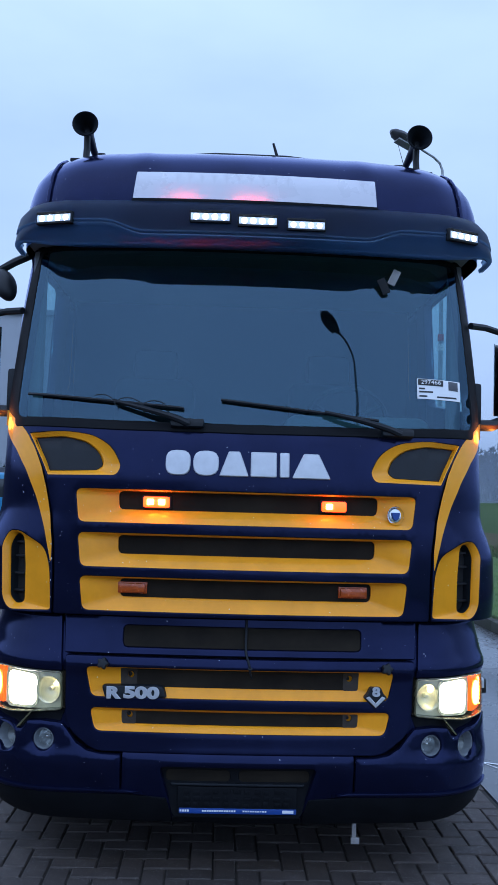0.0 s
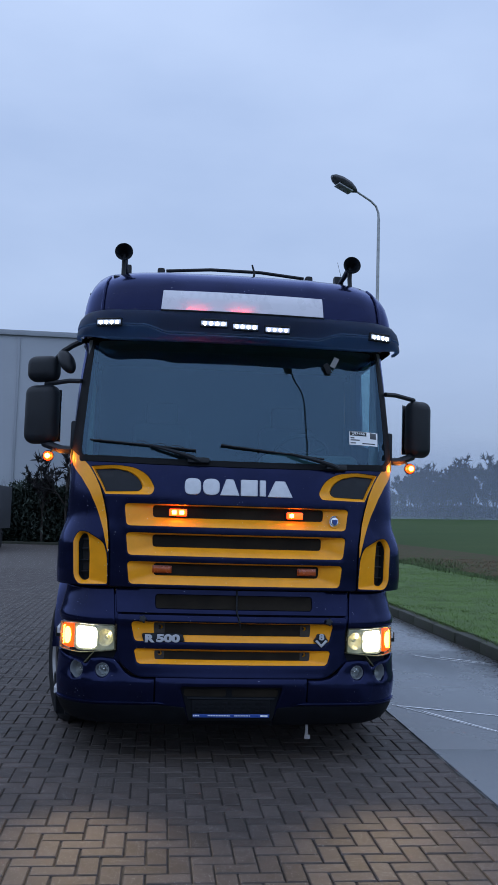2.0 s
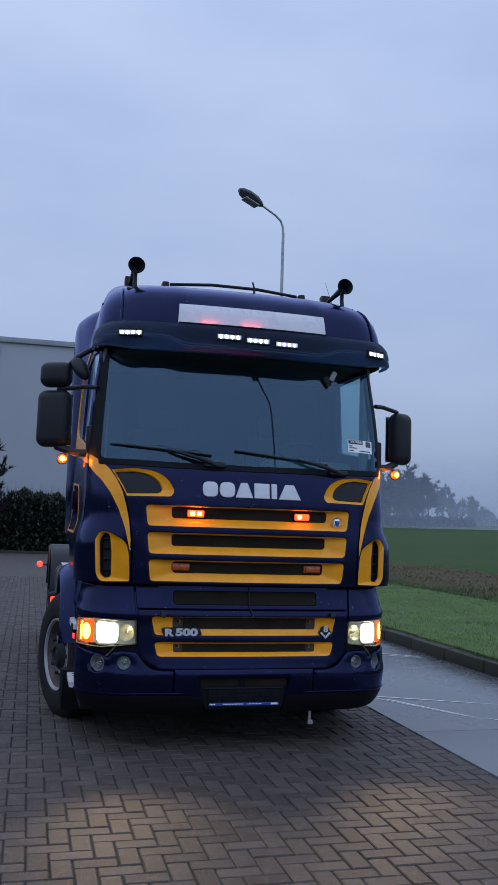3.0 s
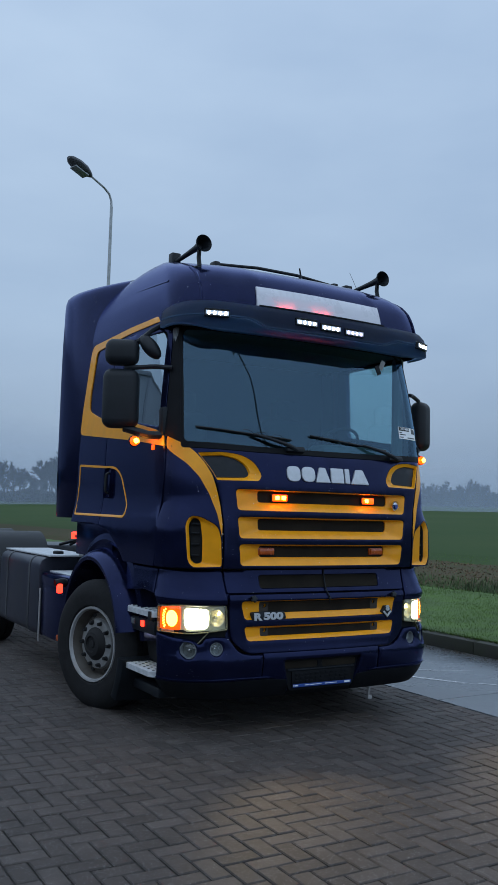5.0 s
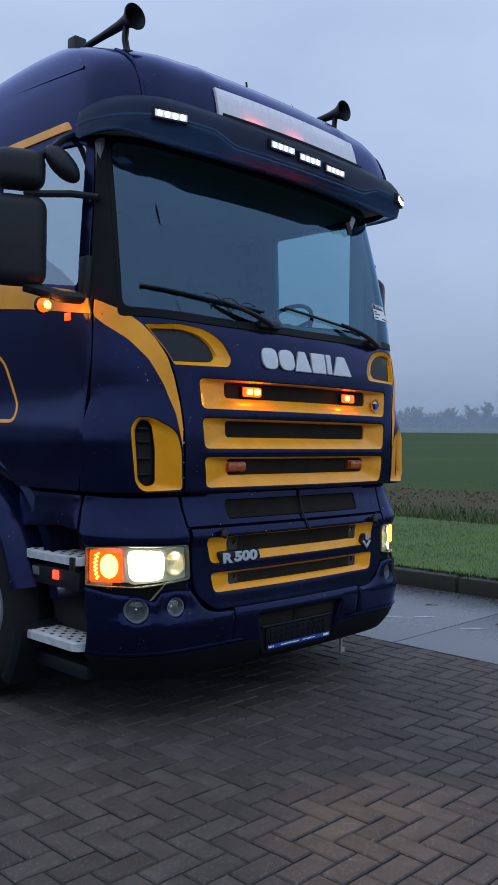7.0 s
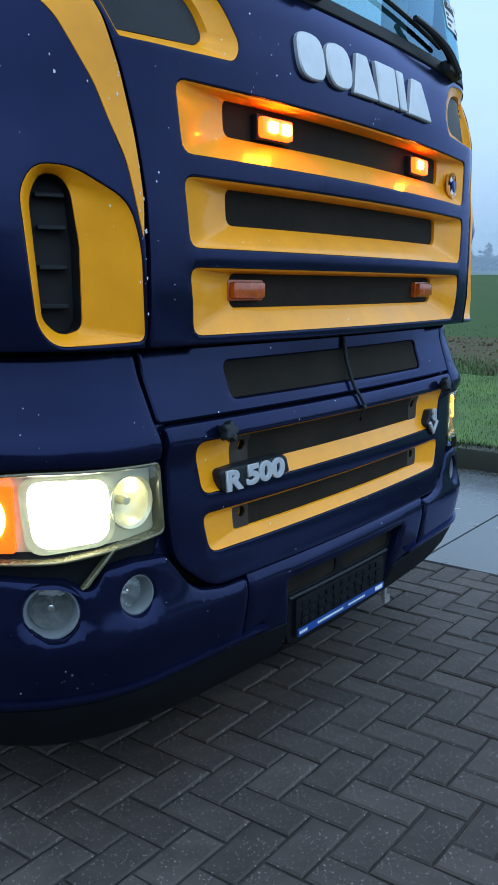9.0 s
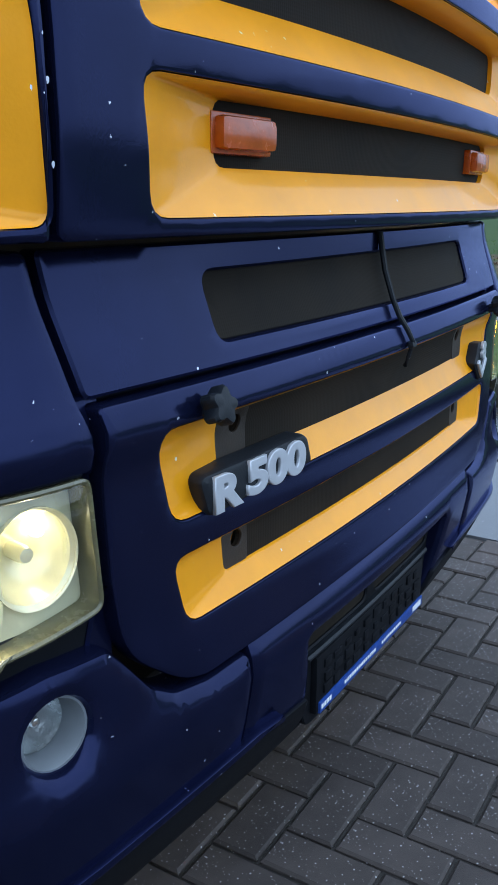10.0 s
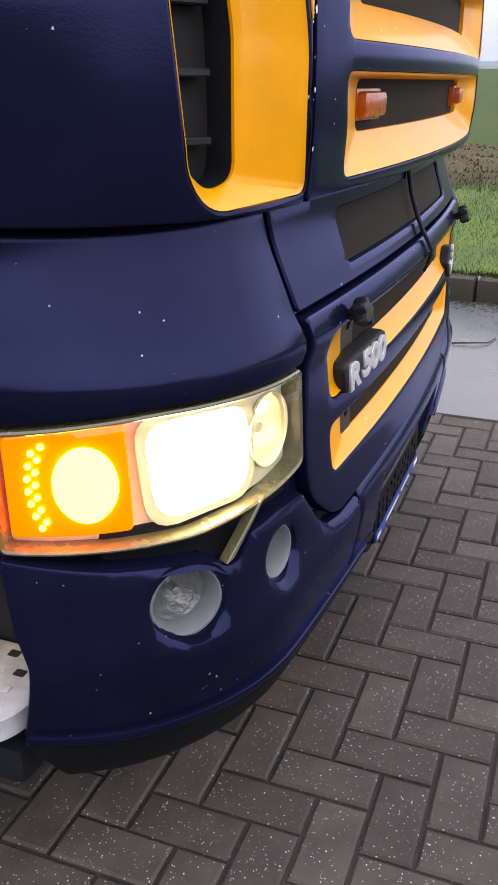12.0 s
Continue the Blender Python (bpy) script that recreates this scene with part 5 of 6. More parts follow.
for x, z in ((-0.72, 3.335), (0.74, 3.33)):
    bm = bmesh.new()
    turned(bm, [(0.018, 0.0), (0.016, 0.014), (0, 0.018)], 10, Matrix.Translation(roof_at(x, z, 0.0)) @ pose(0, 0, 180))
    part("roof_stud", bm, SILVER, roof)
# flanks, doors and the air fairing behind
for side in (1, -1):
    win = rounded([(sy(y, z), z, r) for y, z, r in ((0.475, 2.235, 0.04), (1.30, 2.36, 0.06), (1.30, 3.00, 0.05), (0.50, 2.975, 0.05))], 0.04)
    door_o = [(sy(y, z), z) for y, z in ((0.362, 1.206), (0.95, 1.206), (1.05, 1.30), (1.30, 1.43), (1.52, 1.47), (1.54, 2.2), (1.50, 3.055), (0.46, 3.05), (0.41, 2.6), (0.395, 2.2), (0.362, 2.16), (0.362, 1.6))]
    rear_o = [(sy(y, z), z) for y, z in ((1.53, 1.472), (1.70, 1.49), (2.245, 1.49), (2.245, 2.2), (2.245, 3.07), (1.508, 3.056), (1.548, 2.2))]
    door = panel("door", rounded(door_o, 0.015), BLUE, truck, [win], 0.0, 0.05, 0.006, 0.08, side, "navy blue cab door")
    panel("sleeper_side", rounded(rear_o, 0.01), BLUE, truck, off=0.0, thick=0.05, bevel=0.006, step=0.1, side=side)
    panel("window", win, PANE_GLASS, door, off=-0.012, thick=0.004, bevel=0.001, step=0.12, side=side, label="tinted side window")
    hook = [(sy(y, z), z, r) for y, z, r in ((0.364, 2.085, 0.004), (0.90, 2.155, 0.05), (2.05, 2.27, 0.05), (2.225, 2.29, 0.06), (2.20, 2.50, 0.05), (2.08, 3.10, 0.08), (1.2, 3.118, 0.05), (0.53, 3.110, 0.004), (0.53, 3.062, 0.004),
            (1.2, 3.066, 0.05), (1.95, 3.030, 0.06), (2.03, 2.62, 0.04), (2.02, 2.49, 0.05), (1.75, 2.41, 0.06), (1.0, 2.31, 0.05), (0.50, 2.215, 0.04), (0.385, 2.165, 0.004))]
    panel("window_stripe", rounded(hook, 0.03), YELLOW, door, off=0.0095, thick=0.010, bevel=0.001, step=0.07, side=side, label="yellow stripe round the window")
    box_out = [(sy(y, z), z, r) for y, z, r in ((0.99, 1.545, 0.06), (2.20, 1.555, 0.03), (2.20, 2.015, 0.03), (1.30, 1.965, 0.07), (1.17, 1.90, 0.08), (0.985, 1.64, 0.06))]
    bo = rounded(box_out, 0.03)
    panel("box_stripe", bo, YELLOW, door, [inset(spread_out(bo if area2(bo) > 0 else bo[::-1], 0.05), 0.020)], 0.0025, 0.003, 0.001, 0.06, side, "thin yellow outline")
    m = facing(sy(1.43, 1.83), 1.83, 0.0, side)
    bm = bmesh.new()
    block(bm, -0.075, 0.075, -0.125, 0.125, -0.006, 0.008, 0.03)
    bm.transform(m)
    handle = part("handle_plate", bm, BLUE, door)
    bm = bmesh.new()
    tube(bm, [(0, -0.085, 0.01), (0, -0.07, 0.035), (0, 0.07, 0.035), (0, 0.085, 0.01)], 0.013, 8)
    bm.transform(m)
    part("handle", bm, BLACK, handle)
    bm = bmesh.new()
    block(bm, -0.024, 0.024, -0.020, 0.020, -0.004, 0.007, 0.003)
    bm.transform(facing(sy(0.545, 2.085), 2.085, 0.0, side))
    part("side_repeater", bm, INDICATOR, door)
    # fairing: a plain side panel that leans in behind the roof
    rings = []
    for z, yf, w in ((1.525, 2.53, 1.200), (1.54, 2.525, 1.212), (2.0, 2.52, 1.218), (2.5, 2.52, 1.218), (2.8, 2.52, 1.218), (3.05, 2.52, 1.216), (3.2, 2.52, 1.214), (3.40, 2.52, 1.208), (3.50, 2.52, 1.206), (3.56, 2.52, 1.204), (3.61, 2.525, 1.198), (3.65, 2.53, 1.186), (3.68, 2.54, 1.160), (3.695, 2.55, 1.11)):
        w += 0.045
        rings.append([(side * (w - d), yf - e, z) for d, e in ((0.255, 0.80), (0.16, 0.58), (0.085, 0.38), (0.035, 0.20), (0.008, 0.06), (0.0, -0.06))] + [(side * w, 2.69, z), (side * (w - 0.010), 2.735, z), (side * (w - 0.04), 2.755, z), (side * (w - 0.12), 2.76, z)])
    loft("air_fairing", rings, BLUE, truck, "navy blue air fairing", cap=2)
    bm = bmesh.new()
    tube(bm, [(side * (section(z, ROOF)[1] - 0.010), y, z) for y, z in ((0.55, 3.375), (0.9, 3.405), (1.3, 3.435), (1.62, 3.455))], 0.014, 10)
    part("roof_crease", bm, BLUE, roof)
    # panel below, steps and wheel arch
    lower = [(sy(y, z), z) for y, z in ((0.45, 0.30), (0.96, 0.26), (0.99, 0.70), (1.00, 1.05), (0.45, 1.05))]
    panel("step_housing", rounded(lower, 0.01), DARK, truck, off=-0.19, thick=0.1, bevel=0.01, step=0.1, side=side)
    for z in (0.858, 0.432):
        ring = rounded([(-0.295, -0.20), (0.295, -0.20), (0.300, -0.13, 0.06), (0.20, 0.0, 0.05), (-0.27, 0.0, 0.04), (-0.300, -0.05, 0.03)], 0.01)
        m = Matrix.Translation((side * 1.250, 0.665, z)) @ Matrix(((0, side, 0, 0), (1, 0, 0, 0), (0, 0, 1, 0), (0, 0, 0, 1)))
        step_ob = loft("step", [[m @ Vector((*p, h)) for p in r] for r, h in ((ring, -0.024), (ring, 0.014), (inset(ring if area2(ring) > 0 else ring[::-1], 0.005) if area2(ring) > 0 else ring, 0.018))], GALVA, truck, "galvanised step tread", cap=2)
        for a in range(13):
            for b in range(4):
                bm = bmesh.new()
                block(bm, -0.255 + a * 0.040, -0.255 + a * 0.040 + 0.021, -0.178 + b * 0.042, -0.178 + b * 0.042 + 0.017, 0.012, 0.0205, 0.003)
                bm.transform(m)
                part("tread_hole", bm, DARK if (a + b) % 2 else GALVA, step_ob)
    bm = bmesh.new()
    block(bm, side * 1.20 - 0.02, side * 1.20 + 0.02, 0.40, 0.96, 0.70, 0.80, 0.015)
    step_box = part("step_light", bm, BLACK, truck)
    bm = bmesh.new()
    block(bm, side * 1.222 - 0.008, side * 1.222 + 0.008, 0.58, 0.63, 0.742, 0.788, 0.006)
    part("lens", bm, RED if side < 0 else AMBER, step_box, "lit red-orange marker")
    bm = bmesh.new()
    block(bm, side * 1.222 - 0.006, side * 1.222 + 0.006, 0.76, 0.90, 0.745, 0.79, 0.004)
    part("reflector", bm, FOGGLASS, step_box)
    bm = bmesh.new()
    block(bm, side * 1.10 - 0.07, side * 1.10 + 0.07, 0.40, 0.98, 0.245, 0.325, 0.025)
    part("lower_sill", bm, BLACK, truck, "scraped black sill under the steps")
    rings = []
    for k in range(6):
        a = radians(-36 + 29 * k / 5)
        rings.append([(side * x, 1.52 - r * math.cos(a), 0.55 + r * math.sin(a)) for x, r in ((1.00, 0.62), (1.28, 0.625), (1.30, 0.64), (1.30, 0.67), (1.28, 0.70), (1.00, 0.72))])
    loft("mud_flap", rings, BLACK, truck, cap=2)
    rings = []
    for k in range(25):
        a = radians(10 + 172 * k / 24)
        rings.append([(side * x, 1.52 - r * math.cos(a), 0.55 + r * math.sin(a)) for x, r in ((1.00, 0.615), (1.295, 0.62), (1.325, 0.635), (1.328, 0.665), (1.300, 0.70), (1.23, 0.735), (1.10, 0.75), (1.00, 0.75))])
    loft("wheel_arch", rings, BLUE, truck, "navy blue wheel arch", cap=2)
    rings = []
    for k in range(17):
        a = radians(5 + 120 * k / 16)
        rings.append([(side * x, 1.46 - r * math.cos(a), 0.56 + r * math.sin(a)) for x, r in ((1.02, 0.76), (1.20, 0.77), (1.215, 0.80), (1.20, 0.85), (1.02, 0.86))])
    loft("wheel_arch", rings, BLUE, truck, cap=2)
    bm = bmesh.new()
    block(bm, side * 1.19 - 0.01, side * 1.19 + 0.01, 1.35, 2.25, 1.20, 1.50, 0.008)
    part("arch_panel", bm, BLUE, truck)

bm = bmesh.new()
block(bm, -0.97, 0.97, 1.80, 2.72, 3.02, 3.66, 0.06)
part("roof_deflector", bm, BLUE, truck, "navy blue roof deflector")
# rear wall, floor and what shows inside
bm = bmesh.new()
block(bm, -1.17, 1.17, 2.20, 2.25, 1.30, 3.55, 0.01)
part("rear_wall", bm, TRIM, truck)
bm = bmesh.new()
block(bm, -1.15, 1.15, 0.50, 2.20, 1.22, 1.30, 0.01)
part("cab_floor", bm, TRIM, truck)
bm = bmesh.new()
block(bm, -0.95, 0.95, 0.26, 0.62, 1.75, 2.10, 0.06)
block(bm, -1.12, 1.12, 0.42, 0.62, 1.75, 2.02, 0.05)
block(bm, 0.20, 0.95, 0.34, 0.62, 1.85, 2.19, 0.07)
part("dashboard", bm, DASH, truck)
bm = bmesh.new()
block(bm, -1.10, 1.10, 1.65, 1.72, 1.30, 3.05, 0.02)
part("curtain", bm, TRIM, truck, "dark sleeper curtain")
for side in (1, -1):
    bm = bmesh.new()
    block(bm, side * 1.085 - 0.03, side * 1.085 + 0.03, 0.42, 0.52, 2.05, 3.00, 0.02)
    part("pillar_trim", bm, LINER, truck)
bm = bmesh.new()
block(bm, -1.14, 1.14, 0.25, 2.2, 3.02, 3.06, 0.01)
part("headliner", bm, LINER, truck)
bm = bmesh.new()
for k in range(33):
    a0, a1 = (2 * math.pi * j / 32 for j in (k, k + 1))
    tube(bm, [(0.215 * math.cos(a), 0.215 * math.sin(a), 0) for a in (a0, a1)], 0.014, 6)
for a in (90, 210, 330):
    tube(bm, [(0, 0, -0.03), (0.21 * math.cos(radians(a)), 0.21 * math.sin(radians(a)), 0)], 0.014, 6)
turned(bm, [(0, 0.03), (0.06, 0.02), (0.07, -0.02), (0, -0.03)], 16, pose(0, 0, -0.02, 90, 0, 0))
bm.transform(Matrix.Translation((0.55, 0.66, 2.20)) @ pose(0, 0, 0, -42, 0, 0))
part("steering_wheel", bm, BLACK, truck, "black steering wheel")
for x in (-0.55, 0.55):
    bm = bmesh.new()
    block(bm, x - 0.26, x + 0.26, 0.95, 1.45, 1.65, 1.85, 0.06)
    block(bm, x - 0.25, x + 0.25, 1.38, 1.55, 1.80, 2.50, 0.07)
    block(bm, x - 0.14, x + 0.14, 1.42, 1.55, 2.48, 2.68, 0.05)
    part("seat", bm, TRIM, truck, "dark cloth driver's seat")


# mirrors
def mirror(side, with_wide):
    def box(w, y0, y1, z0, z1, bevel, cx=1.458 if with_wide else 1.478, cy=0.615):
        b = bmesh.new()
        block(b, -w / 2, w / 2, y0, y1, z0, z1, bevel)
        b.transform(Matrix.Translation((side * cx, cy, 0)) @ pose(0, 0, 0, 0, 0, side * 26))
        return b

    body = part("mirror", box(0.275 if with_wide else 0.215, -0.075, 0.075, 2.215, 2.665, 0.070), BLACK, truck, "black door mirror housing")
    part("mirror_glass", box(0.225 if with_wide else 0.175, 0.083, 0.090, 2.24, 2.64, 0.003), CHROME, body)
    bm = bmesh.new()
    tube(bm, [(side * 1.15, 0.38, 2.675), (side * 1.25, 0.46, 2.685), (side * 1.44, 0.60, 2.672)], 0.018, 8)
    part("mirror_arm", bm, BLACK, body)
    bm = bmesh.new()
    tube(bm, [(side * 1.19, 0.42, 2.165), (side * 1.29, 0.48, 2.17), (side * 1.43, 0.60, 2.22)], 0.030, 8)
    part("mirror_arm", bm, BLACK, body)
    bm = bmesh.new()
    block(bm, side * 1.185 - 0.03, side * 1.185 + 0.03, 0.38, 0.46, 2.16, 2.38, 0.02)
    part("arm_foot", bm, BLACK, body)
    if with_wide:
        part("wide_mirror", box(0.255, -0.075, 0.075, 2.690, 2.890, 0.066), BLACK, body)
        bm = bmesh.new()
        tube(bm, [(-1.16, 0.60, 3.03), (-1.25, 0.57, 2.975), (-1.31, 0.53, 2.92), (-1.36, 0.58, 2.87)], 0.022, 8)
        part("mirror_arm", bm, BLACK, body)
        bm = bmesh.new()
        turned(bm, [(0, -0.052), (0.045, -0.046), (0.075, -0.030), (0.090, -0.006), (0.092, 0.020), (0.086, 0.034), (0, 0.036)], 24, Matrix.Translation((-1.285, 0.50, 2.84)) @ pose(0, 0, 0, -22, -38, -20) @ Matrix.Diagonal((0.62, 1, 1.30, 1)))
        part("kerb_mirror", bm, BLACK, body)
    bm = bmesh.new()
    turned(bm, [(0, -0.030), (0.020, -0.026), (0.033, -0.010), (0.035, 0.012), (0.026, 0.022), (0, 0.024)], 20, Matrix.Translation((side * 1.385, 0.487, 2.118)))
    part("mirror_lamp", bm, FLASH, body, "lit round orange lamp")
    bm = bmesh.new()
    turned(bm, [(0, -0.038), (0.015, -0.034), (0.021, -0.024)], 16, Matrix.Translation((side * 1.385, 0.487, 2.118)))
    part("bulb", bm, FLASH_CORE, body)
    shine = bpy.data.lights.new("mirror_lamp_light", "POINT")
    shine.energy, shine.color, shine.shadow_soft_size = 0.9, (1.0, 0.30, 0.03), 0.03
    sh = new("mirror_lamp_light", shine)
    sh.location, sh.parent = (side * 1.325, 0.487, 2.118), body
    bm = bmesh.new()
    tube(bm, [(side * 1.385, 0.50, 2.13), (side * 1.34, 0.50, 2.175)], 0.010, 6)
    turned(bm, [(0.036, 0.010), (0.042, 0.012), (0.042, 0.028), (0.02, 0.034), (0, 0.034)], 20, Matrix.Translation((side * 1.385, 0.487, 2.118)))
    part("lamp_rim", bm, BLACK, body)


mirror(-1, True)
mirror(1, False)


# wheels and chassis
def wheel(x, y, side, dual=False, steer=0.0):
    r = 0.525
    m = Matrix.Translation((side * x, y, 0.505)) @ pose(0, 0, 0, 0, 0, 90 * side + steer)
    bm = bmesh.new()
    turned(bm, [(0.300, 0.010), (0.320, -0.012), (0.40, -0.022), (0.46, -0.012), (0.500, 0.012), (r, 0.045), (r, 0.095), (r - 0.012, 0.10), (r - 0.012, 0.108), (r, 0.113), (r, 0.20), (r - 0.012, 0.205), (r - 0.012, 0.213), (r, 0.218), (r, 0.27), (0.50, 0.305), (0.42, 0.32), (0.30, 0.31)], 56, m)
    tyre = part("tyre", bm, RUBBER, None, "worn black tyre")
    bm = bmesh.new()
    turned(bm, [(0.206, 0.09 if not dual else 0.18), (0.206, 0.068 if not dual else 0.168), (0.195, 0.045 if not dual else 0.18), (0.14, 0.035 if not dual else 0.19), (0.115, 0.04), (0.110, 0.10)], 48, m)
    rim = part("rim", bm, RIM, None, "silver steel rim")
    bm = bmesh.new()
    turned(bm, [(0.306, 0.012), (0.300, -0.002), (0.288, 0.002), (0.278, 0.030), (0.262, 0.060), (0.255, 0.11), (0.205, 0.071 if not dual else 0.171)], 48, m)
    part("rim_barrel", bm, BARREL, tyre, "dark brown rim barrel")
    bm = bmesh.new()
    turned(bm, [(0.138, 0.09), (0.134, 0.032), (0.112, 0.012), (0.095, -0.008), (0.066, -0.014), (0.060, 0.002), (0.030, 0.004), (0.026, -0.006), (0, -0.008)], 32, m)
    hub = part("hub", bm, DARK, None, "black greasy hub")
    bm = bmesh.new()
    turned(bm, [(0.3075, 0.008), (0.301, -0.010), (0.288, -0.008), (0.278, 0.012)], 48, m)
    part("rim_lip", bm, SILVER, tyre, "bright worn rim lip")
    for o in (tyre, rim, hub):
        o.parent = truck
    rim.parent, hub.parent = tyre, tyre
    for k in range(10):
        a = 2 * math.pi * k / 10
        bm = bmesh.new()
        turned(bm, [(0, -0.022), (0.013, -0.020), (0.016, 0.008), (0.023, 0.014), (0.023, 0.045)], 8, m @ Matrix.Translation((0.172 * math.cos(a), 0.030, 0.172 * math.sin(a))))
        part("wheel_nut", bm, DARK, tyre)
    for k in range(8):
        a = 2 * math.pi * (k + 0.5) / 8
        bm = bmesh.new()
        turned(bm, [(0, -0.001), (0.020, 0.001), (0.022, 0.01)], 12, m @ Matrix.Translation((0.232 * math.cos(a), 0.082, 0.232 * math.sin(a))))
        part("hand_hole", bm, DARK, tyre)
    return tyre


for side in (1, -1):
    wheel(1.318 if side < 0 else 1.21, 1.41 if side < 0 else 1.55, side, False, 17)
    wheel(1.275, 5.45, side, True)
    wheel(1.275, 6.80, side, True)
    for y in (5.45, 6.80):
        rings = []
        for k in range(17):
            a = radians(12 + 156 * k / 16)
            rings.append([(side * x, y - 0.63 * math.cos(a), 0.56 + r * math.sin(a) * 1.16) for x, r in ((0.60, 0.60), (1.30, 0.60), (1.315, 0.63), (1.29, 0.655), (0.60, 0.655))])
        loft("rear_mudguard", rings, BLACK, truck, "dark plastic mudguard", cap=2)
    x0, x1 = sorted((side * 0.62, side * 1.275))
    rings = []
    for y in (3.12, 3.125, 3.15, 4.62, 4.645, 4.65):
        d = 0.018 if y in (3.12, 4.65) else 0.006 if y in (3.125, 4.645) else 0.0
        outline = rounded([(x0 + d, 0.34 + d), (x1 - d, 0.34 + d), (x1 - d, 1.12 - d), (x0 + d, 1.12 - d)], 0.11, 6)
        rings.append([(x, y, z) for x, z in outline])
    tank = loft("fuel_tank", rings, TANK, truck, "dull dark metal fuel tank with straps", cap=2)
    for y in (3.45, 4.30):
        outline = rounded([(x0 - 0.006, 0.334), (x1 + 0.006, 0.334), (x1 + 0.006, 1.126), (x0 - 0.006, 1.126)], 0.115, 6)
        loft("tank_strap", [[(x, yy, z) for x, z in outline] for yy in (y - 0.028, y + 0.028)], GREY, tank, cap=2)
    bm = bmesh.new()
    turned(bm, [(0.055, 0), (0.055, 0.05), (0.045, 0.058), (0, 0.060)], 16, Matrix.Translation((side * 1.02, 3.32, 1.115)) @ pose(0, 0, 0, 90, 0, 0))
    part("tank_cap", bm, BLACK, tank)
    bm = bmesh.new()
    block(bm, min(side * 0.70, side * 1.20), max(side * 0.70, side * 1.20), 3.02, 4.70, 1.126, 1.142, 0.004)
    part("tread_plate", bm, GALVA, tank, "bright metal tread plate on the tank")
    bm = bmesh.new()
    block(bm, min(side * 0.70, side * 1.262), max(side * 0.70, side * 1.262), 2.26, 3.06, 0.36, 0.965, 0.05)
    battery = part("battery_box", bm, BLUE, truck, "dark blue battery box with a lid")
    bm = bmesh.new()
    block(bm, min(side * 0.69, side * 1.268), max(side * 0.69, side * 1.268), 2.24, 3.07, 0.85, 0.985, 0.035)
    part("lid", bm, BLUE, battery)
    bm = bmesh.new()
    block(bm, min(side * 0.74, side * 1.20), max(side * 0.74, side * 1.20), 2.30, 3.00, 0.984, 0.994, 0.003)
    part("lid_plate", bm, GALVA, battery, "scuffed metal plate on the lid")
    bm = bmesh.new()
    block(bm, side * 1.272 - 0.006, side * 1.272 + 0.006, 3.045, 3.075, 0.30, 0.82, 0.004)
    part("edge_strip", bm, SILVER, battery)
    bm = bmesh.new()
    block(bm, side * 1.268 - 0.006, side * 1.268 + 0.006, 2.44, 2.50, 0.385, 0.435, 0.004)
    part("side_reflector", bm, AMBER, battery, "amber side reflector")
    bm = bmesh.new()
    turned(bm, [(0, -0.07), (0.03, -0.066), (0.042, -0.04), (0.040, 0.0), (0.03, 0.05)], 14, Matrix.Translation((side * 1.335, 2.25, 0.935)) @ pose(0, 0, 0, 0, 0, -90 * side))
    lamp_arm = part("lamp_housing", bm, BLACK, truck)
    bm = bmesh.new()
    block(bm, side * 1.345 - 0.026, side * 1.345 + 0.026, 2.20, 2.25, 0.845, 0.930, 0.016)
    part("side_lamp", bm, RED, lamp_arm, "lit red side lamp")
    bm = bmesh.new()
    tube(bm, [(side * 0.60, 6.9, 1.15), (side * 0.60, 7.55, 1.20)], 0.03, 8)
    stalk = part("tail_lamp_bracket", bm, BLACK, truck)
    bm = bmesh.new()
    block(bm, side * 0.60 - 0.07, side * 0.60 + 0.07, 7.50, 7.56, 1.15, 1.26, 0.02)
    part("tail_lamp", bm, RED, stalk, "lit red tail lamp")
    bm = bmesh.new()
    block(bm, side * 0.45 - 0.04, side * 0.45 + 0.04, 0.9, 7.6, 0.70, 0.98, 0.01)
    part("frame_rail", bm, GREY, truck)
    bm = bmesh.new()
    tube(bm, [(side * 1.10, 7.35, 0.95), (side * 1.40, 7.35, 1.00)], 0.012, 6)
    arm = part("marker_arm", bm, BLACK, truck)
    bm = bmesh.new()
    turned(bm, [(0, -0.045), (0.03, -0.04), (0.045, 0.0), (0.03, 0.04), (0, 0.045)], 14, Matrix.Translation((side * 1.42, 7.35, 1.00)))
    part("tail_marker", bm, RED, arm, "lit red marker on an arm")
bm = bmesh.new()
block(bm, -0.75, 0.75, 2.7, 4.4, 1.02, 1.06, 0.01)
part("catwalk", bm, GREY, truck, "grey metal catwalk")
for k, (x, lift) in enumerate(((-0.30, 0.16), (-0.16, 0.24), (0.02, 0.12))):
    bm = bmesh.new()
    tube(bm, [(x, 2.75, 1.32), (x - 0.05, 3.1, 1.10 + lift), (x - 0.12 * (k - 1), 3.9, 1.08 + lift * 0.5), (x, 4.8, 1.08 + lift), (x, 5.5, 1.15)], 0.020, 8)
    part("air_line", bm, BLACK, truck, "black air line over the chassis")
bm = bmesh.new()
turned(bm, [(0.055, 0.0), (0.055, 0.42), (0.048, 0.43), (0.048, 0.30)], 16, Matrix.Translation((-0.86, 2.98, 1.14)) @ pose(0, 0, 0, 90, 0, 0))
part("intake_pipe", bm, SILVER, truck, "dull metal pipe behind the cab")
bm = bmesh.new()
block(bm, -0.5, 0.5, 5.6, 6.7, 1.0, 1.14, 0.03)
part("coupling_plate", bm, GREY, truck, "greasy grey coupling plate")
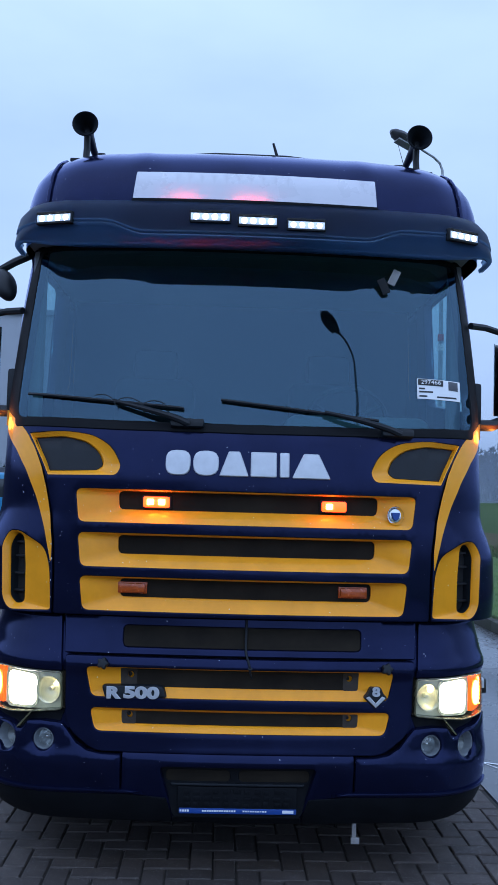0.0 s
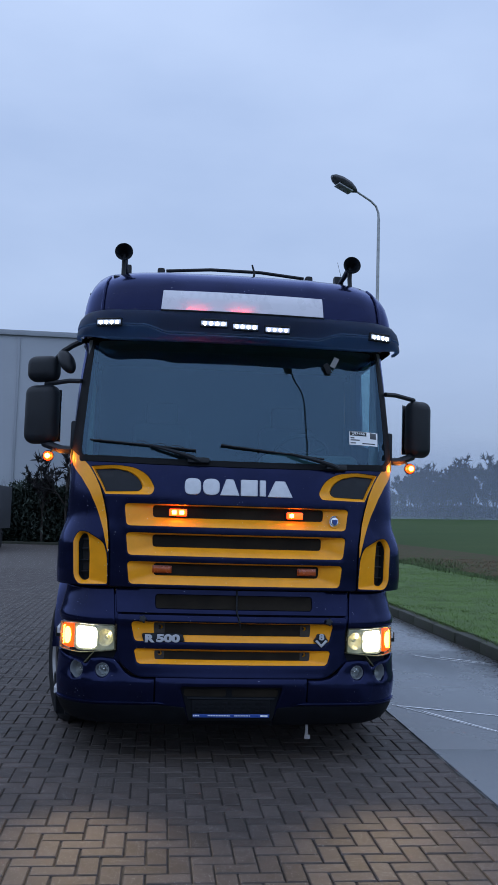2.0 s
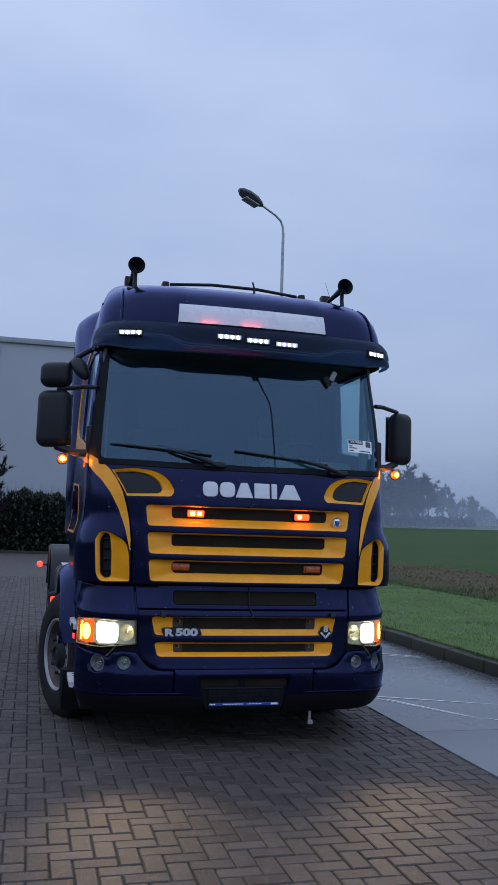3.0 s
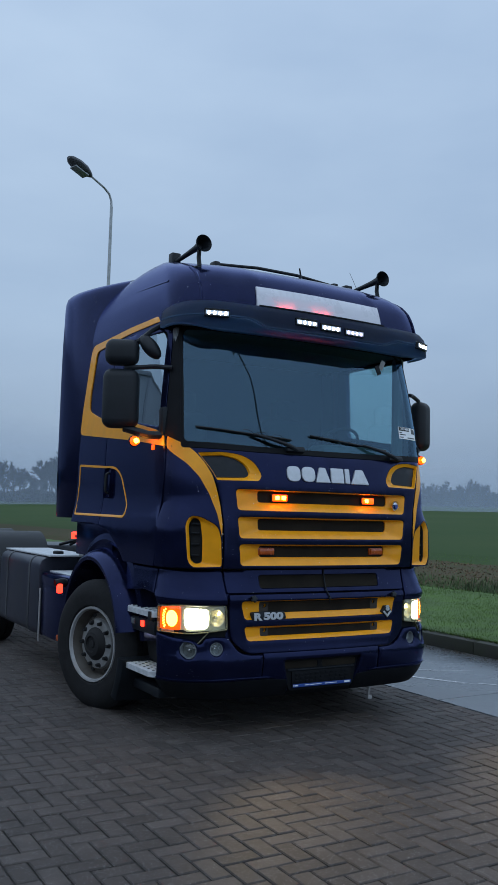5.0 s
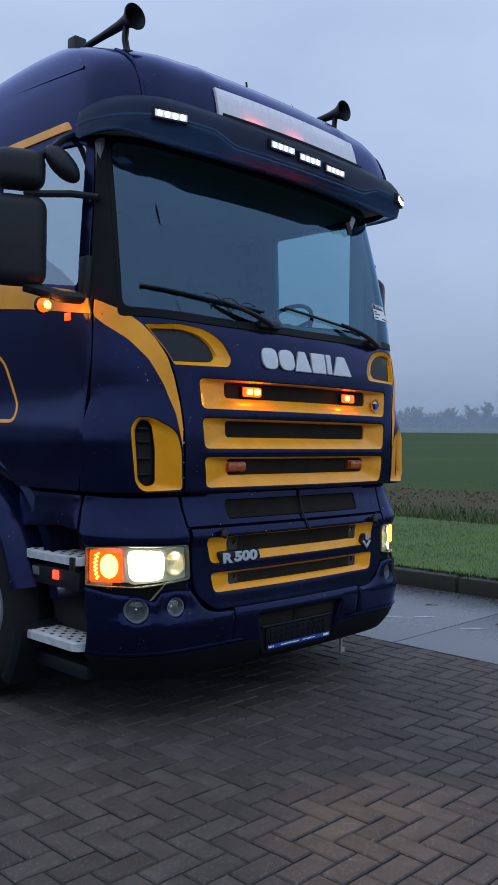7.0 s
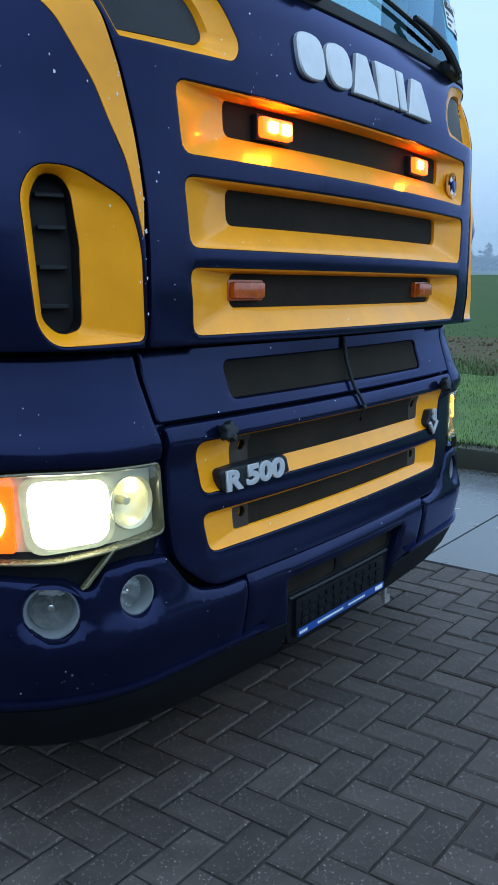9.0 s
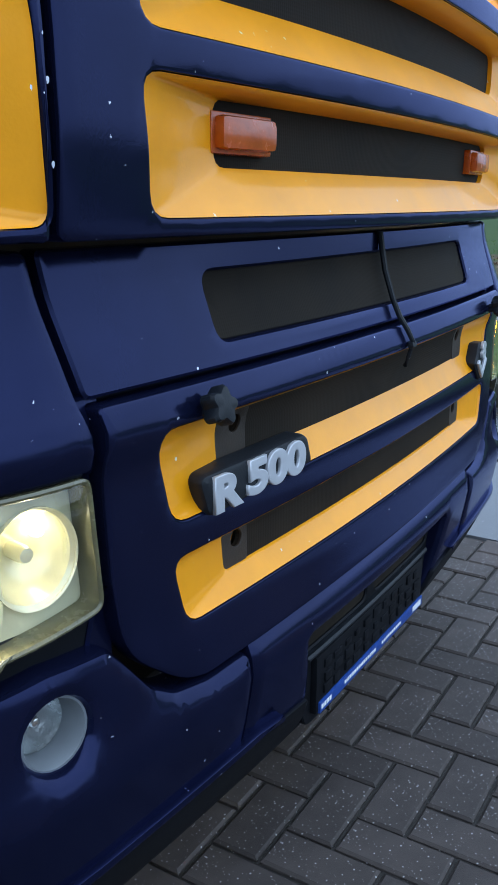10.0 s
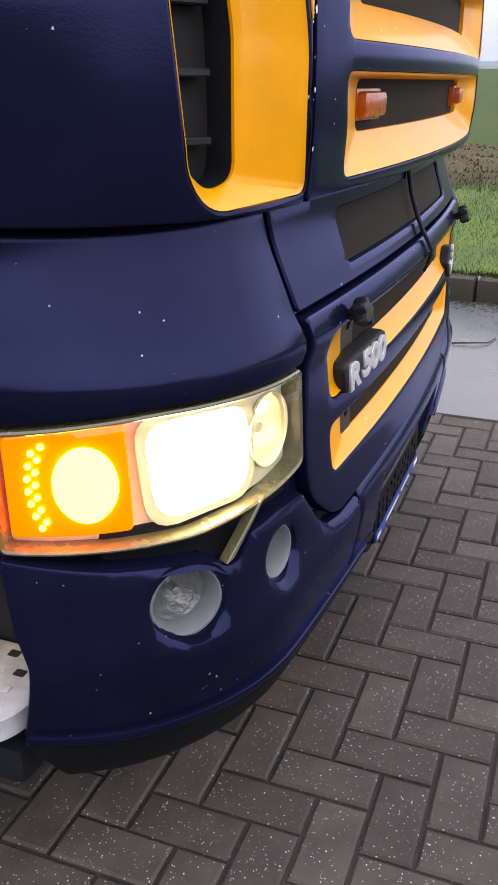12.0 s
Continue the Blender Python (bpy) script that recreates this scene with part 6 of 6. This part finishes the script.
# plain near-black block for the engine, keeps the underside dark
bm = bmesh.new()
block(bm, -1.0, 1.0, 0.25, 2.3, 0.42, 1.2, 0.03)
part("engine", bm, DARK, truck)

# the headlamps' light on the ground
for side in (1, -1):
    spot = bpy.data.lights.new("headlamp_light", "SPOT")
    spot.energy, spot.color, spot.spot_size, spot.spot_blend, spot.shadow_soft_size = 100.0, (1.0, 0.74, 0.40), radians(75), 1.0, 0.10
    so = new("headlamp_light", spot)
    so.matrix_world = look((side * 1.0, -0.06, 0.845), (side * 0.7, -5.0, -0.4))
    so.parent = truck

# ---- behind the yard ----
CLADDING = shade("grey_cladding", (0.31, 0.34, 0.38), 0.55, 0.1, 0.06, 0.25, 0.05, 30)
SEAM = shade("cladding_seam", (0.25, 0.275, 0.31), 0.6, 0.1, 0.1, 0.4)
POLE = shade("galvanised_pole", (0.30, 0.32, 0.33), 0.5, 0.3, 0.25, 6.0, 0.1, 60)
BARK = shade("dark_bark", (0.035, 0.030, 0.026), 0.9, 0.0, 0.3, 3.0)
TWIG = shade("winter_twigs", (0.030, 0.029, 0.030), 0.9, 0.0, 0.35, 0.5, spread=-0.3, spec=0.1)
LEAF = shade("evergreen_leaves", (0.036, 0.048, 0.040), 0.9, 0.0, 0.35, 0.6, spread=-0.4, spec=0.05)
GRASS = shade("grass_blades", (0.066, 0.126, 0.013), 0.75, 0.0, 0.3, 1.2, spread=-0.25)
CLOD = shade("soil_clods", (0.140, 0.098, 0.064), 0.95, 0.0, 0.4, 3.0, spread=-0.35, spec=0.1)
WEED = shade("ditch_weeds", (0.062, 0.100, 0.034), 0.85, 0.0, 0.4, 0.8, spread=-0.45)

hall = thing("warehouse", "large pale grey metal-clad warehouse behind a hedge", "warehouse")
bm = bmesh.new()
block(bm, -70, 9, 50, 90, 0, 13.0)
part("wall", bm, CLADDING, hall)
bm = bmesh.new()
block(bm, -70.2, 9.2, 49.8, 90.2, 13.0, 13.35, 0.05)
part("roof_edge", bm, SEAM, hall)
for k in range(14):
    bm = bmesh.new()
    block(bm, -68 + k * 5.8, -68 + k * 5.8 + 0.16, 49.93, 50.0, 0.0, 13.0, 0.01)
    part("seam", bm, SEAM, hall)


def tufts(name, spots, material, label, category, seed):
    """Many single blades or leaves in one mesh: spots of (x, y, z, length, width, lean, azimuth)."""
    vs, fs = [], []
    for x, y, z, ln, wd, lean, az in spots:
        ca, sa = math.cos(az), math.sin(az)
        n0 = len(vs)
        dx, dy, up = math.sin(lean) * ca * ln, math.sin(lean) * sa * ln, math.cos(lean) * ln
        vs += [(x - sa * wd / 2, y + ca * wd / 2, z), (x + sa * wd / 2, y - ca * wd / 2, z), (x + dx, y + dy, z + up)]
        fs.append((n0, n0 + 1, n0 + 2))
    me = bpy.data.meshes.new(name)
    me.from_pydata(vs, [], fs)
    me.materials.append(material)
    return tagged(new(name, me), label, category, kind="stuff")


rg = random.Random(21)
blades = []
while len(blades) < 110000:
    x, y = rg.uniform(KERB_X + 0.21, 9.0), -1.0 + 24 * rg.random() ** 1.6
    if rg.random() < 0.55 + 0.45 * noise.noise((x * 0.8, y * 0.8, 3.0)):
        blades.append((x, y, lie(x, y) - 0.005, rg.uniform(0.015, 0.045), rg.uniform(0.004, 0.009), rg.uniform(0.0, 0.9), rg.uniform(0, 6.283)))
tufts("grass", blades, GRASS, "short green grass on the verge", "grass", 1)
edge_blades = []
for _ in range(16000):
    y = -2.0 + 26 * rg.random() ** 1.5
    x = KERB_X + 0.20 - abs(rg.gauss(0, 0.05 + 0.03 * noise.noise((y * 1.3, 0.0, 4.0))))
    edge_blades.append((x, y, 0.146, rg.uniform(0.02, 0.06), rg.uniform(0.004, 0.010), rg.uniform(0.3, 1.3), rg.uniform(2.2, 4.1)))
tufts("overhanging_grass", edge_blades, GRASS, "ragged grass hanging over the kerb", "grass", 8)
litter = []
for _ in range(15000):
    y = -2.0 + 26 * rg.random() ** 1.4
    wide = 0.10 + 0.16 * max(0.0, 0.4 + noise.noise((y * 0.8, 0.0, 11.0)))
    x = KERB_X - 0.005 - abs(rg.gauss(0, wide)) if rg.random() < 0.72 else KERB_X + rg.uniform(0.0, 0.24)
    if x > ROAD_X + 0.1:
        litter.append((x, y, 0.149 if x > KERB_X else 0.0, rg.uniform(0.010, 0.035), rg.uniform(0.008, 0.026), rg.uniform(1.25, 1.56), rg.uniform(0, 6.283)))
tufts("leaf_litter", litter, LITTER, "wet brown leaf litter along the kerb", "leaf litter", 9)
weeds = []
while len(weeds) < 42000:
    x, y = rg.gauss(9.9, 0.55), -2 + 34 * rg.random() ** 1.3
    h = 0.30 + 0.35 * noise.noise((x * 0.7, y * 0.35, 7.0))
    if h > 0.05:
        weeds.append((x, y, lie(x, y) - 0.02, rg.uniform(0.4, 1.0) * h * 0.6, rg.uniform(0.014, 0.035), rg.uniform(0.1, 1.1), rg.uniform(0, 6.283)))
tufts("ditch_weeds", weeds, WEED, "rough dark weeds along the ditch", "weeds", 2)
stubs = []
for _ in range(26000):
    x, y = 10.6 + 26 * rg.random() ** 1.8, -4 + 40 * rg.random()
    if rg.random() < min(1.0, 0.25 + (x - 10.6) / 12):
        stubs.append((x, y, lie(x, y) - 0.01, rg.uniform(0.02, 0.06), rg.uniform(0.012, 0.03), rg.uniform(0.2, 1.1), rg.uniform(0, 6.283)))
tufts("crop", stubs, GRASS, "young green crop rows on the field", "crop", 3)

clods = []
for _ in range(22000):
    x, y = 10.3 + 9.5 * rg.random(), -4 + 36 * rg.random() ** 1.2
    clods.append((x, y, (lie(x, y) if x < 17 else 0.02) - 0.01, rg.uniform(0.02, 0.07), rg.uniform(0.03, 0.10), rg.uniform(0.2, 1.4), rg.uniform(0, 6.283)))
tufts("soil_clods", clods, CLOD, "brown clods of turned soil at the field's edge", "soil", 6)

# hedge before the warehouse
spots = []
while len(spots) < 80000:
    x, y = rg.uniform(-34, 7.5), 43 + rg.gauss(0, 0.55)
    top = 3.1 + 0.9 * noise.noise((x * 0.35, 0.0, 5.0)) + 0.5 * noise.noise((x * 1.7, 0.0, 9.0))
    z = top * rg.random() ** 0.8
    spots.append((x, y, z, rg.uniform(0.14, 0.32), rg.uniform(0.08, 0.18), rg.uniform(0.2, 2.4), rg.uniform(0, 6.283)))
for _ in range(2600):
    x = rg.uniform(-34, 7.5)
    top = 2.9 + 0.9 * noise.noise((x * 0.35, 0.0, 5.0))
    spots.append((x, 43 + rg.gauss(0, 0.4), top * 0.6, rg.uniform(1.2, 2.2), 0.035, rg.uniform(0, 0.35), rg.uniform(0, 6.283)))
for _ in range(30000):
    x = rg.uniform(-34, 7.5)
    top = 2.6 + 0.9 * noise.noise((x * 0.35, 0.0, 5.0))
    spots.append((x, 43.2 + rg.gauss(0, 0.25), top * rg.random(), rg.uniform(0.3, 0.5), rg.uniform(0.25, 0.4), rg.uniform(0.2, 2.4), rg.uniform(0, 6.283)))
tufts("hedge", spots, LEAF, "dark ragged hedge of winter shrubs", "hedge", 4)
bm = bmesh.new()
block(bm, -40, ROAD_X - 0.3, 41.2, 41.4, -0.05, 0.13, 0.02)
tagged(part("back_kerb", bm, KERB), "dark kerb before the hedge", "kerb", kind="structure")
sheet("hedge_bed", [-40, -20, 0, ROAD_X - 0.3], [41.4, 44, 50], lambda x, y: 0.06, TURF, "rough grass strip under the hedge", "grass")


# street lamps
def street_lamp(x, y, height, turn):
    lamp = thing("street_lamp", "tall grey steel street lamp beside the road", "street lamp", "street lamps", (x, y, lie(x, y) - 0.02))
    bm = bmesh.new()
    tube(bm, [(0, 0, 0), (0, 0, 1.2), (0, 0, 1.25), (0, 0, height * 0.5), (0, 0, height - 0.35)], 0.115, 14, 0.45)
    part("pole", bm, POLE, lamp)
    bm = bmesh.new()
    tube(bm, [(0, 0, height - 0.36), (-0.02, 0, height - 0.12), (-0.12, 0, height + 0.10), (-0.35, 0, height + 0.26), (-1.0, 0, height + 0.52)], 0.045, 10, 0.8)
    part("arm", bm, POLE, lamp)
    rings = []
    for k, (a, w, h0, h1) in enumerate(((0.0, 0.06, -0.05, 0.05), (0.10, 0.12, -0.08, 0.09), (0.32, 0.22, -0.15, 0.13), (0.62, 0.24, -0.15, 0.13), (0.88, 0.19, -0.10, 0.09), (1.00, 0.08, -0.03, 0.04))):
        rings.append([Vector((-0.95 - a, 1.2 * w * math.cos(q), (h0 + h1) / 2 + 1.35 * (h1 - h0) / 2 * math.sin(q) + height + 0.52 + a * 0.34)) for q in np.linspace(0, 2 * math.pi, 13)[:-1]])
    loft("lamp_head", rings, GREY, lamp, "grey lamp head, unlit", cap=2)
    bm = bmesh.new()
    block(bm, -0.30, 0.30, -0.18, 0.18, -0.04, 0.02, 0.02, Matrix.Translation((-1.46, 0, height + 0.525)) @ pose(0, 0, 0, 0, 18.5, 0))
    part("glass", bm, FOGGLASS, lamp)
    for z, mt in ((height * 0.52, WHITE), (height * 0.545, RED_BAND)):
        bm = bmesh.new()
        turned(bm, [(0.098, 0.0), (0.100, 0.02), (0.099, 0.22)], 16, pose(0, 0, z, 90, 0, 0))
        part("band", bm, mt, lamp)
    lamp.rotation_euler = (0, 0, radians(turn))
    return lamp


RED_BAND = shade("red_band", (0.45, 0.05, 0.04), 0.5, 0.0, 0.15, 10.0)
street_lamp(6.88, 23.5, 12.75, 18)
street_lamp(5.30, -12.4, 12.3, -30)

# trees
def tree_parts(seed, height):
    r = random.Random(seed)
    tree = thing("tree", "bare winter tree at the edge of the field", "tree", "trees by the field")
    trunk, twigs = bmesh.new(), []

    def grow(p, d, length, rad, level):
        q = p + d * length
        if level < 3:
            tube(trunk, [p, (p + q) / 2 + Vector((r.uniform(-1, 1), r.uniform(-1, 1), 0)) * length * 0.04, q], rad, 5, 0.6)
        for _ in range((0, 5, 5, 6)[level] if level else 6):
            t = r.uniform(0.35, 1.0)
            b = p + (q - p) * t
            nd = (d * r.uniform(0.5, 1.1) + Vector((r.gauss(0, 1), r.gauss(0, 1), r.uniform(-0.1, 0.8))) * 0.62).normalized()
            if level < 2:
                grow(b, nd, length * r.uniform(0.42, 0.66), rad * 0.5, level + 1)
            else:
                for _ in range(5):
                    e = (nd + Vector((r.gauss(0, 1), r.gauss(0, 1), r.gauss(0.2, 0.8))) * 0.6).normalized()
                    twigs.append((b, b + e * length * r.uniform(0.25, 0.6)))

    grow(Vector((0, 0, 0)), Vector((r.uniform(-0.05, 0.05), r.uniform(-0.05, 0.05), 1)), height * 0.55, height * 0.017, 0)
    part("trunk", trunk, BARK, tree)
    vs, fs = [], []
    for a, b in twigs:
        w = (b - a).orthogonal().normalized() * height * 0.009
        w2 = (b - a).cross(w).normalized() * height * 0.009
        n0 = len(vs)
        vs += [a - w, a + w, b, a - w2, a + w2]
        fs += [(n0, n0 + 1, n0 + 2), (n0 + 3, n0 + 4, n0 + 2)]
    me = bpy.data.meshes.new("crown")
    me.from_pydata(vs, [], fs)
    me.materials.append(TWIG)
    crown = new("crown", me)
    crown.parent = tree
    return tree


protos = [tree_parts(s, 10.0) for s in (3, 5, 9, 12)]
rt = random.Random(77)
first = set()


def grown(k, m, size):
    """Tree k at the pose m in a size of its own; its first call moves the model tree itself."""
    if k in first:
        return copy_thing(protos[k], m @ Matrix.Diagonal((*(a / b for a, b in zip(size, protos[k].scale)), 1)))
    first.add(k)
    protos[k].matrix_basis = m @ Matrix.Diagonal((*size, 1))
    return protos[k]


def plant(az, dist, height):
    k = rt.randrange(4)
    x, y = dist * math.sin(radians(az)), dist * math.cos(radians(az))
    turn, wide, deep = rt.uniform(0, 6.28), rt.uniform(0.75, 1.1), rt.uniform(0.75, 1.1)
    grown(k, Matrix.Translation((x, y, rising(x, y) - 0.1)) @ Euler((0, 0, turn)).to_matrix().to_4x4(), (height / 10 * wide, height / 10 * deep, height / 10))


for _ in range(150):
    az = rt.uniform(9, 29.5)
    tall = np.interp(az, [9, 14, 18, 20.5, 22.5, 24, 26, 28, 30], [13, 13, 13, 15, 17, 17, 15, 10, 7])
    far = az > 26.2
    plant(az, rt.uniform(330, 366) if far else rt.uniform(205, 260), tall * 1.12 * rt.uniform(0.5, 1.08) * (1.2 if far else 1.0))
for _ in range(90):
    plant(rt.uniform(35, 72), rt.uniform(350, 420), rt.uniform(8.0, 13.0))
for x, high in ((-6.9, 5.4), (-5.6, 6.4), (-4.9, 5.2), (-4.2, 6.6), (-3.3, 4.2)):
    bare = grown(int(high * 10) % 4, Matrix.Translation((x, 42.2, 0.0)) @ Euler((0, 0, x)).to_matrix().to_4x4(), (high / 12, high / 12, high / 10))
    tagged(bare, "slender bare tree growing out of the hedge", "tree", "trees in the hedge")
spots = []
plant(28.9, 366, 13.5)
for _ in range(60000):
    az, d = rt.uniform(5, 70), 0
    d = rt.uniform(250, 275) if az < 29 else rt.uniform(390, 430)
    top = (3.0 if az < 27 else 2.4 if az < 36 else 7.5) * (1 + 0.5 * noise.noise((az * 0.55, 0, 2.0)) + 0.2 * noise.noise((az * 2.3, 0, 4.0)))
    x, y = d * math.sin(radians(az)), d * math.cos(radians(az))
    spots.append((x, y, rising(x, y) + top * rt.random() * 0.92, rt.uniform(0.4, 1.0), rt.uniform(0.3, 0.7), rt.uniform(0, 2.0), rt.uniform(0, 6.28)))
    if rt.random() < 0.5:
        spots.append((x, y, rising(x, y) + top * rt.random() * 0.62, rt.uniform(1.2, 2.2), rt.uniform(1.2, 2.2), rt.uniform(0, 2.0), rt.uniform(0, 6.28)))
tufts("far_scrub", spots, TWIG, "grey-brown winter scrub at the far edge of the field", "scrub", 5)

# houses beyond the field
ROOFTILE = shade("dark_roof_tiles", (0.045, 0.040, 0.040), 0.8, 0.0, 0.2, 0.5)
HBRICK = shade("brown_house_brick", (0.14, 0.09, 0.07), 0.85, 0.0, 0.2, 0.6)
PANE = shade("dark_window_pane", (0.03, 0.035, 0.04), 0.15)


def house(az, dist, w, d, eave, ridge, turn):
    a = radians(az)
    h = thing("house", "brown brick house with a dark tiled roof beyond the field", "house", "houses beyond the field", (dist * math.sin(a), dist * math.cos(a), rising(dist * math.sin(a), dist * math.cos(a))))
    bm = bmesh.new()
    block(bm, -w / 2, w / 2, -d / 2, d / 2, 0, eave)
    part("wall", bm, HBRICK, h)
    bm = bmesh.new()
    vs = [bm.verts.new(v) for v in ((-w / 2 - 0.4, -d / 2 - 0.4, eave), (w / 2 + 0.4, -d / 2 - 0.4, eave), (w / 2 + 0.4, d / 2 + 0.4, eave), (-w / 2 - 0.4, d / 2 + 0.4, eave), (-w / 2 + 1.5, 0, ridge), (w / 2 - 1.5, 0, ridge))]
    for f in ((0, 1, 5, 4), (2, 3, 4, 5), (1, 2, 5), (3, 0, 4), (3, 2, 1, 0)):
        bm.faces.new([vs[i] for i in f])
    roof_ob = part("roof", bm, ROOFTILE, h)
    bm = bmesh.new()
    block(bm, -0.5, 0.5, -0.4, 0.4, ridge - 0.6, ridge + 0.9, 0.02)
    part("chimney", bm, HBRICK, roof_ob)
    for k in (-0.32, 0.0, 0.32):
        bm = bmesh.new()
        block(bm, w * k - 0.7, w * k + 0.7, -d / 2 - 0.05, -d / 2 + 0.02, 0.9, 2.2, 0.02)
        win_ob = part("window", bm, WHITE, h)
        bm = bmesh.new()
        block(bm, w * k - 0.6, w * k + 0.6, -d / 2 - 0.07, -d / 2 - 0.04, 1.0, 2.1)
        part("pane", bm, PANE, win_ob)
    h.rotation_euler = (0, 0, radians(turn))


house(29.4, 370, 12, 8, 2.4, 5.8, -25)
house(31.6, 372, 11, 8, 2.4, 6.2, -32)
house(33.6, 380, 10, 8, 2.4, 5.8, -30)
GREENHOUSE = shade("white_greenhouse", (0.6, 0.62, 0.62), 0.4)
shed = thing("greenhouse", "long low white greenhouse at the far edge of the field", "greenhouse", at=(400 * math.sin(radians(55.3)), 400 * math.cos(radians(55.3)), rising(400 * math.sin(radians(55.3)), 400 * math.cos(radians(55.3)))))
bm = bmesh.new()
block(bm, -9, 9, -3, 3, 0, 2.6, 0.1)
part("body", bm, GREENHOUSE, shed)
bm = bmesh.new()
for k in range(4):
    block(bm, -9 + k * 4.5, -4.7 + k * 4.5, -3.1, 3.1, 2.6, 3.3, 0.3)
part("roof", bm, GREENHOUSE, shed)

# see-through sheets with the far field's haze put into their colour, thinning upwards
MIST = bpy.data.materials.new("haze_sheet")
MIST.use_nodes = True
mn, ml = MIST.node_tree.nodes, MIST.node_tree.links
mn.remove(mn["Principled BSDF"])
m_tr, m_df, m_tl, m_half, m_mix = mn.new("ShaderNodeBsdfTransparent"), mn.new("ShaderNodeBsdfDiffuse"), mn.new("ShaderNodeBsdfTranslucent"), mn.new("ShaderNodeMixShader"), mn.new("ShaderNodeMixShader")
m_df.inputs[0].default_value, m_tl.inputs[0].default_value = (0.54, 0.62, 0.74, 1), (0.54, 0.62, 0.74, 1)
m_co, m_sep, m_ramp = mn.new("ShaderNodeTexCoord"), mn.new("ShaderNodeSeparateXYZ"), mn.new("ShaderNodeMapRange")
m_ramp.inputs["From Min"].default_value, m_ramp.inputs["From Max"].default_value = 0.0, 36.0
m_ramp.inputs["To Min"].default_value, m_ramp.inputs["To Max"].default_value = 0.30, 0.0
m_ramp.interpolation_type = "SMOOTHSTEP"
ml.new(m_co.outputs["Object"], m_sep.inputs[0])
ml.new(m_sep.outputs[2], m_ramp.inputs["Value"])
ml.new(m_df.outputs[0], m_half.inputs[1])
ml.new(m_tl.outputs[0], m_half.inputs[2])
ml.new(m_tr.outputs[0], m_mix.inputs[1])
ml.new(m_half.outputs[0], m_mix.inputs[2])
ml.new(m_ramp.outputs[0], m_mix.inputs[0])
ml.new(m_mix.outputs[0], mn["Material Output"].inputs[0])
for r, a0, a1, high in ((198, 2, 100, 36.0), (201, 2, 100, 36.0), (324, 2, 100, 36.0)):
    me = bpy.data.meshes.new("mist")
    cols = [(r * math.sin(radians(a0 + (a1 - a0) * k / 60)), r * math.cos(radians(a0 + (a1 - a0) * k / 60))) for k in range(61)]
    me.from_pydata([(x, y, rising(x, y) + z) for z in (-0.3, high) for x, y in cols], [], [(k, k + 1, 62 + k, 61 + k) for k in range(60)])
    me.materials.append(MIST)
    bank = tagged(new("backdrop", me), "see-through sheet of painted haze over the far field", "mist", kind="structure")
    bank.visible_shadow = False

# parked blue truck by the hedge
SKY_BLUE = shade("sky_blue_paint", (0.03, 0.22, 0.40), 0.35, 0.0, 0.12, 2.0, coat=0.4)
van = thing("parked_truck", "small sky-blue truck parked by the hedge", "truck", at=(-8.95, 31.0, 0))
bm = bmesh.new()
block(bm, -1.1, 1.1, 0.0, 1.9, 0.55, 2.62, 0.14)
part("cab", bm, SKY_BLUE, van)
bm = bmesh.new()
block(bm, -0.98, 0.98, -0.02, 0.06, 1.62, 2.38, 0.05)
part("windscreen", bm, PANE, van)
bm = bmesh.new()
block(bm, -1.12, 1.12, -0.12, 0.2, 0.36, 0.72, 0.06)
bump2 = part("bumper", bm, SKY_BLUE, van)
for x in (-0.8, 0.8):
    bm = bmesh.new()
    block(bm, x - 0.2, x + 0.2, -0.14, -0.08, 0.48, 0.64, 0.03)
    part("headlight", bm, FOGGLASS, bump2)
    bm = bmesh.new()
    block(bm, x * 1.48 - 0.08, x * 1.48 + 0.08, -0.05, 0.05, 1.6, 2.1, 0.03)
    part("mirror", bm, BLACK, van)
    for y in (0.9, 4.2):
        bm = bmesh.new()
        turned(bm, [(0, -0.12), (0.25, -0.12), (0.28, -0.15), (0.44, -0.13), (0.46, -0.08), (0.46, 0.1), (0, 0.1)], 24, Matrix.Translation((x * 1.25, y, 0.46)) @ pose(0, 0, 0, 0, 0, 90 if x > 0 else -90))
        part("wheel", bm, RUBBER, van)
bm = bmesh.new()
block(bm, -1.15, 1.15, 2.1, 6.5, 0.9, 2.9, 0.05)
part("body", bm, GREY, van)
